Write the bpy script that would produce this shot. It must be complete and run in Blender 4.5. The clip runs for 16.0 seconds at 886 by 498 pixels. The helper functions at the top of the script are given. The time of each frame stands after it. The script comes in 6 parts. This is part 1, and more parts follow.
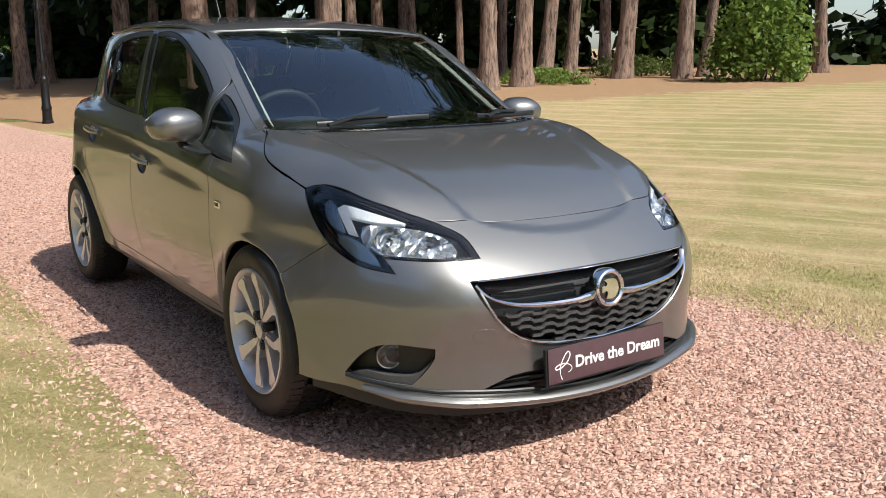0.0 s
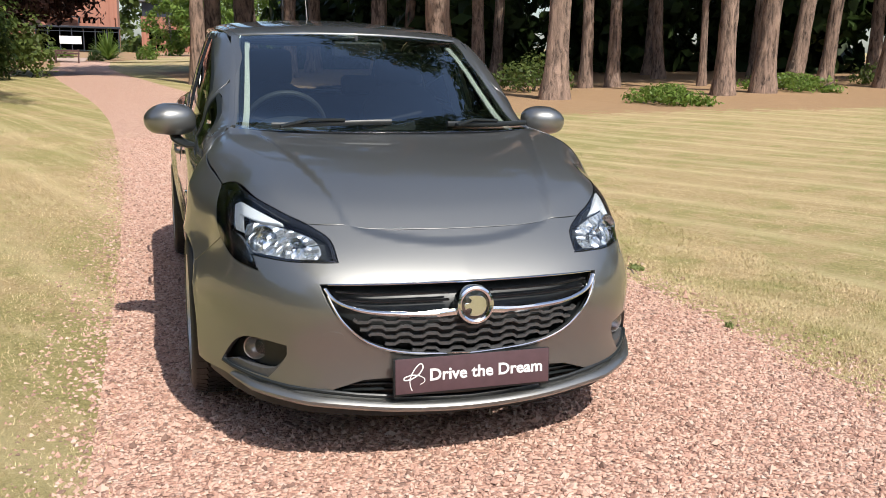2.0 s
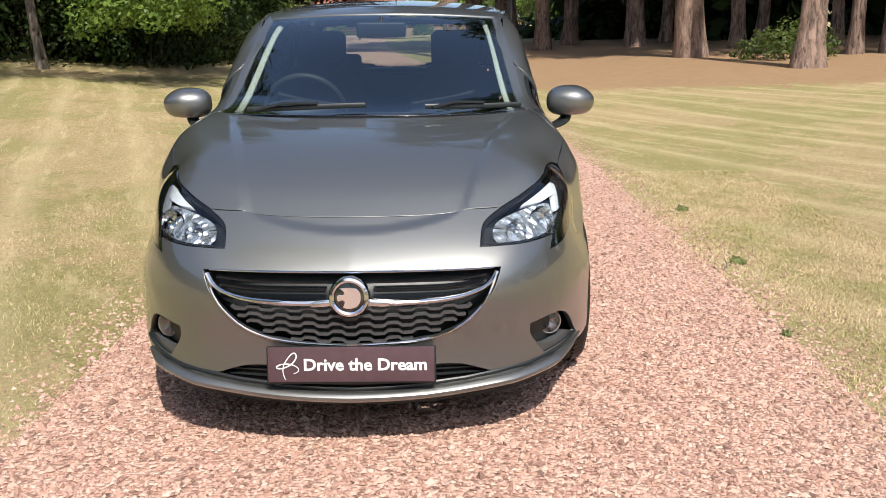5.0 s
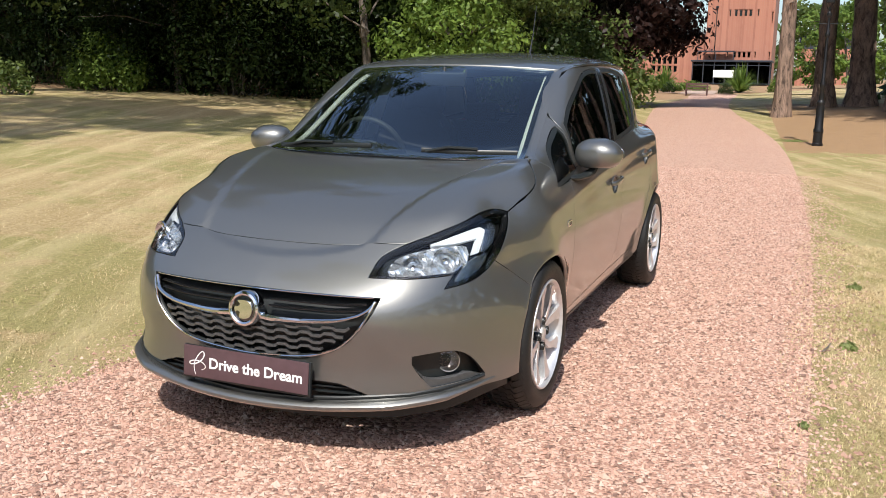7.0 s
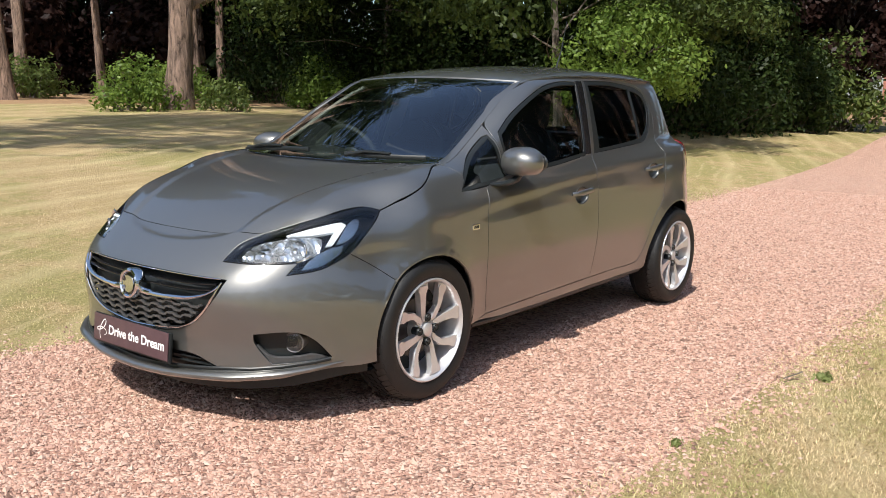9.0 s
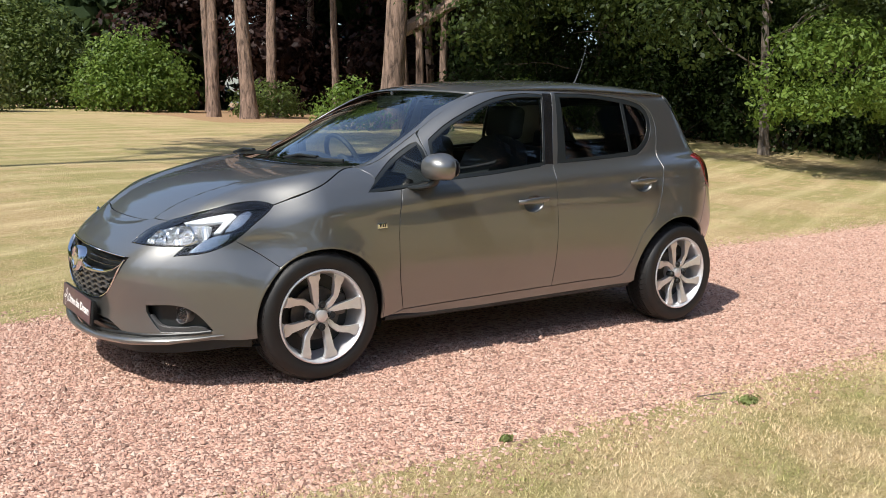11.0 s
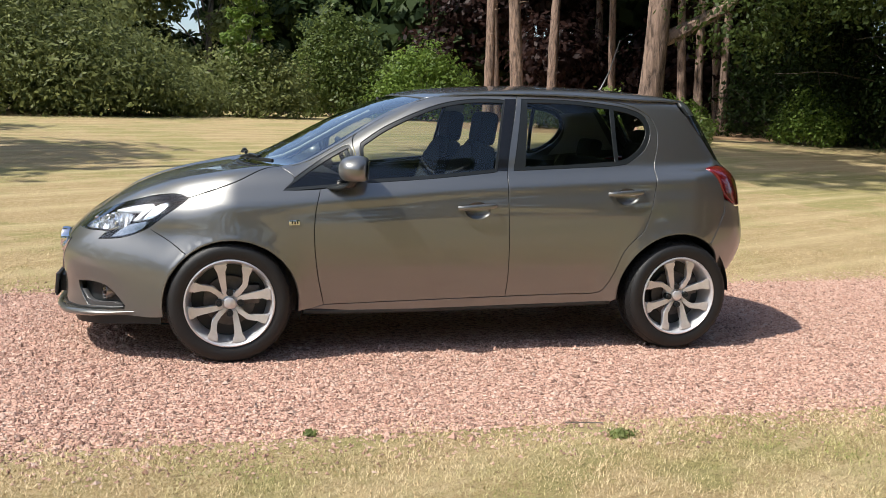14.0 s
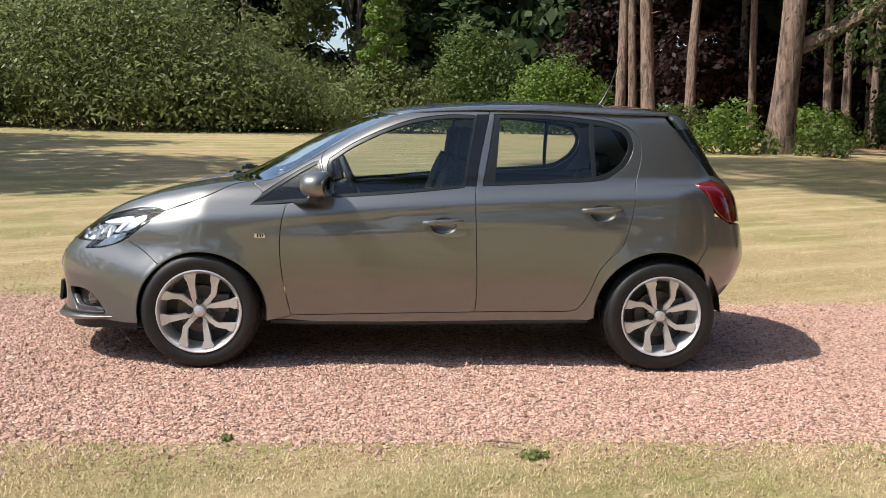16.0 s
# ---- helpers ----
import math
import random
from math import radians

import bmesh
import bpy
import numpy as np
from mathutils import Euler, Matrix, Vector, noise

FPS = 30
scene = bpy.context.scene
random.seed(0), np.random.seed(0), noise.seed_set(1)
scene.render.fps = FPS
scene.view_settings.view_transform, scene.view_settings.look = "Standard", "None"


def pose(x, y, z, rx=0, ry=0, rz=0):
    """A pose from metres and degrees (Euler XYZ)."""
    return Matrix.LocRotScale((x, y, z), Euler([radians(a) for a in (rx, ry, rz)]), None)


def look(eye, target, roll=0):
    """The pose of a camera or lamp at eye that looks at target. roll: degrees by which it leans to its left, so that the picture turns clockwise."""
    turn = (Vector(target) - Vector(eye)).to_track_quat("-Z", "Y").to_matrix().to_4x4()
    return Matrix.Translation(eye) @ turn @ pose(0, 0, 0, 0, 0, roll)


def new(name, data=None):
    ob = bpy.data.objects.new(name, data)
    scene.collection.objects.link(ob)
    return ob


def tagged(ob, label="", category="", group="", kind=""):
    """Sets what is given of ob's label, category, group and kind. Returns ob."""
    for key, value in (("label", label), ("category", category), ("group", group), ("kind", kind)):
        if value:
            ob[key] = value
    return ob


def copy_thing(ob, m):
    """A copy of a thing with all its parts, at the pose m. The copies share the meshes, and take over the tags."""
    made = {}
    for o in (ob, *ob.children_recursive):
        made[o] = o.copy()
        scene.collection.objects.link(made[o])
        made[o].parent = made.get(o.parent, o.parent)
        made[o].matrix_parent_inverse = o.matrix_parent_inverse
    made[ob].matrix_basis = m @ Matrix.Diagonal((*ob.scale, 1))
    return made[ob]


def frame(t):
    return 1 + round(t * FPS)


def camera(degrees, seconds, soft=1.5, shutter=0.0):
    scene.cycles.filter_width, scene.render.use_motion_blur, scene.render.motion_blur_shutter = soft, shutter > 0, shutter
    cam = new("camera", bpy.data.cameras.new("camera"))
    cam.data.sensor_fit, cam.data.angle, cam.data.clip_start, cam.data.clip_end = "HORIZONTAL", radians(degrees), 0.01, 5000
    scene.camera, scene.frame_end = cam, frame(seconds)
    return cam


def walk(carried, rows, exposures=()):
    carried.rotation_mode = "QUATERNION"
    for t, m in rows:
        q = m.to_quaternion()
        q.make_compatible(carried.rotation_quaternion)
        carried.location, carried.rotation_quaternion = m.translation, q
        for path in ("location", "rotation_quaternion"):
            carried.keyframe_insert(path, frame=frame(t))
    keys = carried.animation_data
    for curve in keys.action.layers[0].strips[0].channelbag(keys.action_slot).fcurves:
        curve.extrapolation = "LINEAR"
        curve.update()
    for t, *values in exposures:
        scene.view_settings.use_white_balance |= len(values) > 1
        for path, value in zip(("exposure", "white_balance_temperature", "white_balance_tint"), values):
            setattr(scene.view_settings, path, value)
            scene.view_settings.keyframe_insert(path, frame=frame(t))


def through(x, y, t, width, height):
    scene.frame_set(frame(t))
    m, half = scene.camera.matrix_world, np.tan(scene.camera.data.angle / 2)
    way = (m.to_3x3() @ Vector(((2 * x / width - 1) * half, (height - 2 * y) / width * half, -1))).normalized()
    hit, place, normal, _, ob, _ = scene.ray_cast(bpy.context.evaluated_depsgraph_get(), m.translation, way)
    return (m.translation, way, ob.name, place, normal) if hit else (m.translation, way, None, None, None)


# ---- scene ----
cam = camera(52.8, 16.0, soft=.7)
PATH = [
    (0, (4.117, -2.019, 1.226), (2.509, -0.901, 0.822), -0.2),
    (0.5, (4.314, -1.726, 1.24), (2.615, -0.747, 0.843), 0.5),
    (1, (4.404, -1.456, 1.233), (2.645, -0.601, 0.816), 1.0),
    (1.5, (4.533, -1.191, 1.273), (2.711, -0.479, 0.854), 1.2),
    (2, (4.695, -0.941, 1.28), (2.835, -0.336, 0.865), 1.4),
    (2.5, (4.664, -0.714, 1.245), (2.768, -0.227, 0.834), 1.6),
    (3, (4.638, -0.54, 1.258), (2.725, -0.131, 0.84), 1.7),
    (3.5, (4.702, -0.402, 1.28), (2.776, -0.068, 0.856), 1.6),
    (4, (4.783, -0.235, 1.306), (2.849, 0.003, 0.856), 1.2),
    (4.2, (4.786, -0.158, 1.312), (2.85, 0.047, 0.855), 0.8),
    (6.3, (4.7, 1.269, 1.338), (2.819, 0.744, 0.907), -0.1),
    (6.5, (4.693, 1.419, 1.322), (2.832, 0.809, 0.916), 0.3),
    (7, (4.652, 1.783, 1.321), (2.837, 1.03, 0.946), 1.0),
    (7.5, (4.5, 2.087, 1.312), (2.742, 1.212, 0.933), 1.3),
    (8, (4.425, 2.464, 1.295), (2.74, 1.451, 0.929), 0.9),
    (8.5, (4.316, 2.816, 1.297), (2.68, 1.723, 0.939), 0.9),
    (9, (4.128, 3.144, 1.29), (2.576, 1.93, 0.953), 1.2),
    (9.2, (4.067, 3.308, 1.288), (2.553, 2.041, 0.967), 1.2),
    (11.3, (2.996, 4.596, 1.256), (1.909, 2.945, 0.957), 1.8),
    (11.5, (2.884, 4.68, 1.273), (1.839, 3.001, 0.976), 2.0),
    (12, (2.6, 4.944, 1.276), (1.678, 3.193, 0.984), 1.9),
    (12.5, (2.287, 5.049, 1.258), (1.462, 3.25, 0.966), 1.9),
    (13, (1.975, 5.155, 1.28), (1.25, 3.313, 0.994), 2.1),
    (13.5, (1.672, 5.306, 1.289), (1.064, 3.424, 0.991), 2.3),
    (14, (1.355, 5.351, 1.284), (0.847, 3.439, 0.988), 2.2),
    (14.5, (1.052, 5.471, 1.298), (0.648, 3.534, 1.008), 1.9),
    (15, (0.793, 5.566, 1.322), (0.485, 3.612, 1.032), 1.8),
    (15.5, (0.531, 5.55, 1.317), (0.305, 3.583, 1.039), 2.0),
    (16, (0.356, 5.549, 1.33), (0.193, 3.575, 1.052), 1.7),
]
walk(cam, [(t, look(eye, target, roll)) for t, eye, target, roll in PATH])

# ---- light ----
SUN_WAY = Vector((.74, .19, 1.0)).normalized()
sun_data = bpy.data.lights.new("sun", "SUN")
sun_data.energy, sun_data.angle, sun_data.color = 4.8, radians(.55), (1.0, .96, .89)
sun = new("sun", sun_data)
sun.matrix_world = look((0, 0, 30), Vector((0, 0, 30)) - SUN_WAY * 10)
world = bpy.data.worlds.new("sky")
scene.world = world
world.use_nodes = True
sky = world.node_tree.nodes.new("ShaderNodeTexSky")
sky.sky_type, sky.sun_disc = "NISHITA", False
sky.sun_elevation = math.asin(SUN_WAY.z)
sky.sun_rotation = math.atan2(SUN_WAY.x, SUN_WAY.y)
sky.air_density, sky.dust_density, sky.ozone_density = 1.0, 1.8, 2.2
world.node_tree.links.new(sky.outputs[0], world.node_tree.nodes["Background"].inputs[0])
world.node_tree.nodes["Background"].inputs[1].default_value = .15
scene.view_settings.exposure = .28


# ---- materials ----
class Nodes:
    """A short way to wire one material."""

    def __init__(self, name):
        self.m = bpy.data.materials.new(name)
        self.m.use_nodes = True
        self.t = self.m.node_tree
        self.p = self.t.nodes["Principled BSDF"]
        self.out = self.t.nodes["Material Output"]

    def add(self, kind, **sets):
        n = self.t.nodes.new("ShaderNode" + kind)
        for k, v in sets.items():
            if k in n.inputs:
                self.feed(n.inputs[k], v)
            else:
                for q in n.inputs:
                    if q.name.replace(" ", "_") == k:
                        self.feed(q, v)
                        break
        return n

    def feed(self, socket, v):
        if isinstance(v, bpy.types.NodeSocket):
            self.t.links.new(v, socket)
        else:
            socket.default_value = v

    def place(self, scale=1.0):
        c = self.t.nodes.new("ShaderNodeTexCoord")
        m = self.t.nodes.new("ShaderNodeMapping")
        self.t.links.new(c.outputs["Object"], m.inputs[0])
        m.inputs["Scale"].default_value = (scale,) * 3 if not hasattr(scale, "__len__") else scale
        return m.outputs[0]

    def noise(self, scale, detail=4, rough=.55, at=None, warp=0):
        n = self.add("TexNoise", Scale=scale, Detail=detail, Roughness=rough, Distortion=warp)
        self.t.links.new(at or self.place(), n.inputs["Vector"])
        return n.outputs["Fac"]

    def ramp(self, fac, stops):
        n = self.t.nodes.new("ShaderNodeValToRGB")
        self.t.links.new(fac, n.inputs[0])
        e = n.color_ramp.elements
        while len(e) < len(stops):
            e.new(.5)
        for q, (pos, col) in zip(e, stops):
            q.position, q.color = pos, (*col, 1) if len(col) == 3 else col
        return n.outputs[0]

    def mix(self, fac, a, b, way="MIX"):
        n = self.t.nodes.new("ShaderNodeMix")
        n.data_type, n.blend_type = "RGBA", way
        self.feed(n.inputs[0], fac)
        for socket, v in ((n.inputs[6], a), (n.inputs[7], b)):
            self.feed(socket, (*v, 1) if isinstance(v, tuple) and len(v) == 3 else v)
        return n.outputs[2]

    def math(self, op, a, b=0.0, c=0.0):
        n = self.t.nodes.new("ShaderNodeMath")
        n.operation = op
        for q, v in zip(n.inputs, (a, b, c)):
            self.feed(q, v)
        return n.outputs[0]

    def bump(self, height, strength=.3, distance=.01):
        n = self.add("Bump", Strength=strength, Distance=distance)
        self.t.links.new(height, n.inputs["Height"])
        self.t.links.new(n.outputs[0], self.p.inputs["Normal"])

    def set(self, **k):
        for key, v in k.items():
            self.feed(self.p.inputs[key.replace("_", " ")], (*v, 1) if isinstance(v, tuple) and len(v) == 3 else v)
        return self.m


def plain(name, base, rough=.5, metal=0.0, vary=.12, scale=30, bump=.0, **more):
    """Paint, plastic or metal with slight unevenness in tone and gloss."""
    n = Nodes(name)
    f = n.noise(scale, 5)
    dark = tuple(c * (1 - vary) for c in base)
    light = tuple(min(1, c * (1 + vary)) for c in base)
    n.set(Base_Color=n.ramp(f, [(.3, dark), (.7, light)]), Metallic=metal)
    n.feed(n.p.inputs["Roughness"], n.math("MULTIPLY_ADD", n.noise(scale * .37, 3), .16, rough - .08))
    if bump:
        n.bump(n.noise(scale * 6, 3), bump, .002)
    return n.set(**more)


def paint_material():
    """Warm grey metallic paint: scattering flakes under a thin, slightly dusty clear coat."""
    n = Nodes("metallic_paint")
    fine = n.noise(900, 2)
    broad = n.noise(2.2, 3)
    col = n.mix(n.math("MULTIPLY", broad, .35), (.183, .184, .175), (.169, .170, .162))
    n.set(Base_Color=n.mix(n.math("MULTIPLY", fine, .35), col, (.222, .223, .212)), Metallic=.8, Coat_Weight=1.0, Coat_IOR=1.75)
    n.feed(n.p.inputs["Roughness"], n.math("MULTIPLY_ADD", fine, .10, .37))
    dust = n.noise(60, 6, .7)
    n.feed(n.p.inputs["Coat Roughness"], n.math("MULTIPLY_ADD", dust, .05, .015))
    return n.m


def glass_material(name, tint, gloss=1.5, panes=2.0):
    n = Nodes(name)
    clear = n.add("BsdfTransparent", Color=(*tint, 1))
    shine = n.add("BsdfGlossy", Color=(1, 1, 1, 1), Roughness=.006)
    fr = n.add("Fresnel", IOR=gloss)
    mixer = n.t.nodes.new("ShaderNodeMixShader")
    n.t.links.new(n.math("MULTIPLY_ADD", n.noise(5, 3), .004, n.math("MULTIPLY", fr.outputs[0], panes)), mixer.inputs[0])
    n.t.links.new(clear.outputs[0], mixer.inputs[1])
    n.t.links.new(shine.outputs[0], mixer.inputs[2])
    n.t.links.new(mixer.outputs[0], n.out.inputs[0])
    return n.m


def leaf_material(name, dark, light, shine=.45, through=.35):
    n = Nodes(name)
    isl = n.add("NewGeometry").outputs["Random Per Island"]
    big = n.noise(.45, 3)
    col = n.mix(isl, dark, light)
    col = n.mix(n.math("MULTIPLY", big, .5), col, tuple(c * .55 for c in dark))
    n.set(Base_Color=col, Roughness=shine)
    n.feed(n.p.inputs["Specular IOR Level"], .18)
    tr = n.add("BsdfTranslucent")
    n.t.links.new(n.mix(.5, col, tuple(min(1, c * 1.5) for c in light)), tr.inputs[0])
    mixer = n.t.nodes.new("ShaderNodeMixShader")
    mixer.inputs[0].default_value = through
    n.t.links.new(n.p.outputs[0], mixer.inputs[1])
    n.t.links.new(tr.outputs[0], mixer.inputs[2])
    n.t.links.new(mixer.outputs[0], n.out.inputs[0])
    return n.m


def bark_material(name, dark, light):
    n = Nodes(name)
    at = n.place((1, 1, .22))
    f = n.noise(9, 8, .68, at, .6)
    g = n.noise(2.0, 3, .5)
    col = n.ramp(f, [(.36, dark), (.50, light), (.64, tuple(min(1, c * 1.55) for c in light))])
    n.set(Base_Color=n.mix(n.math("MULTIPLY", g, .45), col, dark), Roughness=.9)
    n.bump(f, 1.0, .09)
    return n.m


def gravel_material(name):
    n = Nodes(name)
    isl = n.add("NewGeometry").outputs["Random Per Island"]
    at = n.place()
    v = n.add("TexVoronoi", Scale=60.0, Vector=at)
    big = n.noise(.9, 4)
    pick = isl if name == "gravel_stone" else v.outputs["Color"]
    sep = pick if name == "gravel_stone" else n.add("SeparateColor", Color=v.outputs["Color"]).outputs[0]
    col = n.ramp(sep, [(0, (.12, .065, .05)), (.15, (.28, .15, .11)), (.4, (.45, .262, .198)), (.7, (.55, .355, .275)), (.9, (.56, .39, .31)), (1, (.60, .46, .38))])
    col = n.mix(n.math("MULTIPLY", big, .35), col, (.47, .32, .245))
    if name == "gravel_bed":
        col = n.mix(1.0, col, (1.12, 1.09, 1.06), "MULTIPLY")
    n.set(Base_Color=col, Roughness=.85)
    h = n.math("ADD", n.math("MULTIPLY", v.outputs["Distance"], -1.0), n.math("MULTIPLY", n.noise(160, 3), .25))
    n.bump(h if name != "gravel_stone" else n.noise(220, 4), 1.0 if name != "gravel_stone" else .3, .012 if name != "gravel_stone" else .002)
    return n.m


def lawn_material():
    """Dry, close-mown lawn with straw-coloured mowing lines, greener patches, needle litter under the pines."""
    n = Nodes("lawn")
    at = n.place()
    sepn = n.add("SeparateXYZ", Vector=at)
    fine = n.noise(46, 8, .8)
    mid = n.noise(3.2, 5, .6)
    big = n.noise(.33, 4, .55, warp=.5)
    straw = n.ramp(fine, [(.32, (.18, .122, .05)), (.5, (.37, .272, .13)), (.68, (.56, .435, .25))])
    green = n.ramp(fine, [(.28, (.12, .12, .032)), (.5, (.25, .225, .075)), (.72, (.40, .35, .15))])
    wet = n.math("ADD", n.math("MULTIPLY", big, 1.1), n.math("MULTIPLY", mid, .75))
    edge = n.ramp(wet, [(.86, (0, 0, 0)), (1.28, (.85, .85, .85))])
    col = n.mix(edge, straw, green)
    bend = n.math("MULTIPLY_ADD", n.noise(.06, 2), 2.2, n.math("ADD", n.math("MULTIPLY", sepn.outputs[1], .92), n.math("MULTIPLY", sepn.outputs[0], -.38)))
    wave = n.math("SINE", n.math("MULTIPLY", bend, 7.2))
    strip = n.math("MULTIPLY", n.math("POWER", n.math("MULTIPLY_ADD", wave, .5, .5), 5.0), n.math("MULTIPLY", mid, .75))
    col = n.mix(strip, col, (.57, .455, .255))
    # fine clippings lying along the mowing lines
    along = n.math("ADD", n.math("MULTIPLY", sepn.outputs[0], .92), n.math("MULTIPLY", sepn.outputs[1], .38))
    lying = n.add("CombineXYZ", X=n.math("MULTIPLY", along, .9), Y=n.math("MULTIPLY", bend, 7.0))
    streak = n.noise(1.0, 5, .65, lying.outputs[0])
    col = n.mix(n.ramp(streak, [(.52, (0, 0, 0)), (.72, (.42, .42, .42))]), col, (.29, .22, .085))
    col = n.mix(n.ramp(streak, [(.33, (.5, .5, .5)), (.46, (0, 0, 0))]), col, (.58, .46, .26))
    speck = n.noise(17, 3, .6)
    col = n.mix(n.ramp(speck, [(.62, (0, 0, 0)), (.72, (.7, .7, .7))]), col, (.20, .135, .065))
    litter = n.ramp(fine, [(.3, (.20, .115, .055)), (.55, (.40, .25, .13)), (.8, (.56, .40, .24))])
    # darker dapples: uneven litter, with tree shade put into its colour
    litter = n.mix(n.math("MULTIPLY", mid, .55), litter, (.17, .10, .05))
    # bare, needle-strewn ground lies from the wood's edge outwards
    dx = n.math("MULTIPLY_ADD", sepn.outputs[1], -.20, sepn.outputs[0])
    wood = n.math("MULTIPLY", n.math("MULTIPLY", n.math("GREATER_THAN", sepn.outputs[0], -44.0), n.math("LESS_THAN", n.math("MULTIPLY_ADD", fine, 3.0, n.math("MULTIPLY_ADD", mid, 5.0, dx)), -9.6)), n.math("GREATER_THAN", n.math("MULTIPLY_ADD", sepn.outputs[0], -.07, sepn.outputs[1]), 2.2))
    deep = n.math("LESS_THAN", n.math("MULTIPLY_ADD", mid, 2.5, n.math("MULTIPLY_ADD", sepn.outputs[0], .30, sepn.outputs[1])), -21.0)
    side = n.math("MULTIPLY", n.math("LESS_THAN", sepn.outputs[0], -6.5), deep)
    col = n.mix(n.math("MAXIMUM", wood, side), col, litter)
    n.set(Base_Color=col, Roughness=.95)
    n.bump(n.math("ADD", fine, n.math("MULTIPLY", mid, .6)), .8, .02)
    return n.m


PAINT = paint_material()
GLASS = glass_material("tinted_glass", (.80, .85, .83), 1.5, 1.25)
SCREEN = glass_material("windscreen_glass", (.78, .86, .83), 1.55, 2.0)
LENS = glass_material("clear_lens", (.93, .95, .96), 1.35)
BLACK = plain("black_plastic", (.013, .016, .017), .42, bump=.12, scale=60)
TRIM = plain("gloss_black_trim", (.01, .01, .011), .14)
MESH = plain("satin_grille_plastic", (.06, .06, .061), .30, bump=.1, scale=70)
RUBBER = plain("tyre_rubber", (.009, .009, .009), .58, bump=.25, scale=80)
CHROME = plain("chrome", (.78, .79, .80), .07, 1.0, .03)
DARK_CHROME = plain("dark_chrome", (.16, .16, .165), .14, 1.0, .05)
ALLOY = plain("silver_alloy", (.70, .70, .71), .34, .6, .05, 40)
DARK_METAL = plain("brake_metal", (.13, .12, .115), .5, .9, .25, 25)
INSIDE = plain("dark_interior_plastic", (.022, .024, .027), .6, bump=.15, scale=90)
FABRIC = plain("seat_fabric", (.02, .022, .027), .95, bump=.5, scale=160)
LINING = plain("pale_headlining", (.52, .53, .50), .95, bump=.2, scale=160)
RED = plain("red_tail_lens", (.16, .006, .009), .12, Coat_Weight=1.0)
PLATE = plain("plum_plate_board", (.085, .048, .055), .4)
WHITE = plain("white_lettering", (.82, .81, .80), .4)
DRL = plain("lit_light_guide", (.62, .65, .68), .25, 0, .15, 120, .5, Emission_Color=(.95, .98, 1.0), Emission_Strength=.12)
AMBER = plain("smoked_indicator", (.34, .31, .29), .2, .6, .1)
SILVER = plain("silvered_reflector", (.48, .51, .54), .16, .95, .10, 60, .4)
# laurel green, taken so dark that it also carries the wood's shade
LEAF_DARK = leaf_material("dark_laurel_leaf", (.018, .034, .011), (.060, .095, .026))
LEAF_MID = leaf_material("green_leaf", (.045, .075, .02), (.18, .23, .065))
LEAF_BRIGHT = leaf_material("bright_leaf", (.07, .125, .022), (.22, .31, .065))
LEAF_COPPER = leaf_material("copper_beech_leaf", (.018, .010, .010), (.06, .030, .024))
# maple and lime green, darkened to put tree shade into the colour
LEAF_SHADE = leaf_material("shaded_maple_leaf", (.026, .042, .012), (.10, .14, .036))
LEAF_RHODO = leaf_material("rhododendron_leaf", (.08, .105, .038), (.30, .33, .125))
LEAF_SPRUCE = leaf_material("spruce_spray", (.02, .04, .016), (.085, .125, .045), .6, .25)
LEAF_WEED = leaf_material("weed_leaf", (.14, .18, .055), (.32, .36, .14))
NEEDLE = leaf_material("pine_needle", (.014, .028, .012), (.045, .075, .028), .6, .2)
BARK = bark_material("pine_bark", (.06, .04, .03), (.30, .205, .155))
BARK_GREY = bark_material("grey_bark", (.05, .042, .035), (.20, .165, .135))
GRAVEL = gravel_material("gravel_bed")
STONE = gravel_material("gravel_stone")
LAWN = lawn_material()
# ---- car body surface ----
def curve(pairs):
    """A smooth curve through (u, value) pairs, straight beyond its ends."""
    u, v = np.array(sorted(pairs), float).T
    h, n = np.diff(u), len(u)
    a, r = np.eye(n), np.zeros(n)
    for i in range(1, n - 1):
        a[i, i - 1:i + 2] = h[i - 1], 2 * (h[i - 1] + h[i]), h[i]
        r[i] = 6 * ((v[i + 1] - v[i]) / h[i] - (v[i] - v[i - 1]) / h[i - 1])
    m = np.linalg.solve(a, r)
    s0 = (v[1] - v[0]) / h[0] - h[0] * m[1] / 6
    s1 = (v[-1] - v[-2]) / h[-1] + h[-1] * m[-2] / 6

    def value(q):
        q = np.asarray(q, float)
        c = np.clip(q, u[0], u[-1])
        k = np.clip(np.searchsorted(u, c) - 1, 0, n - 2)
        d, e, w = c - u[k], u[k + 1] - c, h[k]
        f = (m[k] * e ** 3 + m[k + 1] * d ** 3) / (6 * w) + (v[k] / w - m[k] * w / 6) * e + (v[k + 1] / w - m[k + 1] * w / 6) * d
        return f + s0 * np.minimum(q - u[0], 0) + s1 * np.maximum(q - u[-1], 0)
    return value


def smax(a, b, k):
    return np.maximum(a, b) + k / 4 * (np.maximum(k - np.abs(a - b), 0) / k) ** 2


def smin(a, b, k):
    return -smax(-a, -b, k)


def step(a, b, q):
    t = np.clip((q - a) / (b - a), 0, 1)
    return t * t * (3 - 2 * t)


def soft(q, w):
    """A softened max(q, 0)."""
    return w * np.logaddexp(0, q / w)


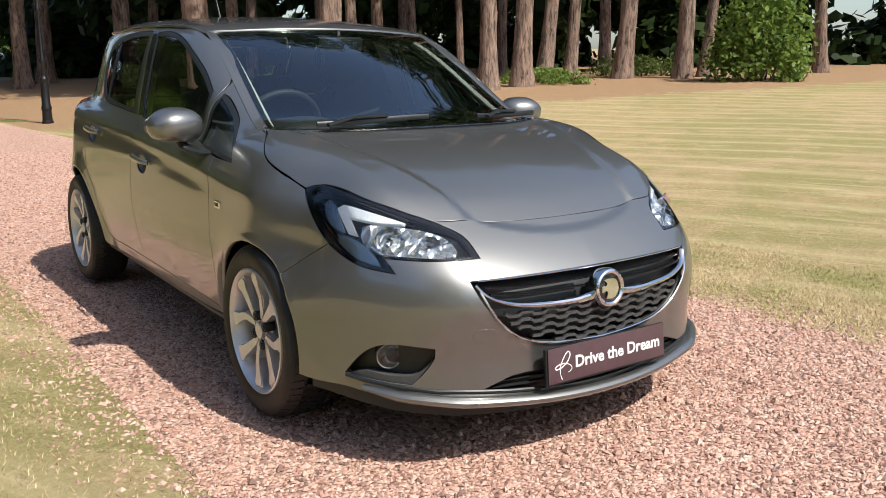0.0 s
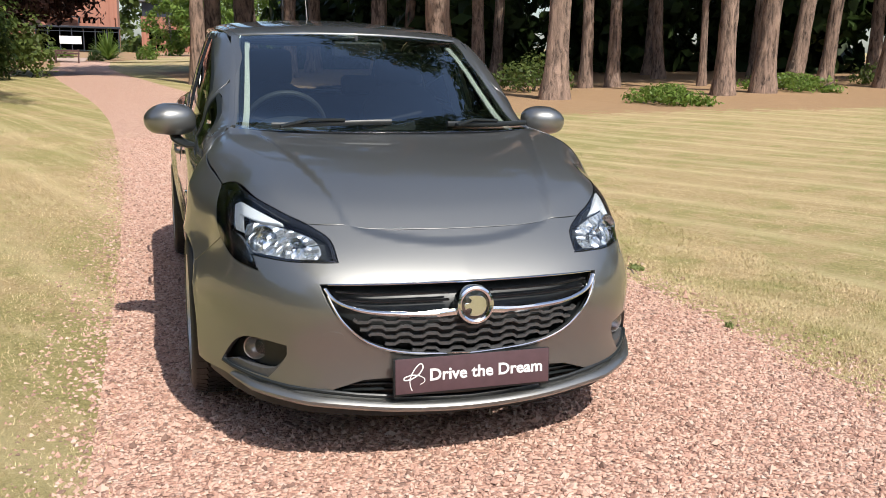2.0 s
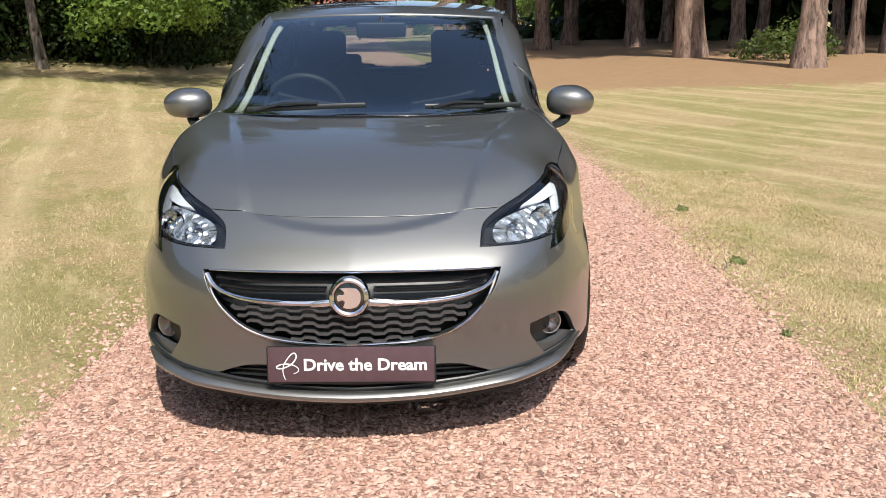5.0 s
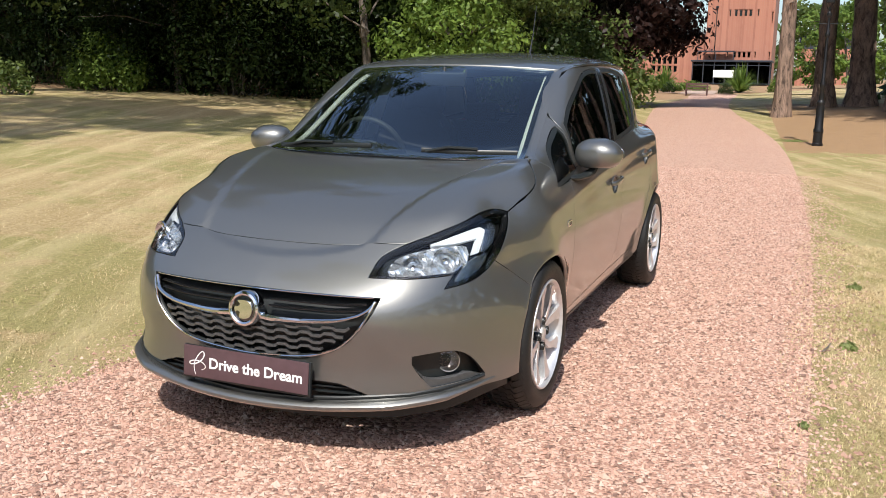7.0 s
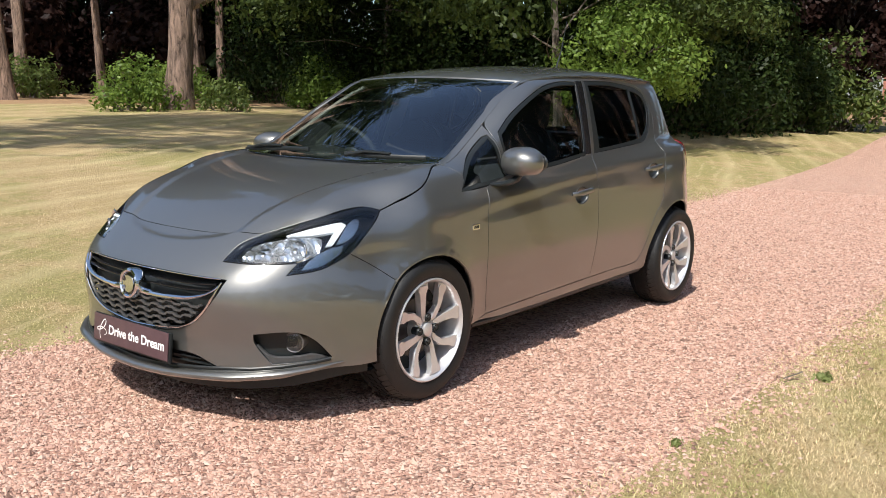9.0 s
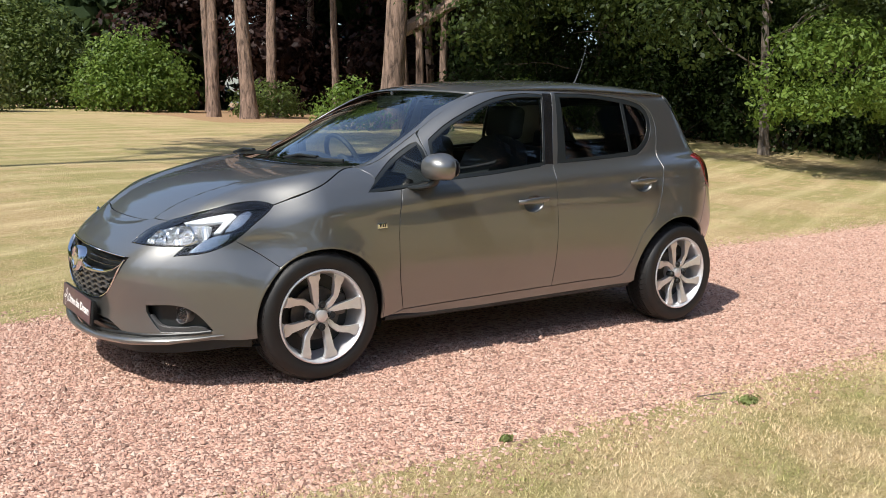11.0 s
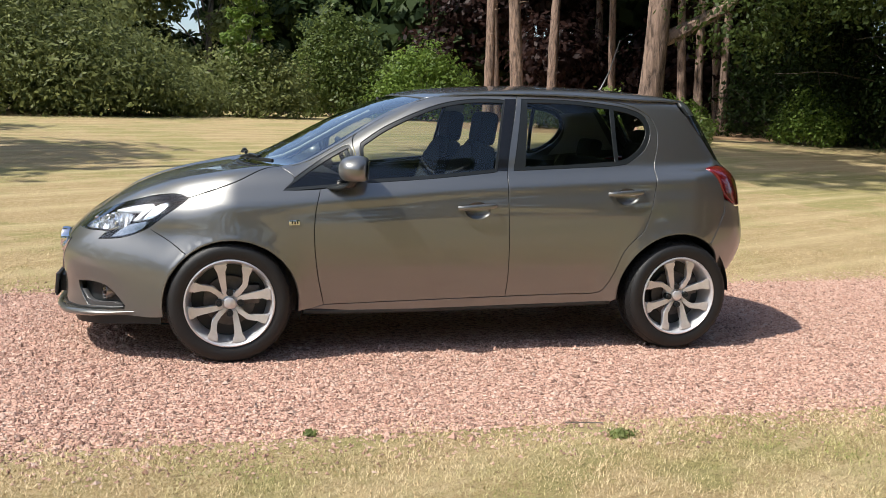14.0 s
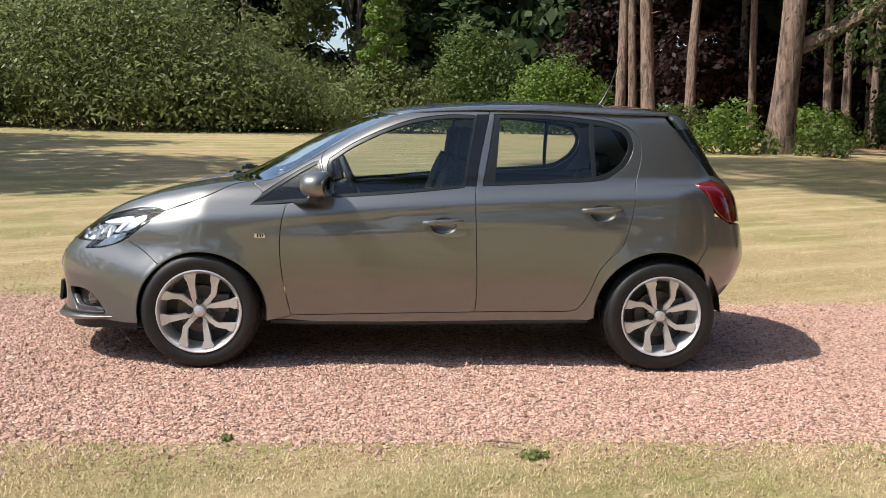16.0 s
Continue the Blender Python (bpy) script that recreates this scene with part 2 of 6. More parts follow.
WIDTH = curve([(-2.0, .66), (-1.75, .765), (-1.45, .825), (-1.1, .834), (-.5, .827), (.3, .826), (.9, .832), (1.25, .838), (1.5, .832), (1.7, .79), (1.9, .71), (2.1, .58)])
CREASE = curve([(-1.9, 1.0), (-1.3, .98), (-.6, .945), (.2, .885), (.8, .83), (1.2, .80), (1.5, .775), (2.0, .74)])
NOSE = curve([(.10, 2.0), (.17, 2.105), (.23, 2.126), (.33, 2.122), (.45, 2.136), (.53, 2.137), (.60, 2.116), (.65, 2.08), (.70, 2.028), (.76, 1.963), (.86, 1.89)])
NOSE_PLAN = curve([(0, 0), (.2, .014), (.4, .05), (.5, .088), (.58, .138), (.65, .20), (.72, .29), (.78, .40), (.85, .55)])
BONNET = curve([(2.06, .638), (1.98, .705), (1.9, .762), (1.74, .853), (1.57, .915), (1.40, .952), (1.2, .982), (1.0, 1.0), (.6, .985), (0, .985), (-1.0, 1.03), (-1.9, 1.05)])
TAIL = curve([(.2, -1.55), (.3, -1.69), (.4, -1.80), (.5, -1.87), (.62, -1.905), (.75, -1.885), (.9, -1.85), (1.0, -1.815), (1.1, -1.77)])
TAIL_PLAN = curve([(0, 0), (.3, .022), (.5, .075), (.6, .125), (.7, .22), (.8, .42)])
ROOF = curve([(1.45, .82), (1.165, .983), (.893, 1.125), (.689, 1.236), (.45, 1.345), (.25, 1.412), (0, 1.449), (-.34, 1.474), (-.69, 1.483), (-1.045, 1.476), (-1.3, 1.459), (-1.53, 1.425), (-1.8, 1.36)])
CABIN = curve([(.85, .778), (.95, .764), (1.05, .748), (1.15, .721), (1.25, .69), (1.35, .654), (1.42, .626), (1.5, .59)])
CABIN_PLAN = curve([(1.2, .845), (1.0, .895), (.7, .955), (.3, .995), (-.2, 1.005), (-.8, .985), (-1.2, .935), (-1.6, .83)])
HATCH = curve([(.9, -1.86), (1.0, -1.82), (1.1, -1.755), (1.25, -1.655), (1.36, -1.585), (1.42, -1.56)])
ARCHES = ((1.243, .288, .345), (-1.238, .312, .362))


def side_y(x, z):
    zc = CREASE(x)
    fore = step(1.28, 1.72, x)
    y = WIDTH(x) - .48 * soft(z - zc, .009) - .006 * np.exp(-((z - zc + .055) / .042) ** 2) * step(1.1, .6, x) - .17 * np.maximum(z - .58, 0) ** 2 - .17 * soft(.57 - z, .04) * (1 - fore)
    # the nose leans in above the lamps' lower edge and stands out at the lip
    y = y - .062 * step(1.22, 1.55, x) * step(.46, .68, z) - .045 * step(1.2, 1.5, x) * step(.70, .88, z) + .02 * fore * step(.5, .3, z)
    for ax, az, ar in ARCHES:
        r = np.hypot(x - ax, z - az)
        y = y + (.010 * np.exp(-((r - ar) / .065) ** 2) + .005 * np.exp(-((r - ar) / .014) ** 2)) * step(.15, .3, z)
    return y


def body(p):
    """Below 0 inside the closed car body, above 0 outside."""
    x, y, z = p[..., 0], np.abs(p[..., 1]), p[..., 2]
    top = (z - BONNET(x) + (.085 * step(1.1, 1.8, x) + .012) * y ** 2) * .9
    side = y - side_y(x, z)
    front = x - NOSE(z) + NOSE_PLAN(y)
    rear = TAIL(z) + TAIL_PLAN(y) - x
    low = smax(smax(top, side, .085), front, .10)
    low = smax(low, rear, .10)
    xw = x + .36 * step(-.1, .7, x) * y ** 2
    roof = (z - ROOF(xw) + .115 * y ** 2) * (1 - .18 * step(.1, .6, x))
    wall = (y - CABIN(z) * CABIN_PLAN(x)) * .93
    hatch = (HATCH(z) + .55 * y ** 2 - x) * .85
    cabin = smax(smax(smax(roof, wall, .07), hatch, .08), x - 1.32, .02)
    cabin = smax(cabin, .83 - z, .02)
    return smin(low, cabin, .05)


def cast(start, way, reach, steps=160):
    """The first points on the body along rays from start; and which rays miss."""
    start, way = np.broadcast_arrays(np.asarray(start, float), np.asarray(way, float))
    lo, hi, hit = np.zeros(len(start)), np.zeros(len(start)), np.zeros(len(start), bool)
    last = np.zeros(len(start))
    for d in np.linspace(0, reach, steps)[1:]:
        f = body(start + d * way) < 0
        fresh = f & ~hit
        lo[fresh], hi[fresh] = last[fresh], d
        hit |= f
        last[:] = d
    for _ in range(30):
        mid = (lo + hi) / 2
        f = body(start + mid[:, None] * way) < 0
        hi, lo = np.where(f, mid, hi), np.where(f, lo, mid)
    return start + ((lo + hi) / 2)[:, None] * way, ~hit


def normals(p):
    g = np.stack([body(p + e) - body(p - e) for e in np.eye(3) * .002], -1)
    return g / np.maximum(np.linalg.norm(g, axis=-1, keepdims=True), 1e-9)


# ---- building helpers ----
def mesh_of(name, verts, faces, material, smooth=True):
    me = bpy.data.meshes.new(name)
    me.from_pydata([tuple(map(float, v)) for v in verts], [], [tuple(map(int, f)) for f in faces])
    me.materials.append(material)
    me.polygons.foreach_set("use_smooth", [smooth] * len(me.polygons))
    me.update()
    return me


def link(name, me, parent=None, label="", m=None):
    ob = new(name, me)
    if parent:
        ob.parent = parent
    if m:
        ob.matrix_basis = m
    return tagged(ob, label)


def part(name, bm, material, parent, label="", smooth=True, angle=None):
    """Links a bmesh as one mesh object under a thing or a part."""
    bmesh.ops.recalc_face_normals(bm, faces=bm.faces)
    me = bpy.data.meshes.new(name)
    bm.to_mesh(me)
    bm.free()
    me.materials.append(material)
    me.polygons.foreach_set("use_smooth", [smooth] * len(me.polygons))
    if smooth:
        me.set_sharp_from_angle(angle=radians(angle or 35))
    return link(name, me, parent, label)


def thing(name, label, category, group="", m=None):
    ob = new(name)
    if m:
        ob.matrix_basis = m
    return tagged(ob, label, category, group)


def box(bm, size, m=Matrix(), bevel=0.0, segments=2):
    made = bmesh.ops.create_cube(bm, size=1, matrix=m @ Matrix.Diagonal((*size, 1)))
    if bevel:
        edges = list({e for v in made["verts"] for e in v.link_edges})
        bmesh.ops.bevel(bm, geom=edges, offset=bevel, segments=segments, affect="EDGES", profile=.6)


def rod(bm, r0, r1, length, m=Matrix(), sides=16):
    """A tapered cylinder from the origin of m along its z."""
    bmesh.ops.create_cone(bm, cap_ends=True, segments=sides, radius1=r0, radius2=r1, depth=length, matrix=m @ Matrix.Translation((0, 0, length / 2)))


def ball(bm, radii, m=Matrix(), u=24, v=14):
    bmesh.ops.create_uvsphere(bm, u_segments=u, v_segments=v, radius=1, matrix=m @ Matrix.Diagonal((*radii, 1)))


def sweep(bm, path, widths, sides=8, closed=False, up=None):
    """A tube with an oval section along 3D points; widths: one pair (side, height) or a pair for each point."""
    path = [Vector(p) for p in path]
    rings = []
    n = len(path)
    for i, p in enumerate(path):
        a = path[(i - 1) % n] if closed or i else p
        b = path[(i + 1) % n] if closed or i < n - 1 else p
        t = (b - a).normalized()
        ref = Vector(up[i]) if up is not None else Vector((0, 0, 1))
        s = t.cross(ref)
        s = s.normalized() if s.length > 1e-5 else t.orthogonal().normalized()
        r = s.cross(t)
        w = widths[i] if hasattr(widths[0], "__len__") else widths
        rings.append([bm.verts.new(p + s * (w[0] * math.cos(q)) + r * (w[1] * math.sin(q))) for q in (2 * math.pi * (k + .5) / sides for k in range(sides))])
    for i in range(n if closed else n - 1):
        a, b = rings[i], rings[(i + 1) % n]
        for k in range(sides):
            bm.faces.new((a[k], a[(k + 1) % sides], b[(k + 1) % sides], b[k]))
    if not closed:
        bm.faces.new(rings[0])
        bm.faces.new(rings[-1])


def lathe(bm, profile, turns=64, m=Matrix(), closed=False):
    """Turns (radius, height) points round the z axis of m."""
    rings = [[bm.verts.new(m @ Vector((r * math.cos(a), r * math.sin(a), h))) for r, h in profile] for a in (2 * math.pi * k / turns for k in range(turns))]
    n = len(profile)
    for k in range(turns):
        a, b = rings[k], rings[(k + 1) % turns]
        for i in range(n if closed else n - 1):
            bm.faces.new((a[i], a[(i + 1) % n], b[(i + 1) % n], b[i]))


def slab(bm, outline, thick, m=Matrix(), bevel=0.0):
    """A flat outline (in xy of m) given a thickness along z."""
    lo = [bm.verts.new(m @ Vector((x, y, 0))) for x, y in outline]
    hi = [bm.verts.new(m @ Vector((x, y, thick))) for x, y in outline]
    faces = [bm.faces.new(lo[::-1]), bm.faces.new(hi)]
    n = len(lo)
    for i in range(n):
        faces.append(bm.faces.new((lo[i], lo[(i + 1) % n], hi[(i + 1) % n], hi[i])))
    if bevel:
        bmesh.ops.bevel(bm, geom=[e for e in faces[1].edges], offset=bevel, segments=2, affect="EDGES")


# ---- panels laid on the body surface ----
from mathutils.geometry import delaunay_2d_cdt

NOSE_EYE, TAIL_EYE = np.array((1.0, 0.0, .30)), np.array((-.9, 0.0, .55))


def rounded(points, fine=.025):
    """A closed outline: a smooth curve through the points; a point given twice running is a corner."""
    pts = [np.array(p, float) for p in points]
    keep, corner = [], []
    for p in pts:
        if keep and np.allclose(p, keep[-1]):
            corner[-1] = True
        else:
            keep.append(p)
            corner.append(False)
    n, out = len(keep), []
    for i in range(n):
        p1, p2 = keep[i], keep[(i + 1) % n]
        p0 = p1 - (p2 - p1) if corner[i] else keep[i - 1]
        p3 = p2 + (p2 - p1) if corner[(i + 1) % n] else keep[(i + 2) % n]
        if corner[i] and corner[(i + 1) % n]:
            p0, p3 = p1 - (p2 - p1), p2 + (p2 - p1)
        k = max(1, int(np.linalg.norm(p2 - p1) / fine))
        for t in np.arange(k) / k:
            out.append(.5 * (2 * p1 + (p2 - p0) * t + (2 * p0 - 5 * p1 + 4 * p2 - p3) * t ** 2 + (3 * p1 - p0 - 3 * p2 + p3) * t ** 3))
    return np.array(out)


def inset(loop, gap):
    """Moves a closed 2D outline inwards by gap."""
    area = np.sum(loop[:, 0] * np.roll(loop[:, 1], -1) - np.roll(loop[:, 0], -1) * loop[:, 1])
    t = np.roll(loop, -1, 0) - np.roll(loop, 1, 0)
    t /= np.maximum(np.linalg.norm(t, axis=1, keepdims=True), 1e-9)
    return loop + gap * np.sign(area) * np.stack([-t[:, 1], t[:, 0]], 1)


def within(loop, q):
    x, y = q[:, 0][:, None], q[:, 1][:, None]
    x0, y0 = loop[:, 0], loop[:, 1]
    x1, y1 = np.roll(x0, -1), np.roll(y0, -1)
    cross = ((y0 > y) != (y1 > y)) & (x < (x1 - x0) * (y - y0) / np.where(y1 == y0, 1e-12, y1 - y0) + x0)
    return cross.sum(1) % 2 == 1


def lay(q, view):
    """Points of a flat view, laid on the body."""
    q = np.asarray(q, float)
    one = np.ones(len(q))
    if view == "side":
        p, miss = cast(np.stack([q[:, 0], one * 1.15, q[:, 1]], 1), (0, -1, 0), 1.1, 70)
    elif view == "top":
        p, miss = cast(np.stack([q[:, 0], q[:, 1], one * 1.6], 1), (0, 0, -1), 1.3, 80)
    elif view == "front":
        p, miss = cast(np.stack([one * 2.4, q[:, 0], q[:, 1]], 1), (-1, 0, 0), 1.2, 70)
    elif view == "back":
        p, miss = cast(np.stack([one * -2.3, q[:, 0], q[:, 1]], 1), (1, 0, 0), 1.2, 70)
    else:
        eye = NOSE_EYE if view == "nose" else TAIL_EYE
        q = q if view == "nose" else np.stack([math.pi - q[:, 0], q[:, 1]], 1)
        way = np.stack([np.cos(q[:, 1]) * np.cos(q[:, 0]), np.cos(q[:, 1]) * np.sin(q[:, 0]), np.sin(q[:, 1])], 1)
        p, miss = cast(eye + 1.45 * way, -way, 1.3, 80)
    return p


def angles(points):
    """Places near the nose as directions from a point inside it."""
    d = np.asarray(points, float)
    d = d - NOSE_EYE if d[0, 0] > 0 else (d - TAIL_EYE) * (-1, 1, 1)
    return np.stack([np.arctan2(d[:, 1], d[:, 0]), np.arctan2(d[:, 2], np.hypot(d[:, 0], d[:, 1]))], 1)


def panel_mesh(name, loop, view, material, holes=(), lift=0.0, depth=.018, grid=.03, shape=None, flip=False, relief=None, gap_shade=True):
    """A sheet of bodywork: the inside of a flat outline, laid on the body, with turned-in edges."""
    loops = [np.asarray(loop)] + [np.asarray(h) for h in holes]
    lo, hi = loops[0].min(0), loops[0].max(0)
    gx, gy = np.meshgrid(np.arange(lo[0] + grid / 2, hi[0], grid), np.arange(lo[1] + grid / 2, hi[1], grid))
    gx = gx + (np.arange(gx.shape[0]) % 2)[:, None] * grid / 2
    inner = np.stack([gx.ravel(), gy.ravel()], 1)
    inner = inner[within(inset(loops[0], grid * .35), inner)]
    for h in loops[1:]:
        inner = inner[~within(inset(h, -grid * .35), inner)]
    verts, edges = [], []
    for q in loops:
        k = len(verts)
        verts += [Vector(p) for p in q]
        edges += [(k + i, k + (i + 1) % len(q)) for i in range(len(q))]
    verts += [Vector(p) for p in inner]
    v2, _, tri, _, _, _ = delaunay_2d_cdt(verts, edges, [], 0, 1e-6)
    q = np.array([tuple(v) for v in v2])
    tri = np.array([t for t in tri if len(t) == 3])
    mid = q[tri].mean(1)
    good = within(loops[0], mid)
    for h in loops[1:]:
        good &= ~within(h, mid)
    tri = tri[good]
    p = lay(q, view)
    nor = normals(p)
    if relief is not None:
        p = p + nor * relief(p)[:, None]
        e = .004
        s = np.cross(nor, (0, 1, 0))
        s /= np.linalg.norm(s, axis=1, keepdims=True)
        t = np.cross(s, nor)
        bend = s * ((relief(p + e * s) - relief(p - e * s)) / (2 * e))[:, None] + t * ((relief(p + e * t) - relief(p - e * t)) / (2 * e))[:, None]
        nor = nor - bend
        nor /= np.linalg.norm(nor, axis=1, keepdims=True)
    p = p + nor * lift
    # triangles face outwards
    c = np.cross(p[tri[:, 1]] - p[tri[:, 0]], p[tri[:, 2]] - p[tri[:, 0]])
    turn = (c * nor[tri[:, 0]]).sum(1) < 0
    tri[turn] = tri[turn][:, ::-1]
    # the rim
    count = {}
    for t in tri:
        for a, b in ((t[0], t[1]), (t[1], t[2]), (t[2], t[0])):
            count[(a, b)] = True
    rim = [(a, b) for a, b in count if (b, a) not in count]
    allp, alln, faces = [p], [nor], [tri]
    if depth and rim:
        used = sorted({i for e in rim for i in e})
        at = {v: i for i, v in enumerate(used)}
        out = np.zeros((len(used), 3))
        for a, b in rim:
            d = p[b] - p[a]
            s = np.cross(d, nor[a])
            s /= max(np.linalg.norm(s), 1e-9)
            out[at[a]] += s
            out[at[b]] += s
        out /= np.maximum(np.linalg.norm(out, axis=1, keepdims=True), 1e-9)
        top, low = p[used], p[used] - nor[used] * depth
        edge_n = out * .75 + nor[used] * .66
        base = len(p)
        k = len(used)
        lip = top + out * .0008 - nor[used] * .0016
        allp += [lip, low]
        alln += [edge_n, out]
        f = []
        for a, b in rim:
            i, j = at[a], at[b]
            f += [(b, a, base + i), (b, base + i, base + j), (base + j, base + i, base + k + i), (base + j, base + k + i, base + k + j)]
        faces.append(np.array(f))
    sheet = len(tri)
    p, nor, tri = np.concatenate(allp), np.concatenate(alln), np.concatenate(faces)
    if flip:
        p, nor, tri = p * (1, -1, 1), nor * (1, -1, 1), tri[:, ::-1]
    me = mesh_of(name, p, tri, material)
    if material is PAINT and depth and gap_shade:
        # the folded flange is coloured black to stand for shade in the gap
        me.materials.append(BLACK)
        me.polygons.foreach_set("material_index", [int(i >= sheet and (i - sheet) % 4 > 1) for i in range(len(tri))])
    me.normals_split_custom_set_from_vertices([tuple(map(float, v)) for v in nor])
    return me


def panel(name, loop, view, material, parent, label="", gap=.0028, holes=(), **more):
    if gap:
        scale = 1.0 if view != "nose" else .95
        loop, holes = inset(loop, gap * scale), [inset(h, -gap * scale) for h in holes]
    return link(name, panel_mesh(name, loop, view, material, holes, **more), parent, label)


def both(name, loop, view, material, parents, label="", **more):
    """The same panel on the left and on the right of the car."""
    return [panel(name, loop, view, material, parents[i], label, flip=bool(i), **more) for i in (0, 1)]


def mirrored(half):
    """An outline from its half with y >= 0, which starts and ends on the centre line."""
    other = [(p[0], -p[1], *p[2:]) for p in half[::-1]]
    return list(half) + other


# ---- the car ----
car = thing("car", "grey-beige metallic five-door hatchback parked on pink gravel", "car")
HUBS = ((1.252, .308), (-1.252, .311))


def arch_line(k, a0, a1, n=16, grow=0.0):
    x, z, r = ARCHES[k]
    return [(x + (r + grow) * math.cos(radians(a)), z + (r + grow) * math.sin(radians(a))) for a in np.linspace(a0, a1, n)]


# headlamp outline, on the left side, from the inner tip round over the top
LAMP = [(1.994, .405, .646), (1.994, .405, .646), (1.924, .421, .709), (1.862, .485, .75), (1.778, .566, .783), (1.676, .634, .816), (1.514, .682, .845), (1.452, .72, .828), (1.476, .73, .805),
        (1.56, .747, .744), (1.645, .741, .676), (1.766, .709, .626), (1.885, .641, .608), (1.885, .641, .608), (1.838, .652, .649), (1.838, .652, .649), (1.948, .547, .647)]
LAMP = [tuple(p) for p in lay(angles(LAMP), "nose")]
LAMP_LOOP = rounded(angles(LAMP), .02)
GRILLE = mirrored([(2.08, 0.0, .592), (2.07, .25, .592), (2.01, .462, .584), (2.01, .462, .584), (2.03, .418, .50), (2.055, .335, .415), (2.07, .205, .375), (2.07, 0.0, .363)])
GRILLE_LOOP = rounded(angles(GRILLE[:8] + GRILLE[9:-1]), .025)
INTAKE = [(2.11, 0, .287), (2.095, .30, .289), (2.09, .345, .285), (2.072, .406, .264), (2.058, .452, .247), (2.058, .452, .247), (2.09, .33, .232), (2.11, 0, .222)]
INTAKE_LOOP = rounded(angles((mirrored(INTAKE))[:8] + mirrored(INTAKE)[9:-1]), .025)
FOG = [(1.985, .568, .386), (1.985, .568, .386), (1.918, .652, .395), (1.858, .696, .385), (1.807, .726, .349), (1.756, .755, .284), (1.756, .755, .284), (1.851, .703, .278), (1.945, .626, .272), (1.945, .626, .272), (1.97, .598, .31), (1.988, .571, .357)]
FOG_LOOP = rounded(angles(FOG), .02)
SHUT = [(1.927, 0, .737), (1.918, .19, .739), (1.904, .293, .741), (1.889, .35, .746), (1.875, .425, .745), (1.862, .485, .75)]
SHUT = [tuple(p) for p in lay([p[:2] for p in SHUT[:-1]], "top")] + [LAMP[3]]
SPLIT = [(1.64, .757, .687), (1.56, .80, .625), (1.465, .845, .553)]
SPLIT = [LAMP[10]] + [tuple(p) for p in lay(angles(SPLIT[1:]), "nose")]
NOSE_HALF = SHUT + [LAMP[3]] + LAMP[2:1:-1] + [LAMP[0]] * 2 + [LAMP[16]] + [LAMP[14]] * 2 + [LAMP[12]] * 2 + [LAMP[11], LAMP[10], LAMP[10]] + SPLIT[1:] + [SPLIT[-1]]
ARCH_FRONT = arch_line(0, 50, -8, 9)[1:]
NOSE_HALF += [(x, .84, z) for x, z in ARCH_FRONT] + [(ARCH_FRONT[-1][0], .82, ARCH_FRONT[-1][1])]
NOSE_HALF += [(1.65, .81, .236), (1.76, .757, .24), (1.85, .70, .228), (1.95, .62, .218), (2.03, .53, .208), (2.06, .455, .20), (2.105, .23, .188), (2.115, 0, .182)]
nose_pts = NOSE_HALF + [(x, -y, z) for x, y, z in NOSE_HALF[-2:0:-1]]
NOSE_LOOP = rounded(angles(nose_pts), .025)
flip_a = np.array((-1, 1))



def bonnet_relief(p):
    """The sunk crescent behind the leading edge, and the two faint ridges."""
    x, y = p[:, 0], np.abs(p[:, 1])
    ridge = .375 + np.maximum(1.87 - x, 0) * .27
    return -.010 * step(.008, -.034, y - ridge) * step(1.02, 1.2, x)


def crescent(p):
    x, y, z = p[:, 0], np.abs(p[:, 1]), p[:, 2]
    rim = .745 - .059 * np.maximum(1 - (y / .352) ** 2, 0) ** .7
    inside = np.clip((z - rim) / .024, 0, 1) * step(.37, .33, y)
    return -.008 * inside * inside * (3 - 2 * inside)


bumper = link("front_bumper", panel_mesh("front_bumper", inset(NOSE_LOOP, .002), "nose", PAINT, [inset(h, -.0015) for h in (LAMP_LOOP, (LAMP_LOOP * flip_a)[::-1], GRILLE_LOOP, INTAKE_LOOP, FOG_LOOP, (FOG_LOOP * flip_a)[::-1])], depth=.02, grid=.0125, relief=crescent), car)

# bonnet, seen from above
BON_HALF = [(x, y) for x, y, z in SHUT] + [SHUT[-1][:2]] + [p[:2] for p in LAMP[4:7]] + [LAMP[7][:2]] * 2 + [(1.375, .737), (1.295, .757), (1.227, .757), (1.153, .728), (1.06, .672), (1.0, .655), (1.0, .655), (1.06, .60), (1.14, .40), (1.185, .2), (1.20, 0)]
bon_pts = BON_HALF + [(x, -y) for x, y in BON_HALF[-2:0:-1]]
bonnet = panel("bonnet", rounded(bon_pts), "top", PAINT, car, grid=.018, relief=bonnet_relief)

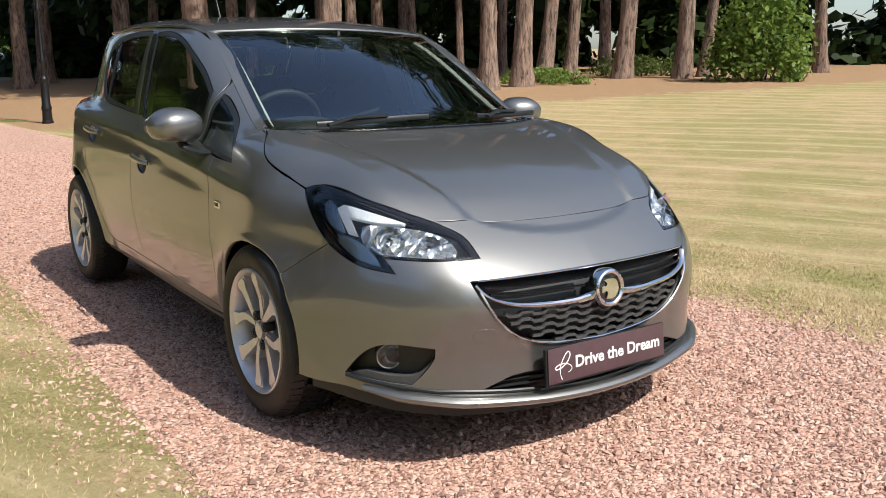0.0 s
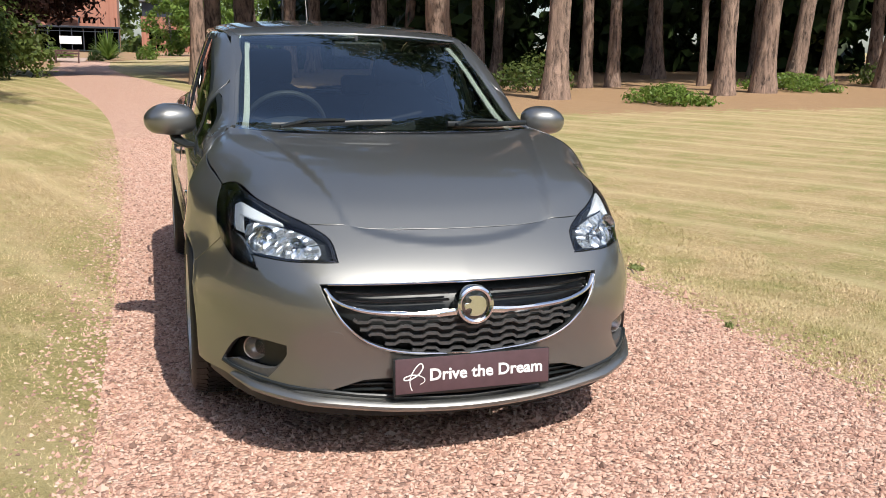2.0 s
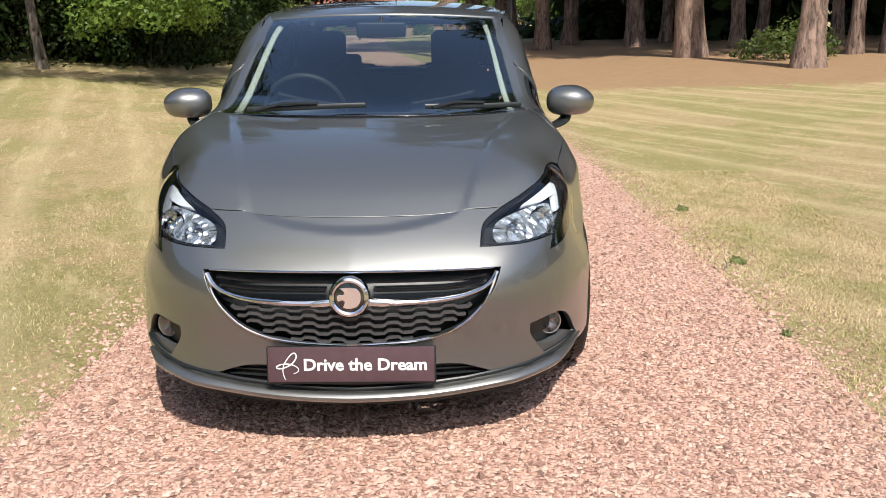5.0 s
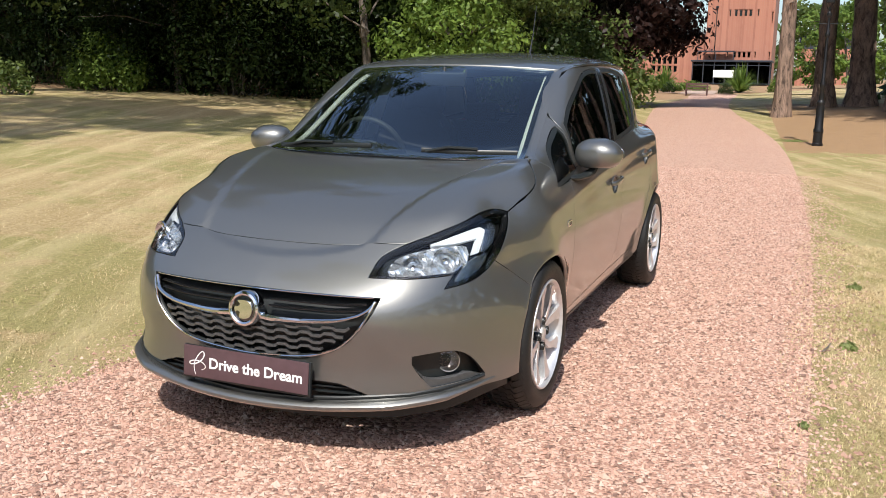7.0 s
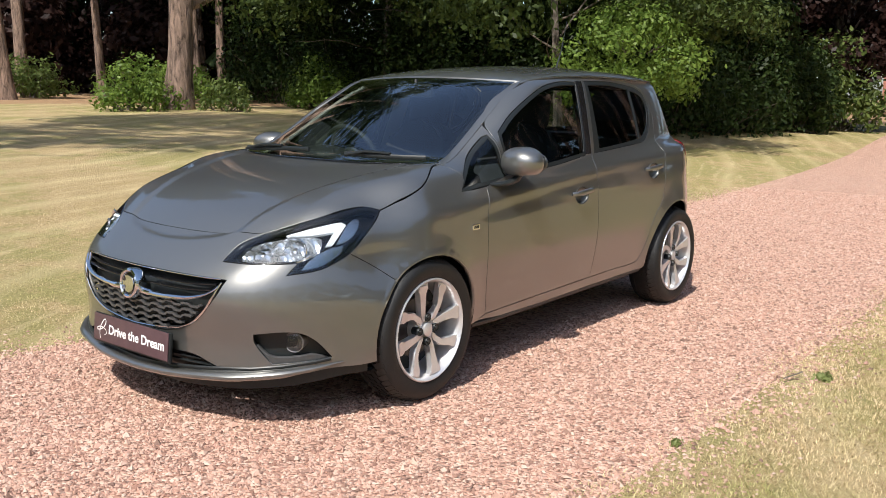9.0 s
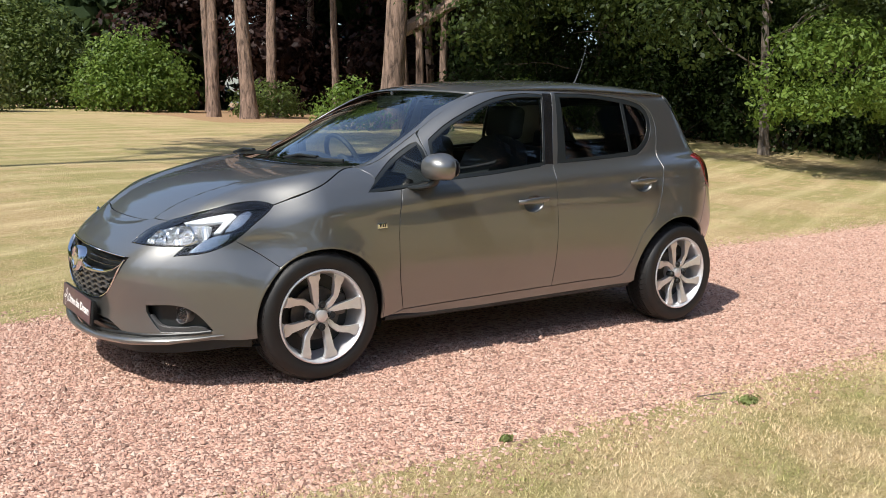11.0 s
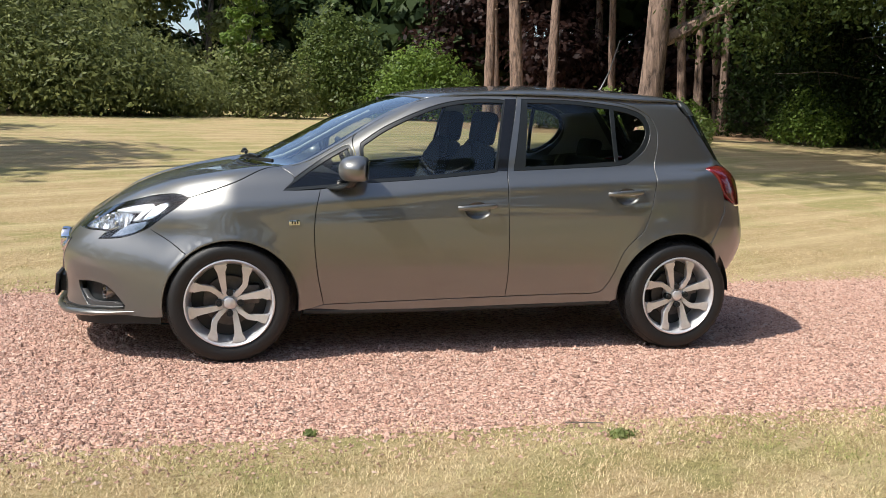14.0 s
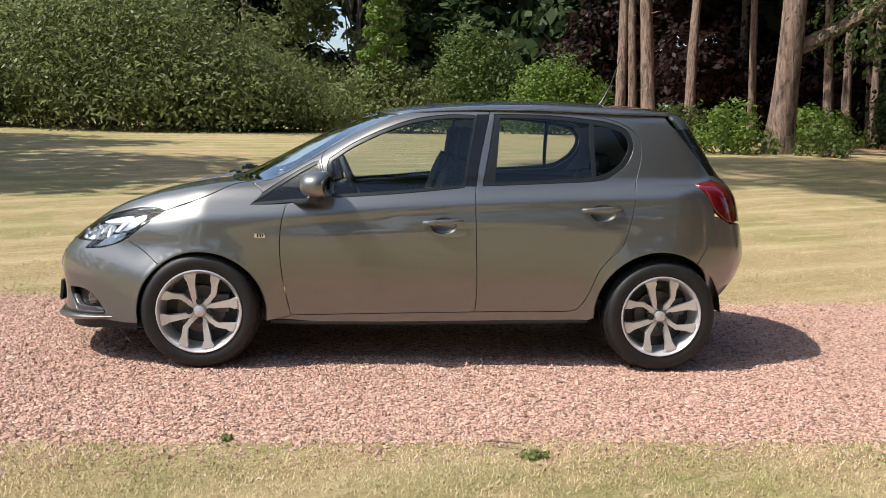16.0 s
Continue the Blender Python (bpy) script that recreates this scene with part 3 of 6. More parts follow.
# side panels in (x, z)
DOOR_F = [(.802, .888), (.802, .888), (.826, .78), (.833, .65), (.815, .47), (.775, .284), (.775, .284), (.3, .298), (-.222, .313), (-.222, .313), (-.226, .45), (-.214, .7), (-.206, .95), (-.225, 1.12), (-.275, 1.35), (-.29, 1.418), (-.29, 1.418),
          (-.05, 1.416), (.2, 1.375), (.42, 1.288), (.585, 1.185), (.625, 1.13), (.61, 1.05), (.585, .935), (.585, .935), (.7, .91)]
DOOR_R = [(-.222, .313), (-.222, .313), (-.5, .321), (-.74, .325), (-.80, .352), (-.845, .43), (-.892, .555), (-.95, .63), (-1.01, .685), (-1.05, .80), (-1.075, .92), (-1.095, 1.03), (-1.13, 1.15), (-1.135, 1.24), (-1.10, 1.315), (-1.0, 1.368), (-.85, 1.395), (-.55, 1.415), (-.29, 1.418), (-.29, 1.418),
          (-.275, 1.35), (-.225, 1.12), (-.206, .95), (-.214, .7), (-.226, .45)]
GLASS_F = [(.55, .938), (.55, .938), (.2, .968), (-.142, 1.006), (-.142, 1.006), (-.17, 1.18), (-.205, 1.368), (-.205, 1.368), (-.05, 1.365), (.12, 1.338), (.28, 1.282), (.45, 1.20), (.572, 1.118), (.572, 1.118), (.577, 1.07)]
GLASS_R = [(-.309, 1.02), (-.309, 1.02), (-.6, 1.04), (-.855, 1.062), (-.855, 1.062), (-.846, 1.2), (-.842, 1.357), (-.842, 1.357), (-.6, 1.377), (-.339, 1.374), (-.339, 1.374), (-.325, 1.2)]
GLASS_Q = [(-.872, 1.066), (-.872, 1.066), (-.94, 1.085), (-1.02, 1.145), (-1.062, 1.215), (-1.062, 1.265), (-1.03, 1.31), (-.95, 1.34), (-.862, 1.354), (-.862, 1.354), (-.864, 1.2)]
GLASS_T = [(.985, .886), (.985, .886), (.8, .905), (.612, .922), (.612, .922), (.628, 1.03), (.648, 1.105), (.648, 1.105), (.75, 1.045), (.9, .945)]
loop_df, loop_dr = rounded(DOOR_F), rounded(DOOR_R)
loop_gf, loop_gr, loop_gq, loop_gt = (rounded(g, .02) for g in (GLASS_F, GLASS_R, GLASS_Q, GLASS_T))
SEAL_F = inset(loop_gf, -.014)
ring = np.linspace(0, 2 * math.pi, 28, endpoint=False)
CUP_F, CUP_R = (np.stack([cx + .068 * np.cos(ring), cz + .043 * np.sin(ring)], 1) for cx, cz in ((-.035, .787), (-.90, .873)))
front_doors = both("front_door", loop_df, "side", PAINT, (car, car), holes=(SEAL_F, CUP_F), grid=.019)
# the glazed part of the rear door is one opening
OPEN_R = [(-.245, 1.003), (-.245, 1.003), (-.6, 1.025), (-.88, 1.045), (-.96, 1.072), (-1.045, 1.135), (-1.085, 1.21), (-1.083, 1.275), (-1.045, 1.33), (-.96, 1.36), (-.85, 1.375), (-.6, 1.392), (-.312, 1.39), (-.312, 1.39), (-.29, 1.25)]
loop_or = rounded(OPEN_R, .02)
rear_doors = both("rear_door", loop_dr, "side", PAINT, (car, car), holes=(loop_or, CUP_R), grid=.019)

# wing: between bumper, bonnet and front door
bon_edge = [tuple(p) for p in lay([LAMP[7][:2], (1.375, .737), (1.335, .749), (1.295, .757), (1.227, .757), (1.19, .746), (1.153, .728), (1.10, .696), (1.06, .672), (1.0, .655)], "top")[:, (0, 2)]]
WING = [bon_edge[0]] + bon_edge + [bon_edge[-1], (.93, .94), (.99, .878), (.99, .878), (.9, .882), (.802, .888), (.802, .888), (.826, .78), (.833, .65), (.815, .47), (.775, .284), (.775, .284), (.84, .262), (.895, .255), (.895, .255)]
WING += arch_line(0, 184, 52, 15)
WING += [(p[0], p[2]) for p in (SPLIT[2], SPLIT[2], SPLIT[1], LAMP[10], LAMP[10], LAMP[9], LAMP[8])]
wings = both("front_wing", rounded(WING), "side", PAINT, (car, car), grid=.02)

# the body side: screen pillar, roof rail, quarter panel and sill in one pressing
pillar = [tuple(p) for p in lay([(.235, .54), (.36, .553), (.5, .568), (.65, .587), (.8, .605), (.9, .62), (1.0, .638)], "top")[:, (0, 2)]]
RAIL_XY = [(-1.30, .54), (-1.15, .57), (-1.0, .59), (-.75, .60), (-.5, .602), (-.25, .597), (.0, .585), (.11, .571), (.215, .555)]
rail = [tuple(p) for p in lay(RAIL_XY, "top")[:, (0, 2)]]
BODY = [pillar[-1], pillar[-1], bon_edge[-1], bon_edge[-1], (.93, .94), (.99, .878), (.99, .878), (.9, .882), (.802, .888), (.802, .888), (.7, .91), (.585, .935), (.585, .935), (.61, 1.05), (.625, 1.13), (.585, 1.185), (.42, 1.288), (.2, 1.375), (-.05, 1.416), (-.29, 1.418), (-.55, 1.415), (-.85, 1.395), (-1.0, 1.368), (-1.10, 1.315), (-1.135, 1.24), (-1.13, 1.15), (-1.095, 1.03), (-1.075, .92), (-1.05, .80), (-1.01, .685), (-.95, .63), (-.892, .555), (-.845, .43), (-.80, .352), (-.74, .325), (-.5, .321), (-.222, .313), (.3, .298), (.775, .284), (.775, .284),
        (.84, .262), (.84, .262), (.5, .246), (-.3, .262), (-.86, .276), (-.86, .276)]
BODY += arch_line(1, -3, 124, 15)
BODY += [(-1.455, .615), (-1.455, .615), (-1.51, .70), (-1.56, .80), (-1.555, .86), (-1.54, .91), (-1.54, .91), (-1.50, .98), (-1.44, 1.035), (-1.44, 1.035), (-1.56, 1.055), (-1.56, 1.055), (-1.46, 1.20), (-1.36, 1.32), (-1.30, 1.385)]
BODY += [rail[0]] + rail + [rail[-1], pillar[0]] + pillar[:-1]
body_sides = both("body_side", rounded(BODY), "side", PAINT, (car, car), holes=(inset(loop_gt, -.012),), grid=.022, gap_shade=False)

# roof and screens, from above
roof_half = [(.315, 0), (.30, .2), (.262, .40), (.215, .555), (.215, .555), (.0, .585), (-.5, .602), (-1.0, .59), (-1.30, .54), (-1.30, .54), (-1.45, .42), (-1.54, .2), (-1.565, 0)]
roof_panel = panel("roof", rounded(roof_half + [(x, -y) for x, y in roof_half[-2:0:-1]]), "top", PAINT, car, grid=.05, gap_shade=False)
screen_half = [(1.185, 0), (1.17, .2), (1.12, .41), (1.045, .59), (1.0, .635), (1.0, .635), (.8, .605), (.5, .568), (.235, .54), (.235, .54), (.275, .38), (.31, .2), (.325, 0)]
screen = panel("windscreen", rounded(screen_half + [(x, -y) for x, y in screen_half[-2:0:-1]]), "top", SCREEN, car, "tinted laminated windscreen", grid=.05, lift=-.004, depth=.005)
screen_loop = rounded(screen_half + [(x, -y) for x, y in screen_half[-2:0:-1]])
link("screen_border", panel_mesh("screen_border", inset(screen_loop, .001), "top", TRIM, [inset(screen_loop, .026)], lift=-.0065, depth=.003, grid=.03), screen, "black printed border")

# painted seams under the joints of roof, rail and screen
for s in (1, -1):
    line = rounded([(x, y) for x, y in RAIL_XY] + [(.235, .545), (.36, .556), (.5, .571), (.65, .59), (.8, .608), (.9, .623), (1.0, .645), (1.0, .645), (-1.30, .54)], .04)
    line = line[:max(i for i, q in enumerate(line) if q[0] > .985)]
    q = lay(line, "top")
    q = (q - normals(q) * .009 + (0, .008, 0)) * (1, s, 1)
    bm = bmesh.new()
    sweep(bm, q, (.027, .006), 8)
    part("roof_seam", bm, PAINT, car)

# tail: lamps, tailgate and bumper
TAIL_LAMP = [(-1.44, .70, 1.035), (-1.44, .70, 1.035), (-1.50, .67, 1.048), (-1.60, .62, 1.046), (-1.70, .60, .95), (-1.73, .62, .83), (-1.73, .62, .83), (-1.66, .68, .822), (-1.60, .72, .86), (-1.54, .735, .91), (-1.50, .725, .975)]
lamp_t = rounded(angles(TAIL_LAMP), .02)
tail_lamps = [link("tail_lamp", panel_mesh("tail_lamp", inset(lamp_t, .002), "tail", RED, depth=.03, grid=.03, lift=.003, flip=bool(i)), car, "red tail lamp") for i in (0, 1)]
BUMP_R = [(-1.455, .80, .615), (-1.455, .80, .615), (-1.51, .78, .70), (-1.56, .745, .80), (-1.56, .745, .86), (-1.56, .745, .86), (-1.60, .72, .85), (-1.66, .68, .815), (-1.73, .62, .815), (-1.73, .62, .815), (-1.80, .5, .80), (-1.86, .3, .79), (-1.875, 0, .788)]
low_r = [(-1.81, 0, .31), (-1.80, .3, .31), (-1.74, .5, .305), (-1.67, .62, .30), (-1.61, .72, .296)]
arch_r = [(x, .80, z) for x, z in arch_line(1, 182, 126, 8)]
tail_half = [BUMP_R[-1]] + BUMP_R[-2::-1] + [BUMP_R[0]] + arch_r[::-1] + [arch_r[0]] + low_r[::-1]
bumper_loop = rounded(angles(tail_half + [(x, -y, z) for x, y, z in tail_half[-2:0:-1]]), .03)
rear_bumper = link("rear_bumper", panel_mesh("rear_bumper", inset(bumper_loop, .003), "tail", PAINT, depth=.02, grid=.035, gap_shade=False), car)
gate_half = [(-1.87, 0, .80), (-1.85, .3, .80), (-1.79, .5, .815), (-1.74, .60, .84), (-1.71, .59, .95), (-1.62, .60, 1.046), (-1.56, .62, 1.06), (-1.46, .60, 1.20), (-1.36, .555, 1.32), (-1.31, .525, 1.385), (-1.31, .525, 1.385), (-1.45, .41, 1.405), (-1.54, .2, 1.41), (-1.57, 0, 1.413)]
gate_loop = rounded(angles(gate_half + [(x, -y, z) for x, y, z in gate_half[-2:0:-1]]), .03)
glass_half = [(-1.79, 0, 1.06), (-1.77, .3, 1.06), (-1.68, .5, 1.068), (-1.61, .555, 1.085), (-1.61, .555, 1.085), (-1.50, .545, 1.20), (-1.42, .50, 1.31), (-1.42, .50, 1.31), (-1.52, .3, 1.345), (-1.58, 0, 1.352)]
gate_glass = rounded(angles(glass_half + [(x, -y, z) for x, y, z in glass_half[-2:0:-1]]), .03)
tailgate = link("tailgate", panel_mesh("tailgate", inset(gate_loop, .003), "tail", PAINT, [gate_glass], depth=.02, grid=.04), car)
link("rear_window", panel_mesh("rear_window", inset(gate_glass, .003), "tail", GLASS, depth=.004, grid=.05, lift=-.003), tailgate, "tinted heated rear window")
both("spoiler_fin", rounded([(-1.345, 1.335), (-1.345, 1.335), (-1.44, 1.225), (-1.565, 1.075), (-1.565, 1.075), (-1.62, 1.075), (-1.62, 1.075), (-1.52, 1.22), (-1.43, 1.34), (-1.43, 1.34)]), "side", TRIM, (tailgate, tailgate), grid=.04, lift=.003)

# glazing and black window trim of the doors
for i in (0, 1):
    f, r, b = front_doors[i], rear_doors[i], body_sides[i]
    me = lambda name, loop, mat, **k: panel_mesh(name, loop, "side", mat, flip=bool(i), **k)
    link("window", me("window", loop_gf, GLASS, lift=-.006, depth=.004, grid=.05), f, "lightly tinted door glass")
    link("window", me("window", loop_gr, GLASS, lift=-.006, depth=.004, grid=.05), r, "lightly tinted door glass")
    link("quarter_window", me("quarter_window", loop_gq, GLASS, lift=-.006, depth=.004, grid=.05), r)
    link("corner_window", me("corner_window", loop_gt, GLASS, lift=-.005, depth=.004, grid=.05), b)
    link("window_seal", me("window_seal", inset(SEAL_F, .001), BLACK, holes=[inset(loop_gf, .003)], lift=-.002, depth=.012, grid=.02), f)
    link("window_seal", me("window_seal", inset(loop_or, .001), BLACK, holes=[inset(loop_gr, .003), inset(loop_gq, .003)], lift=-.002, depth=.012, grid=.02), r)
    link("window_seal", me("window_seal", inset(inset(loop_gt, -.012), .001), BLACK, holes=[inset(loop_gt, .003)], lift=-.002, depth=.012, grid=.02), b)
    pill = rounded([(-.15, 1.0), (-.15, 1.0), (-.178, 1.19), (-.214, 1.385), (-.214, 1.385), (-.279, 1.387), (-.279, 1.387), (-.225, 1.13), (-.21, 1.0), (-.21, 1.0)], .02)
    link("pillar_cover", me("pillar_cover", pill, TRIM, lift=.0015, depth=.004, grid=.03), f, "gloss black pillar cover")
    # inner trim
    trim = rounded([(.79, .90), (.79, .90), (.81, .6), (.77, .33), (.77, .33), (-.2, .35), (-.2, .35), (-.2, .985), (-.2, .985), (.56, .93)], .05)
    link("inner_trim", me("inner_trim", trim, INSIDE, lift=-.055, depth=.0, grid=.06), f)
    trim = rounded([(-.23, .35), (-.23, .35), (-.75, .36), (-.88, .56), (-1.0, .68), (-1.07, .9), (-1.06, 1.03), (-1.06, 1.03), (-.6, 1.02), (-.23, 1.0), (-.23, 1.0)], .05)
    link("inner_trim", me("inner_trim", trim, INSIDE, lift=-.055, depth=.0, grid=.06), r)


def on_front(points, lift=0.0):
    p = lay(points, "front")
    return p + normals(p) * lift


def on_side(points, lift=0.0):
    p = lay(points, "side")
    return p + normals(p) * lift


FLIP = Matrix.Diagonal((1, -1, 1, 1))


def pair(name, build, material, parents, label="", smooth=True, angle=None):
    """The same part on the left, and mirrored on the right."""
    obs = []
    for i in (0, 1):
        bm = bmesh.new()
        build(bm)
        if i:
            bm.transform(FLIP)
        obs.append(part(name, bm, material, parents[i], label, smooth, angle))
    return obs


# black lining behind the openings of the nose
link("grille_back", panel_mesh("grille_back", inset(GRILLE_LOOP, -.03), "nose", BLACK, lift=-.05, depth=0, grid=.06), bumper)
link("intake_back", panel_mesh("intake_back", inset(INTAKE_LOOP, -.03), "nose", BLACK, lift=-.05, depth=0, grid=.06), bumper)
for z in (.270, .250):
    bm = bmesh.new()
    sweep(bm, on_front([(y, z) for y in np.linspace(-.42, .42, 40)], -.022), (.010, .004))
    part("intake_bar", bm, BLACK, bumper)


def grille_half(z):
    return float(np.interp(z, [.37, .378, .395, .415, .45, .50, .55, .584], [.175, .22, .28, .33, .372, .41, .441, .457]))


# upper louvres, chrome wing bar, wavy lower mesh
for z in (.568, .545):
    for s in (-1, 1):
        w = grille_half(z) - .02
        bm = bmesh.new()
        sweep(bm, on_front([(s * y, z + (.0 if y < .3 else (y - .3) * .06)) for y in np.linspace(.075, w, 24)], -.018), (.011, .0035))
        part("louvre", bm, TRIM, bumper)
for s in (-1, 1):
    line = rounded([(.0, .512), (.06, .506), (.14, .500), (.24, .503), (.34, .513), (.412, .535), (.442, .558), (.457, .581)], .015)
    line = line[:[i for i, p in enumerate(line) if p[0] > .442][0] + 1]
    bm = bmesh.new()
    n = len(line)
    sweep(bm, on_front([(s * y, z) for y, z in line], -.004), [(.012, .013 - .009 * (i / n) ** 2) for i in range(n)], 10)
    part("chrome_wing", bm, CHROME, bumper, "chrome grille bar")
for k in range(5):
    zr = .481 - .0245 * k
    w = grille_half(zr - .008) - .010
    ys = np.linspace(-w, w, int(w * 2 / .004))
    wave = np.clip(np.abs((ys / .088 + .5) % 1 - .5) * 7 - 1.75, -.5, .5) * .010
    bm = bmesh.new()
    sag = -.010 * (1 - (ys / max(w, .1)) ** 2) * k / 4
    sweep(bm, on_front(np.stack([ys, zr + wave + sag], 1), -.013), (.012, .0060), 4)
    part("mesh_bar", bm, MESH, bumper, smooth=False)
low = [(y, z) for y, z in ((.457, .578), (.444, .54), (.418, .49), (.378, .445), (.331, .41), (.255, .382), (.153, .368), (0, .362))]
low = rounded([low[0]] + low + [(-y, z) for y, z in low[-2::-1]] + [(-low[0][0], low[0][1])], .02)
stop = [i for i, p in enumerate(low) if p[0] < -.456][0]
bm = bmesh.new()
sweep(bm, on_front(low[:stop], .001), (.005, .0045), 8)
part("chrome_surround", bm, CHROME, bumper, "thin chrome grille edging")
bm = bmesh.new()
sweep(bm, on_front([(y, .591) for y in np.linspace(-.45, .45, 50)], -.002), (.006, .003), 8)
part("chrome_strip", bm, CHROME, bumper)

# round emblem
seat = on_front([(0, .526)], 0)[0]
at = Matrix.Translation((seat[0] + .012, 0, .526)) @ Matrix(((0, 0, 1, 0), (1, 0, 0, 0), (0, 1, 0, 0), (0, 0, 0, 1))) @ pose(0, 0, 0, -6)
bm = bmesh.new()
lathe(bm, [(.062, -.03), (.064, .0), (.060, .011), (.053, .014), (.047, .010), (.045, .004)], 48, at)
emblem = part("emblem", bm, CHROME, car, "round chrome emblem")
bm = bmesh.new()
lathe(bm, [(.0005, .006), (.03, .0055), (.0465, .003), (.0465, -.02)], 40, at)
part("emblem_disc", bm, DARK_CHROME, emblem)
bm = bmesh.new()
crest = rounded([(-.030, .028), (-.030, .028), (.002, .030), (.026, .024), (.036, .004), (.030, -.022), (.012, -.034), (-.018, -.032), (-.010, -.014), (-.022, -.006), (-.034, -.014), (-.036, .006), (-.014, .008), (-.012, .018)], .006)
slab(bm, [tuple(p) for p in crest], .007, at @ Matrix.Translation((0, 0, .004)), .002)
part("emblem_relief", bm, CHROME, emblem)

# show plate with its plinth and lettering
FACE = Matrix.Translation((2.150, 0, .308)) @ Matrix(((0, 0, 1, 0), (1, 0, 0, 0), (0, 1, 0, 0), (0, 0, 0, 1))) @ pose(0, 0, 0, -5)
bm = bmesh.new()
box(bm, (.530, .121, .014), FACE @ Matrix.Translation((0, -.002, -.008)), .005)
box(bm, (.40, .09, .06), FACE @ Matrix.Translation((0, -.002, -.040)), .006)
plinth = part("plate_holder", bm, BLACK, car, "black plate holder")
bm = bmesh.new()
box(bm, (.519, .112, .004), FACE @ Matrix.Translation((0, .002, .002)), .0012)
board = part("show_plate", bm, PLATE, car, "plum plate lettered Drive the Dream in white")


def lettering(text, size, m, material, parent, bold=.0):
    cu = bpy.data.curves.new("lettering", "FONT")
    cu.body, cu.size, cu.extrude, cu.offset, cu.resolution_u = text, size, .0004, bold, 3
    tmp = new("lettering", cu)
    bpy.context.view_layer.update()
    me = bpy.data.meshes.new_from_object(tmp.evaluated_get(bpy.context.evaluated_depsgraph_get()))
    bpy.data.objects.remove(tmp)
    me.materials.clear()
    me.materials.append(material)
    me.transform(m)
    return link("lettering", me, parent)


words = lettering("Drive the Dream", .053, Matrix(), WHITE, board, .0013)
xs = [v.co.x for v in words.data.vertices]
words.data.transform(FACE @ Matrix.Translation((-.150, -.016, .0048)) @ Matrix.Diagonal((.383 / (max(xs) - min(xs)), 1, 1, 1)))
for line, w in (([(-.205, -.045), (-.213, -.02), (-.208, .005), (-.190, .032), (-.176, .040), (-.170, .028), (-.182, .008), (-.205, -.006), (-.228, -.010), (-.232, -.003), (-.215, .004), (-.190, .004), (-.168, -.006), (-.165, -.018), (-.180, -.026), (-.198, -.024)], .0022),):
    pts = rounded(line, .004)[:-8]
    bm = bmesh.new()
    sweep(bm, [FACE @ Vector((x, y, .0048)) for x, y in pts], [(.0012 + w * .6 * math.sin(math.pi * i / len(pts)), .0006) for i in range(len(pts))], 6, up=[(1, 0, 0)] * len(pts))
    part("plate_sign", bm, WHITE, board)

# lower lip, air dam
LIP = [(1.715, .778, .262), (1.762, .757, .257), (1.822, .728, .249), (1.925, .664, .237), (1.962, .629, .233), (2.034, .54, .224), (2.073, .459, .218), (2.126, .24, .203), (2.144, 0, .197)]
lip = LIP + [(x, -y, z) for x, y, z in LIP[-2::-1]]
lip = [tuple(p) for p in rounded(lip, .04)]
lip = lip[:[i for i, p in enumerate(lip) if p[1] < -.755][0]]
bm = bmesh.new()
sweep(bm, lip, [(.002 + .020 * min(1, (.78 - abs(y)) / .12), .002 + .015 * min(1, (.78 - abs(y)) / .12)) for x, y, z in lip], 12)
part("bumper_lip", bm, PAINT, bumper)
bm = bmesh.new()
dam_line = [(1.62, .795, .255), (1.67, .785, .258)] + lip + [(1.67, -.785, .258), (1.62, -.795, .255)]
dam = [[bm.verts.new((x - .035 - .05 * (1 - abs(y) / .77) - (.16 if k == 2 else 0), y * .985, z - d)) for x, y, z in dam_line] for k, d in enumerate((-.02, .060, .063))]
for a, b in zip(dam, dam[1:]):
    for i in range(len(dam_line) - 1):
        bm.faces.new((a[i], a[i + 1], b[i + 1], b[i]))
part("air_dam", bm, BLACK, bumper)
# black strip between lip and bumper, from the fog recess to the intake
for s in (1, -1):
    strip_line = lay(angles([(1.765, .754, .280), (1.82, .724, .272), (1.925, .652, .261), (2.0, .565, .252), (2.058, .455, .247), (2.085, .36, .238), (2.10, .25, .23)]), "nose")
    bm = bmesh.new()
    sweep(bm, (strip_line + normals(strip_line) * .001) * (1, s, 1), (.006, .0075), 8)
    part("lip_strip", bm, BLACK, bumper)

# headlamps
# shapes inside the lamp, as directions seen from inside the nose
GUIDE = [(.601, .431), (.601, .431), (.72, .466), (.824, .494), (.846, .483), (.846, .483), (.79, .395), (.79, .395), (.763, .390), (.763, .390), (.795, .45), (.795, .45), (.69, .432)]
BLOCK = [(.853, .489), (.853, .489), (.894, .522), (.913, .51), (.882, .442), (.838, .409), (.808, .399), (.808, .399)]
BOWL = [(.452, .330), (.476, .388), (.571, .416), (.69, .426), (.745, .420), (.742, .366), (.696, .338), (.59, .32)]
BLINK = [(.679, .298), (.679, .298), (.71, .335), (.763, .372), (.835, .396), (.835, .396), (.828, .368), (.757, .320)]
STRIP = [(.409, .307), (.409, .307), (.493, .311), (.571, .317), (.619, .323), (.667, .328), (.706, .351), (.732, .378), (.732, .378)]
fac = Nodes("facetted_reflector")
vor = fac.add("TexVoronoi", Scale=22.0, Vector=fac.place((1.6, 1, .55)))
fac.set(Base_Color=(.66, .69, .72), Metallic=.8, Roughness=.22)
fac.bump(vor.outputs["Distance"], 1.0, .03)
FACET = fac.m
headlamps = []
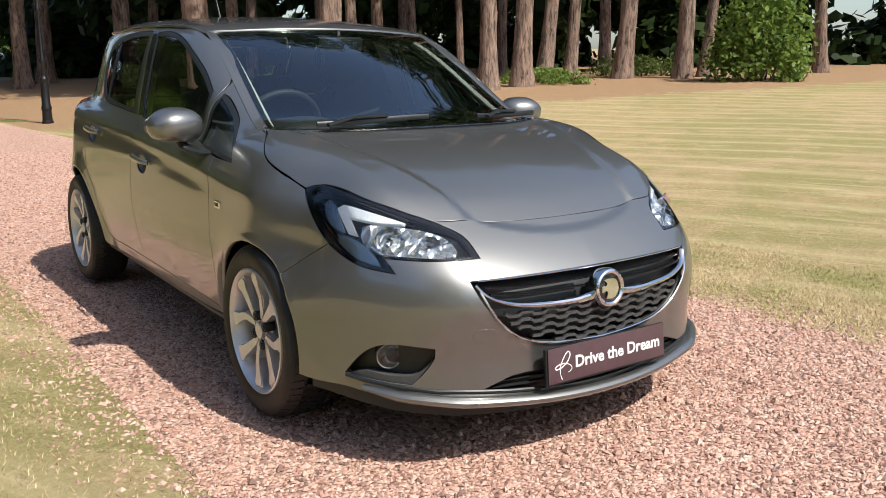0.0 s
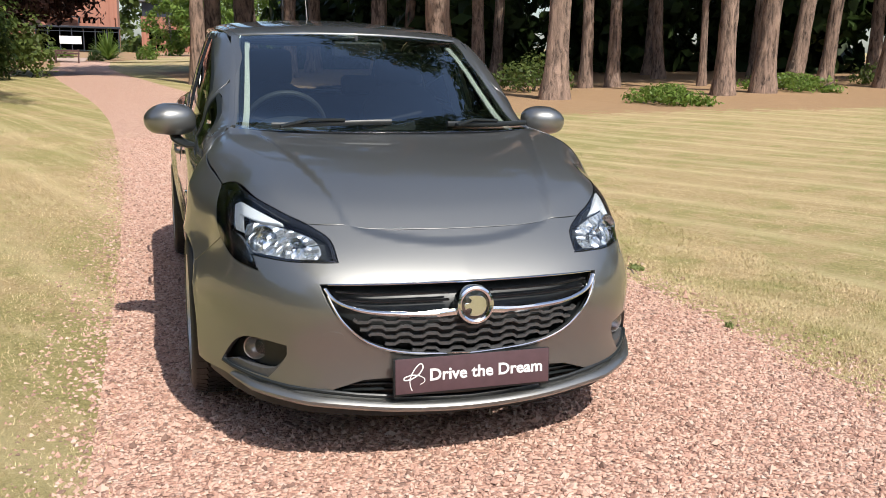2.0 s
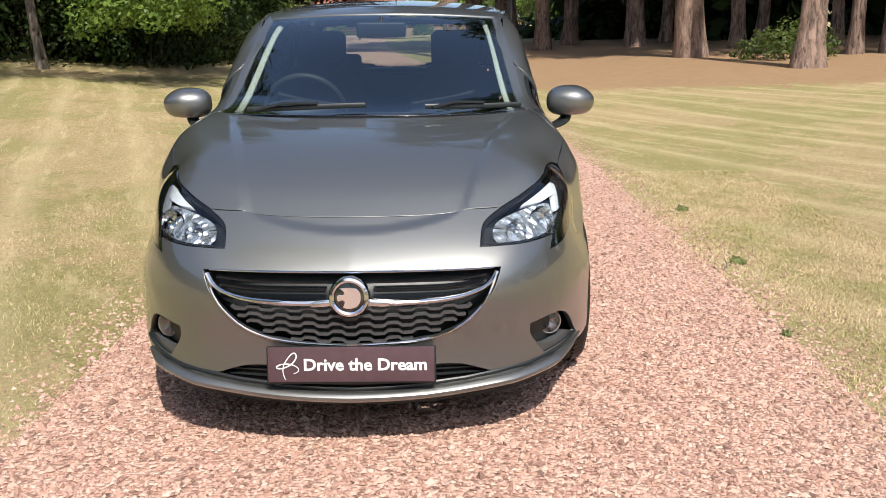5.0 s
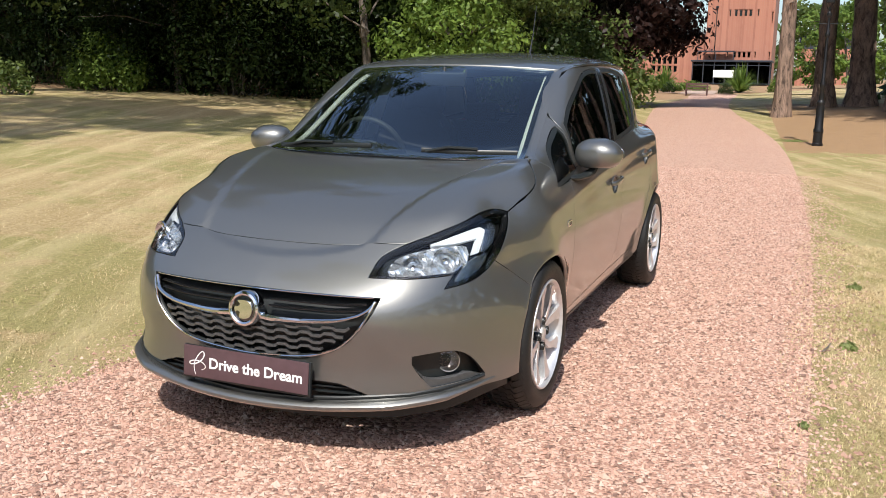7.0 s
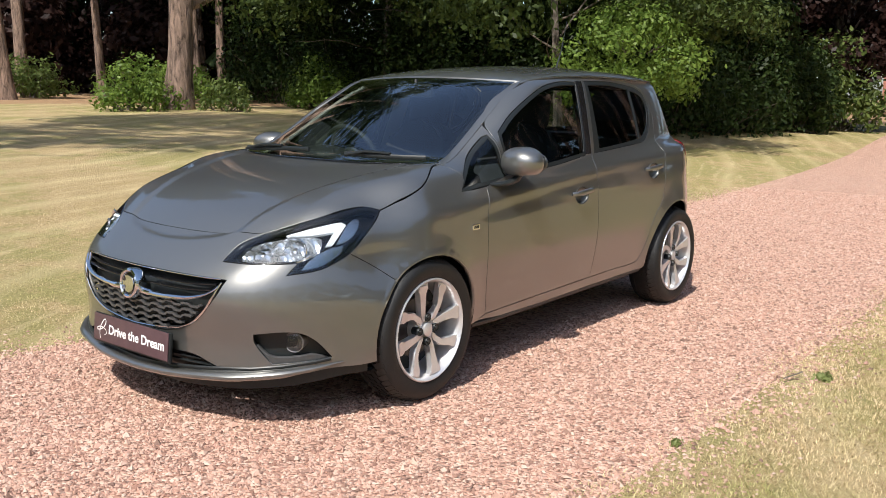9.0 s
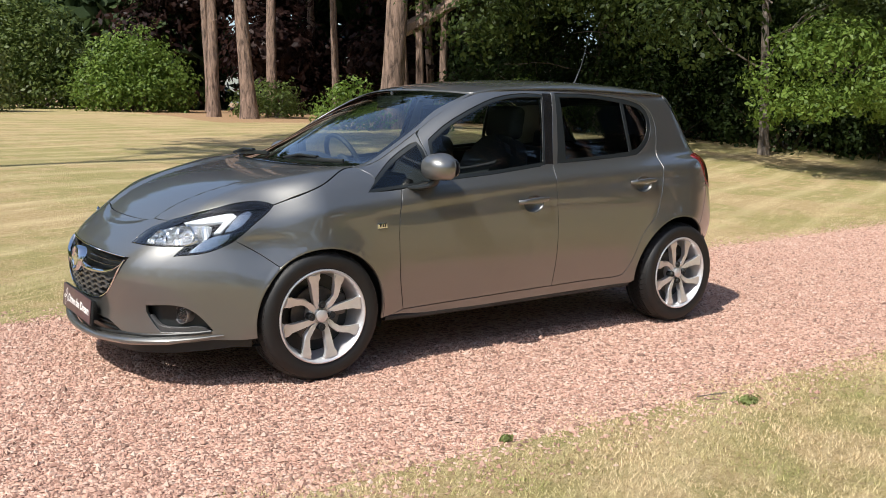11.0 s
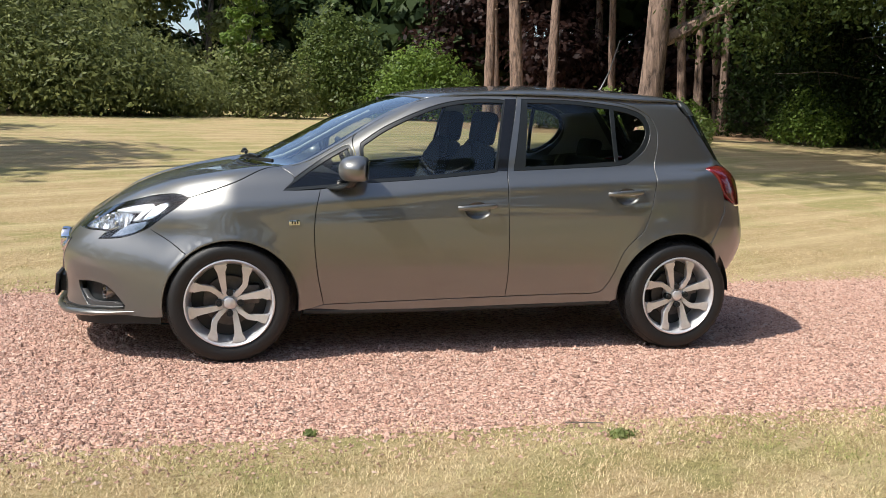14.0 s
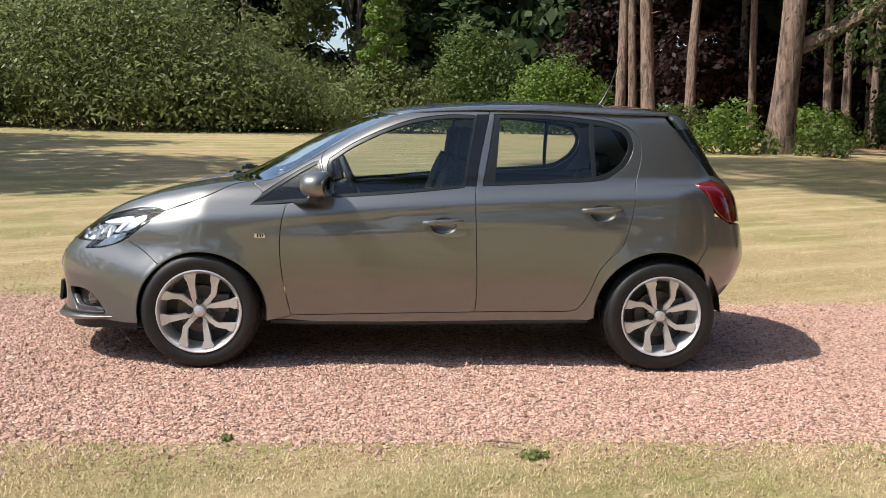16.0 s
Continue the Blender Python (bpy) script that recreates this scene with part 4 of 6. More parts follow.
for i in (0, 1):
    mk = lambda name, loop, mat, **k: panel_mesh(name, loop, "nose", mat, flip=bool(i), **k)
    lamp = link("headlamp", mk("headlamp", inset(LAMP_LOOP, -.004), TRIM, lift=-.062, depth=0, grid=.05), car, "clear-lensed headlamp with a black surround")
    headlamps.append(lamp)
    link("lens", mk("lens", inset(LAMP_LOOP, .002), LENS, depth=.05, grid=.022, lift=.001), lamp, "clear polycarbonate lens")
    link("bezel", mk("bezel", inset(LAMP_LOOP, .0025), TRIM, holes=[inset(LAMP_LOOP, .009)], depth=.03, grid=.02, lift=-.004), lamp)
    link("light_guide", mk("light_guide", rounded(GUIDE, .015), DRL, depth=.02, grid=.012, lift=-.016), lamp, "white daytime light guide")
    link("reflector", mk("reflector", rounded(BOWL, .02), FACET, depth=.0, grid=.02, lift=-.024), lamp, "facetted chrome reflector")
    link("indicator", mk("indicator", rounded(BLINK, .02), SILVER, depth=.02, grid=.02, lift=-.02), lamp)
    link("side_reflector", mk("side_reflector", rounded(BLOCK, .02), SILVER, depth=.01, grid=.02, lift=-.02), lamp)
    p = lay(rounded(STRIP + STRIP[-2:1:-1], .02)[:int(len(rounded(STRIP + STRIP[-2:1:-1], .02)) * .5)], "nose")
    p = (p - normals(p) * .012) * (1, -1 if i else 1, 1)
    bm = bmesh.new()
    sweep(bm, p, (.005, .005), 8)
    part("chrome_strip", bm, CHROME, lamp)
    for spot, r in (((.655, .378), .046), ((.53, .362), .036)):
        c = lay([spot], "nose")
        c = (c - normals(c) * .030)[0]
        bm = bmesh.new()
        m = Matrix.Translation(c) @ Vector((1, .45, .15)).to_track_quat("Z", "Y").to_matrix().to_4x4()
        lathe(bm, [(.0005, .012), (r * .25, .016), (r * .3, -.006), (r * .6, -.004), (r * .85, .010), (r, .024), (r * 1.04, .020)], 28, m)
        if i:
            bm.transform(FLIP)
        part("bulb_bowl", bm, CHROME, lamp)

# front fog lamps in their black recesses
for i in (0, 1):
    mk = lambda name, loop, mat, **k: panel_mesh(name, loop, "nose", mat, flip=bool(i), **k)
    link("fog_recess", mk("fog_recess", inset(FOG_LOOP, -.012), BLACK, lift=-.045, depth=0, grid=.04), bumper)
    link("fog_blade", mk("fog_blade", rounded(angles([(1.977, .574, .342), (1.977, .574, .342), (1.951, .608, .303), (1.913, .645, .293), (1.862, .685, .294), (1.817, .714, .299), (1.762, .745, .284), (1.762, .745, .284), (1.845, .697, .275), (1.939, .62, .270), (1.939, .62, .270)]), .02), MESH, lift=-.010, depth=.03, grid=.03), bumper)
    m = Matrix.Translation((1.852, .650, .347)) @ Vector((1, .42, .0)).to_track_quat("Z", "Y").to_matrix().to_4x4()
    bm = bmesh.new()
    lathe(bm, [(.0005, -.01), (.02, -.004), (.034, .012), (.040, .014), (.042, .006), (.042, -.03)], 32, m)
    if i:
        bm.transform(FLIP)
    fog = part("fog_lamp", bm, AMBER, bumper, "round front fog lamp")
    bm = bmesh.new()
    lathe(bm, [(.0005, .022), (.02, .020), (.036, .014)], 28, m)
    if i:
        bm.transform(FLIP)
    part("fog_lens", bm, LENS, fog)
cover = rounded([(-.475, .43), (-.475, .412), (-.455, .402), (-.42, .402), (-.405, .415), (-.408, .436), (-.43, .446), (-.46, .444)], .008)
link("towing_cover", panel_mesh("towing_cover", cover, "front", PAINT, lift=.0012, depth=.004, grid=.02), bumper)


# door mirrors
def mirror_shell(bm):
    ball(bm, (1, 1, 1), u=40, v=26)
    for v in bm.verts:
        x, y, z = (math.copysign(abs(c) ** .72, c) for c in v.co)
        big = max((abs(x) ** 2.6 + abs(y) ** 2.6 + abs(z) ** 2.6) ** (1 / 2.6), 1e-6)
        x, y, z = x / big, y / big, z / big
        # full and upright at the inner end, lower towards the tip, nearly flat below
        tall = 1 - .28 * max(y, 0) ** 2 - .10 * max(x, 0)
        z = z * tall if z > 0 else max(z, -.86) * .92 + .10 * max(y, 0)
        x = x if x > 0 else max(x * .8, -.62)
        v.co = (x * .092 * (1 - .22 * max(y, 0) ** 2), y * .108, z * .074)
    bm.transform(Matrix.Translation((.632, .876, .995)) @ pose(0, 0, 0, 0, 0, -14))


def mirror_foot(bm):
    sweep(bm, [(.735, .755, .893), (.705, .79, .893), (.675, .825, .902), (.652, .85, .918), (.643, .86, .945)], [(.046, .010), (.044, .012), (.036, .014), (.03, .018), (.028, .02)], 12)


mirrors = pair("door_mirror", mirror_shell, PAINT, front_doors, "painted door mirror housing", angle=60)
pair("mirror_foot", mirror_foot, BLACK, mirrors)


def mirror_pane(bm):
    ball(bm, (.004, .092, .048), Matrix.Translation((.571, .893, .996)) @ pose(0, 0, 0, 0, 0, -14), 24, 12)


pair("mirror_glass", mirror_pane, CHROME, mirrors)

# handles
for doors, cx, cz in ((front_doors, -.03, .803), (rear_doors, -.893, .889)):
    def bowl(bm):
        c = on_side([(cx - .005, cz - .016)])[0]
        ball(bm, (.073, .034, .048), Matrix.Translation((c[0], c[1] + .002, c[2])), 28, 14)
        for v in [v for v in bm.verts if v.co.y > c[1] + .0005]:
            v.co.y = c[1] + .0005
        bmesh.ops.delete(bm, geom=[f for f in bm.faces if all(abs(v.co.y - c[1] - .0005) < 1e-4 for v in f.verts)], context="FACES")

    def grip(bm):
        n = 15
        us = np.linspace(-.105, .105, n)
        pts = on_side([(cx + u, cz + .006 - u * .07) for u in us], 0)
        pts[:, 1] += .006 + .022 * np.sqrt(np.clip(1 - (us / .105) ** 4, 0, 1))
        sweep(bm, pts, [(.008, .009 + .006 * math.cos(u / .105 * 1.3)) for u in us], 10)

    pair("handle_cup", bowl, PAINT, doors)
    pair("door_handle", grip, PAINT, doors, "painted pull handle")


def badge(bm):
    c = on_side([(.936, .719)])[0]
    box(bm, (.055, .006, .026), Matrix.Translation(c + (0, .002, 0)) @ pose(0, 0, 0, 0, 2, 0), .002)


def badge_bars(bm):
    c = on_side([(.936, .719)])[0]
    for k in (-.016, -.004, .010):
        box(bm, (.008, .003, .014), Matrix.Translation(c + (k, .005, 0)), .0008)


badges = pair("side_badge", badge, CHROME, wings, "small chrome side badge")
pair("badge_bar", badge_bars, TRIM, badges)

# sill skirt below the doors, wheel housings, underside
def housing(k):
    x, z, r = ARCHES[k]

    def build(bm):
        rows = []
        for y in (.765, .52):
            rows.append([bm.verts.new((x + (r + .012) * math.cos(a), y, z + (r + .012) * math.sin(a))) for a in np.linspace(-.25 if k == 0 else -.12, math.pi + (.25 if k == 0 else -.03), 28)])
        for i in range(27):
            bm.faces.new((rows[0][i], rows[0][i + 1], rows[1][i + 1], rows[1][i]))
        bm.faces.new(rows[1])
    return build


for k in (0, 1):
    pair("wheel_housing", housing(k), BLACK, (car, car))


def arch_edge(k):
    def build(bm):
        a = arch_line(k, -4 if k else -6, 186 if not k else 176, 40, -.001)
        p = on_side(a, -.010)
        sweep(bm, p, (.010, .007), 8)
    return build


for k in (0, 1):
    pair("arch_lip", arch_edge(k), PAINT, (car, car))
bm = bmesh.new()
box(bm, (1.70, 1.38, .10), Matrix.Translation((0, 0, .285)), .03)
box(bm, (.62, 1.02, .22), Matrix.Translation((-1.40, 0, .40)), .04)
box(bm, (1.0, 1.0, .5), Matrix.Translation((1.42, 0, .45)), .05)
part("underside", bm, BLACK, car)


def sill(bm):
    sweep(bm, [(.88, .765, .25), (.7, .758, .243), (.2, .752, .246), (-.4, .754, .258), (-.85, .765, .272)], (.02, .018), 10)


pair("sill_skirt", sill, BLACK, (car, car))


# wheels
def ribbon(mid, w):
    """A flat outline along a bent middle line, as wide as given at each point."""
    left, right = [], []
    for i, (p, h) in enumerate(zip(mid, w)):
        a, b = np.array(mid[max(i - 1, 0)]), np.array(mid[min(i + 1, len(mid) - 1)])
        t = (b - a) / np.linalg.norm(b - a)
        nrm = np.array((-t[1], t[0]))
        left.append(tuple(np.array(p) + nrm * h))
        right.append(tuple(np.array(p) - nrm * h))
    return left + right[::-1]


def polar(spots):
    return [(r * math.cos(radians(a)), r * math.sin(radians(a))) for r, a in spots]


# each pair of spokes forks from the hub, one straight, one bent like a hook
STRAIGHT = ribbon(polar([(.040, 122), (.075, 112), (.12, 107.5), (.165, 105), (.19, 104), (.209, 103)]), [.013, .0135, .0165, .020, .025, .036])
HOOKED = ribbon(polar([(.040, 140), (.068, 143), (.095, 139), (.116, 139), (.134, 145), (.160, 150.5), (.188, 154), (.209, 155)]), [.012, .0115, .0105, .0115, .014, .0155, .019, .030])


def build_wheel():
    wheel = new("wheel")
    wheel.parent = car
    tagged(wheel, "silver twin-spoke alloy wheel with a black tyre")
    face = Matrix(((1, 0, 0, 0), (0, 0, 1, 0), (0, -1, 0, 0), (0, 0, 0, 1))).to_4x4()
    bm = bmesh.new()
    lathe(bm, [(.214, .085), (.224, .093), (.243, .101), (.270, .104), (.289, .098), (.3005, .084), (.3085, .062), (.3105, .03), (.311, 0), (.3105, -.03), (.3085, -.062), (.3005, -.084), (.285, -.098), (.25, -.10), (.214, -.085)], 96, face)
    tyre = part("tyre", bm, RUBBER, wheel, "black road tyre")
    bm = bmesh.new()
    for row, (y0, y1) in enumerate(((.046, .086), (.014, .038), (-.014, .010), (-.038, -.018), (-.086, -.046))):
        for k in range(60):
            a = 2 * math.pi * (k + .35 * (row % 3)) / 60
            r = .3095 if abs(y0 + y1) < .1 else .3045
            lean = 0 if abs(y0 + y1) < .1 else (22 if y0 > 0 else -22)
            m = pose(0, 0, 0, 0, -math.degrees(a), 0) @ Matrix.Translation((r, (y0 + y1) / 2, 0)) @ pose(0, 0, 0, 0, 0, lean) @ pose(0, 0, 0, 18, 0, 0)
            bmesh.ops.create_cube(bm, size=1, matrix=m @ Matrix.Diagonal((.008, y1 - y0, .027, 1)))
    part("tread", bm, RUBBER, tyre, smooth=False)
    bm = bmesh.new()
    lathe(bm, [(.226, .092), (.224, .099), (.219, .101), (.213, .094), (.205, .080), (.199, .05), (.192, .03), (.187, -.08), (.216, -.09)], 80, face)
    rim = part("rim", bm, ALLOY, wheel)
    for k in range(4):
        for outline in (STRAIGHT, HOOKED):
            bm = bmesh.new()
            m = face @ pose(0, 0, 0, 0, 0, 90 * k)
            slab(bm, outline, .030, m @ Matrix.Translation((0, 0, .052)), .006)
            # dished towards the hub
            inv = m.inverted()
            for v in bm.verts:
                q = inv @ v.co
                q.z += .018 * (min(math.hypot(q.x, q.y), .2) / .2) ** 2 - .008
                v.co = m @ q
            part("spoke", bm, ALLOY, rim, angle=30)
    bm = bmesh.new()
    lathe(bm, [(.0005, .066), (.028, .066), (.034, .062), (.050, .060), (.058, .052), (.058, .0)], 40, face)
    part("hub", bm, ALLOY, rim)
    bm = bmesh.new()
    lathe(bm, [(.0005, .086), (.02, .085), (.029, .081), (.030, .060)], 32, face)
    part("centre_cap", bm, ALLOY, rim)
    for k in range(4):
        a = radians(90 * k)
        bm = bmesh.new()
        lathe(bm, [(.0005, .086), (.007, .086), (.0085, .081), (.0095, .0805), (.0165, .0835), (.0178, .081), (.0178, .045)], 16, face @ Matrix.Translation((.053 * math.cos(a), .053 * math.sin(a), 0)))
        part("wheel_bolt", bm, BLACK, rim, "black wheel bolt recess")
    bm = bmesh.new()
    lathe(bm, [(.05, .012), (.128, .012), (.13, .0), (.128, -.010), (.05, -.010)], 48, face)
    part("brake_disc", bm, DARK_METAL, wheel)
    bm = bmesh.new()
    box(bm, (.09, .07, .10), Matrix.Translation((-.105, .0, .035)), .012)
    part("caliper", bm, DARK_METAL, wheel)
    bm = bmesh.new()
    lathe(bm, [(.0005, -.02), (.19, -.02), (.19, -.08)], 32, face)
    part("brake_shield", bm, BLACK, wheel)
    return wheel


wheel = build_wheel()
wheel.matrix_basis = pose(HUBS[0][0], .742, HUBS[0][1], 0, 0, 0)
copy_thing(wheel, pose(HUBS[1][0], .742, HUBS[1][1], 0, 6, 0))
copy_thing(wheel, pose(HUBS[0][0], -.742, HUBS[0][1], 0, 25, 180))
copy_thing(wheel, pose(HUBS[1][0], -.742, HUBS[1][1], 0, 60, 180))

# scuttle, wipers, aerial
cowl_half = [(1.205, 0), (1.19, .2), (1.145, .40), (1.065, .60), (1.01, .66), (1.01, .66), (.985, .635), (1.02, .585), (1.10, .40), (1.15, .2), (1.165, 0)]
link("scuttle", panel_mesh("scuttle", rounded(cowl_half + [(x, -y) for x, y in cowl_half[-2:0:-1]]), "top", BLACK, lift=-.012, depth=0, grid=.04), car, "black plastic scuttle")
for line in ([(1.128, -.50), (1.150, -.25), (1.155, -.02)], [(1.155, .22), (1.115, .42), (1.045, .615)]):
    pts = rounded(line + line[1:-1][::-1], .03)[:24]
    p = lay([q for q in pts][:20], "top")
    p = p[np.argsort(p[:, 1])]
    bm = bmesh.new()
    sweep(bm, p + (-.012, 0, .024), (.007, .011), 8)
    wiper = part("wiper_blade", bm, BLACK, car)
    bm = bmesh.new()
    a, b = p[int(len(p) * .45)], p[0 if line[0][1] < 0 else 0]
    sweep(bm, [b + (.02, .03, .022), (a + b) / 2 + (.0, 0, .042), a + (-.010, 0, .038)], (.012, .007), 8)
    part("wiper_arm", bm, BLACK, wiper)
bm = bmesh.new()
sweep(bm, [(-1.045, 0, 1.463), (-1.07, 0, 1.495), (-1.12, 0, 1.60), (-1.18, 0, 1.80)], [(.016, .012), (.007, .007), (.0035, .0035), (.002, .002)], 8)
part("aerial", bm, BLACK, car)

# ---- cabin ----
def extruded(bm, outline, y0, y1, bevel=0.0):
    m = Matrix(((1, 0, 0, 0), (0, 0, 1, y0), (0, 1, 0, 0), (0, 0, 0, 1)))
    slab(bm, outline, y1 - y0, m, bevel)


link("headlining", panel_mesh("headlining", rounded([(.25, 0), (.2, .45), (0, .5), (-.6, .52), (-1.2, .46), (-1.35, 0), (-1.2, -.46), (-.6, -.52), (0, -.5), (.2, -.45)]), "top", LINING, lift=-.035, depth=0, grid=.08), car, "pale headlining")
bm = bmesh.new()
extruded(bm, [(1.12, .93), (.98, .955), (.78, .965), (.64, .945), (.60, .88), (.66, .72), (.70, .45), (1.12, .45)], -.64, .64)
bmesh.ops.bevel(bm, geom=bm.edges[:], offset=.03, segments=3, affect="EDGES")
dash = part("dashboard", bm, INSIDE, car, "dark dashboard")
bm = bmesh.new()
ball(bm, (.13, .17, .055), Matrix.Translation((.72, -.36, .965)))
part("instrument_hood", bm, INSIDE, dash)
wm = Matrix.Translation((.485, -.36, .945)) @ pose(0, 0, 0, 0, -66, 0)
bm = bmesh.new()
sweep(bm, [wm @ Vector((.185 * math.cos(a), .185 * math.sin(a), 0)) for a in np.linspace(0, 2 * math.pi, 48, endpoint=False)], (.014, .016), 10, closed=True, up=[wm.to_3x3() @ Vector((0, 0, 1))] * 48)
steering = part("steering_wheel", bm, INSIDE, car, "dark three-spoke steering wheel")
bm = bmesh.new()
ball(bm, (.062, .07, .03), wm)
for a in (0, 180, 270):
    box(bm, (.15, .034, .014), wm @ pose(0, 0, 0, 0, 0, a + 90 if a != 270 else 180) @ Matrix.Translation((.105, 0, 0)), .005)
part("wheel_centre", bm, INSIDE, steering)
bm = bmesh.new()
rod(bm, .03, .03, .25, wm @ pose(0, 0, -.25), 12)
part("steering_column", bm, INSIDE, steering)
bm = bmesh.new()
box(bm, (.03, .235, .072), Matrix.Translation((.385, 0, 1.318)) @ pose(0, 0, 0, 0, 12, 4), .014, 3)
rod(bm, .008, .008, .05, Matrix.Translation((.39, 0, 1.33)) @ pose(0, 0, 0, 0, -20, 0), 8)
part("rear_view_mirror", bm, INSIDE, car)


def front_seat(y):
    bm = bmesh.new()
    box(bm, (.50, .47, .16), Matrix.Translation((.21, y, .56)) @ pose(0, 0, 0, 0, -6, 0), .055, 3)
    seat = part("front_seat", bm, FABRIC, car, "dark cloth front seat")
    bm = bmesh.new()
    back = rounded([(-.235, 0), (-.24, .3), (-.20, .50), (-.12, .575), (0, .585), (.12, .575), (.20, .50), (.24, .3), (.235, 0), (.1, -.02), (-.1, -.02)], .05)
    slab(bm, [tuple(p) for p in back], .13, Matrix.Translation((-.04, y, .56)) @ pose(0, 0, 0, 0, -18, 0) @ Matrix(((0, 0, 1, 0), (1, 0, 0, 0), (0, 1, 0, 0), (0, 0, 0, 1))), .04)
    part("backrest", bm, FABRIC, seat, angle=50)
    bm = bmesh.new()
    box(bm, (.10, .26, .19), Matrix.Translation((-.185, y, 1.218)) @ pose(0, 0, 0, 0, -8, 0), .045, 4)
    for s in (-.06, .06):
        rod(bm, .007, .007, .14, Matrix.Translation((-.185, y + s, 1.05)), 8)
    part("headrest", bm, FABRIC, seat, angle=50)


front_seat(.36)
front_seat(-.36)
bm = bmesh.new()
box(bm, (.48, 1.22, .18), Matrix.Translation((-.78, 0, .56)), .05, 3)
bench = part("rear_bench", bm, FABRIC, car, "dark cloth rear bench")
bm = bmesh.new()
box(bm, (.14, 1.20, .50), Matrix.Translation((-1.08, 0, .80)) @ pose(0, 0, 0, 0, -20, 0), .05, 3)
part("backrest", bm, FABRIC, bench)
for y in (-.36, .36):
    bm = bmesh.new()
    box(bm, (.09, .25, .13), Matrix.Translation((-1.17, y, 1.10)) @ pose(0, 0, 0, 0, -12, 0), .04, 3)
    part("headrest", bm, FABRIC, bench)
bm = bmesh.new()
box(bm, (2.1, 1.4, .03), Matrix.Translation((-.3, 0, .36)))
box(bm, (.5, 1.15, .03), Matrix.Translation((-1.4, 0, .93)))
part("cabin_floor", bm, INSIDE, car)
for i in (0, 1):
    for name, outline in (("pillar_trim", [(-.15, .98), (-.15, .98), (-.215, 1.38), (-.215, 1.38), (-.345, 1.38), (-.345, 1.38), (-.30, .98), (-.30, .98)]),
                          ("pillar_trim", [(-1.0, 1.05), (-1.0, 1.05), (-1.08, 1.15), (-1.09, 1.26), (-1.03, 1.34), (-1.03, 1.34), (-1.28, 1.36), (-1.28, 1.36), (-1.48, 1.10), (-1.48, 1.10)]),
                          ("pillar_trim", [(.66, 1.12), (.66, 1.12), (.30, 1.31), (.0, 1.385), (-.28, 1.405), (-.28, 1.405), (-.05, 1.422), (.25, 1.36), (.5, 1.235), (.72, 1.115), (.72, 1.115)])):
        link(name, panel_mesh(name, rounded(outline, .05), "side", LINING, lift=-.042, depth=0, grid=.06, flip=bool(i)), car, "pale pillar trim")


for s in (1, -1):
    p = lay([(.985, .605), (.9, .592), (.8, .578), (.65, .56), (.5, .543), (.36, .527), (.25, .51)], "top")
    bm = bmesh.new()
    sweep(bm, (p - normals(p) * .04) * (1, s, 1), (.017, .010), 10)
    part("screen_pillar_trim", bm, LINING, car, "pale pillar trim")


# ---- ground ----
DRIVE_MID = curve([(40, .31), (5, .31), (-3, .30), (-8, .10), (-15, -.45), (-22, -1.4), (-30, -2.6), (-45, -4.2), (-62, -5.2)])
HALF_DRIVE = 1.62


def ground_z(x, y):
    x, y = np.asarray(x, float), np.asarray(y, float)
    back = .0105 * np.clip(-x - 2, 0, 30) + .45 * step(-50, -70, x) + .006 * np.clip(-x - 70, 0, 400)
    off = y - DRIVE_MID(np.clip(x, -62, 40))
    south = np.clip(-off - 1.7, 0, None)
    rise = 1.02 * (1 - np.exp(-(south / 11.5) ** 1.25)) * (1 - .75 * step(-22, -40, x)) + .006 * np.clip(south - 20, 0, 400)
    north = .036 * np.clip(off - 2.2, 0, 60)
    dip = -.036
    lumps = .02 * np.sin(x * .9 + 1.3 * np.sin(y * .5)) * np.sin(y * .7 + .4) * step(2.5, 6, np.abs(off))
    return dip + back + rise + north + lumps


def graded(fine, span, far):
    """Grid lines, close together in the middle and ever wider apart outwards."""
    a = list(np.arange(0, span + 1e-6, fine))
    d = fine
    while a[-1] < far:
        d *= 1.22
        a.append(a[-1] + d)
    return np.array([-v for v in a[:0:-1]] + a)


def sheet(name, xs, ys, zf, material):
    gx, gy = np.meshgrid(xs, ys)
    v = np.stack([gx.ravel(), gy.ravel(), zf(gx, gy).ravel()], 1)
    n, m = len(xs), len(ys)
    f = [(j * n + i, j * n + i + 1, (j + 1) * n + i + 1, (j + 1) * n + i) for j in range(m - 1) for i in range(n - 1)]
    return mesh_of(name, v, f, material)


ground = tagged(link("ground", sheet("ground", graded(.4, 30, 2500) - 6, graded(.4, 28, 2500), ground_z, LAWN)), "dry straw-coloured mown lawn rising gently to the woods", "lawn", kind="structure")


def drive_z(x, y):
    off = (y - DRIVE_MID(np.clip(x, -62, 40))) / HALF_DRIVE
    return ground_z(x, DRIVE_MID(np.clip(x, -62, 40))) + .036 - .041 * off ** 2


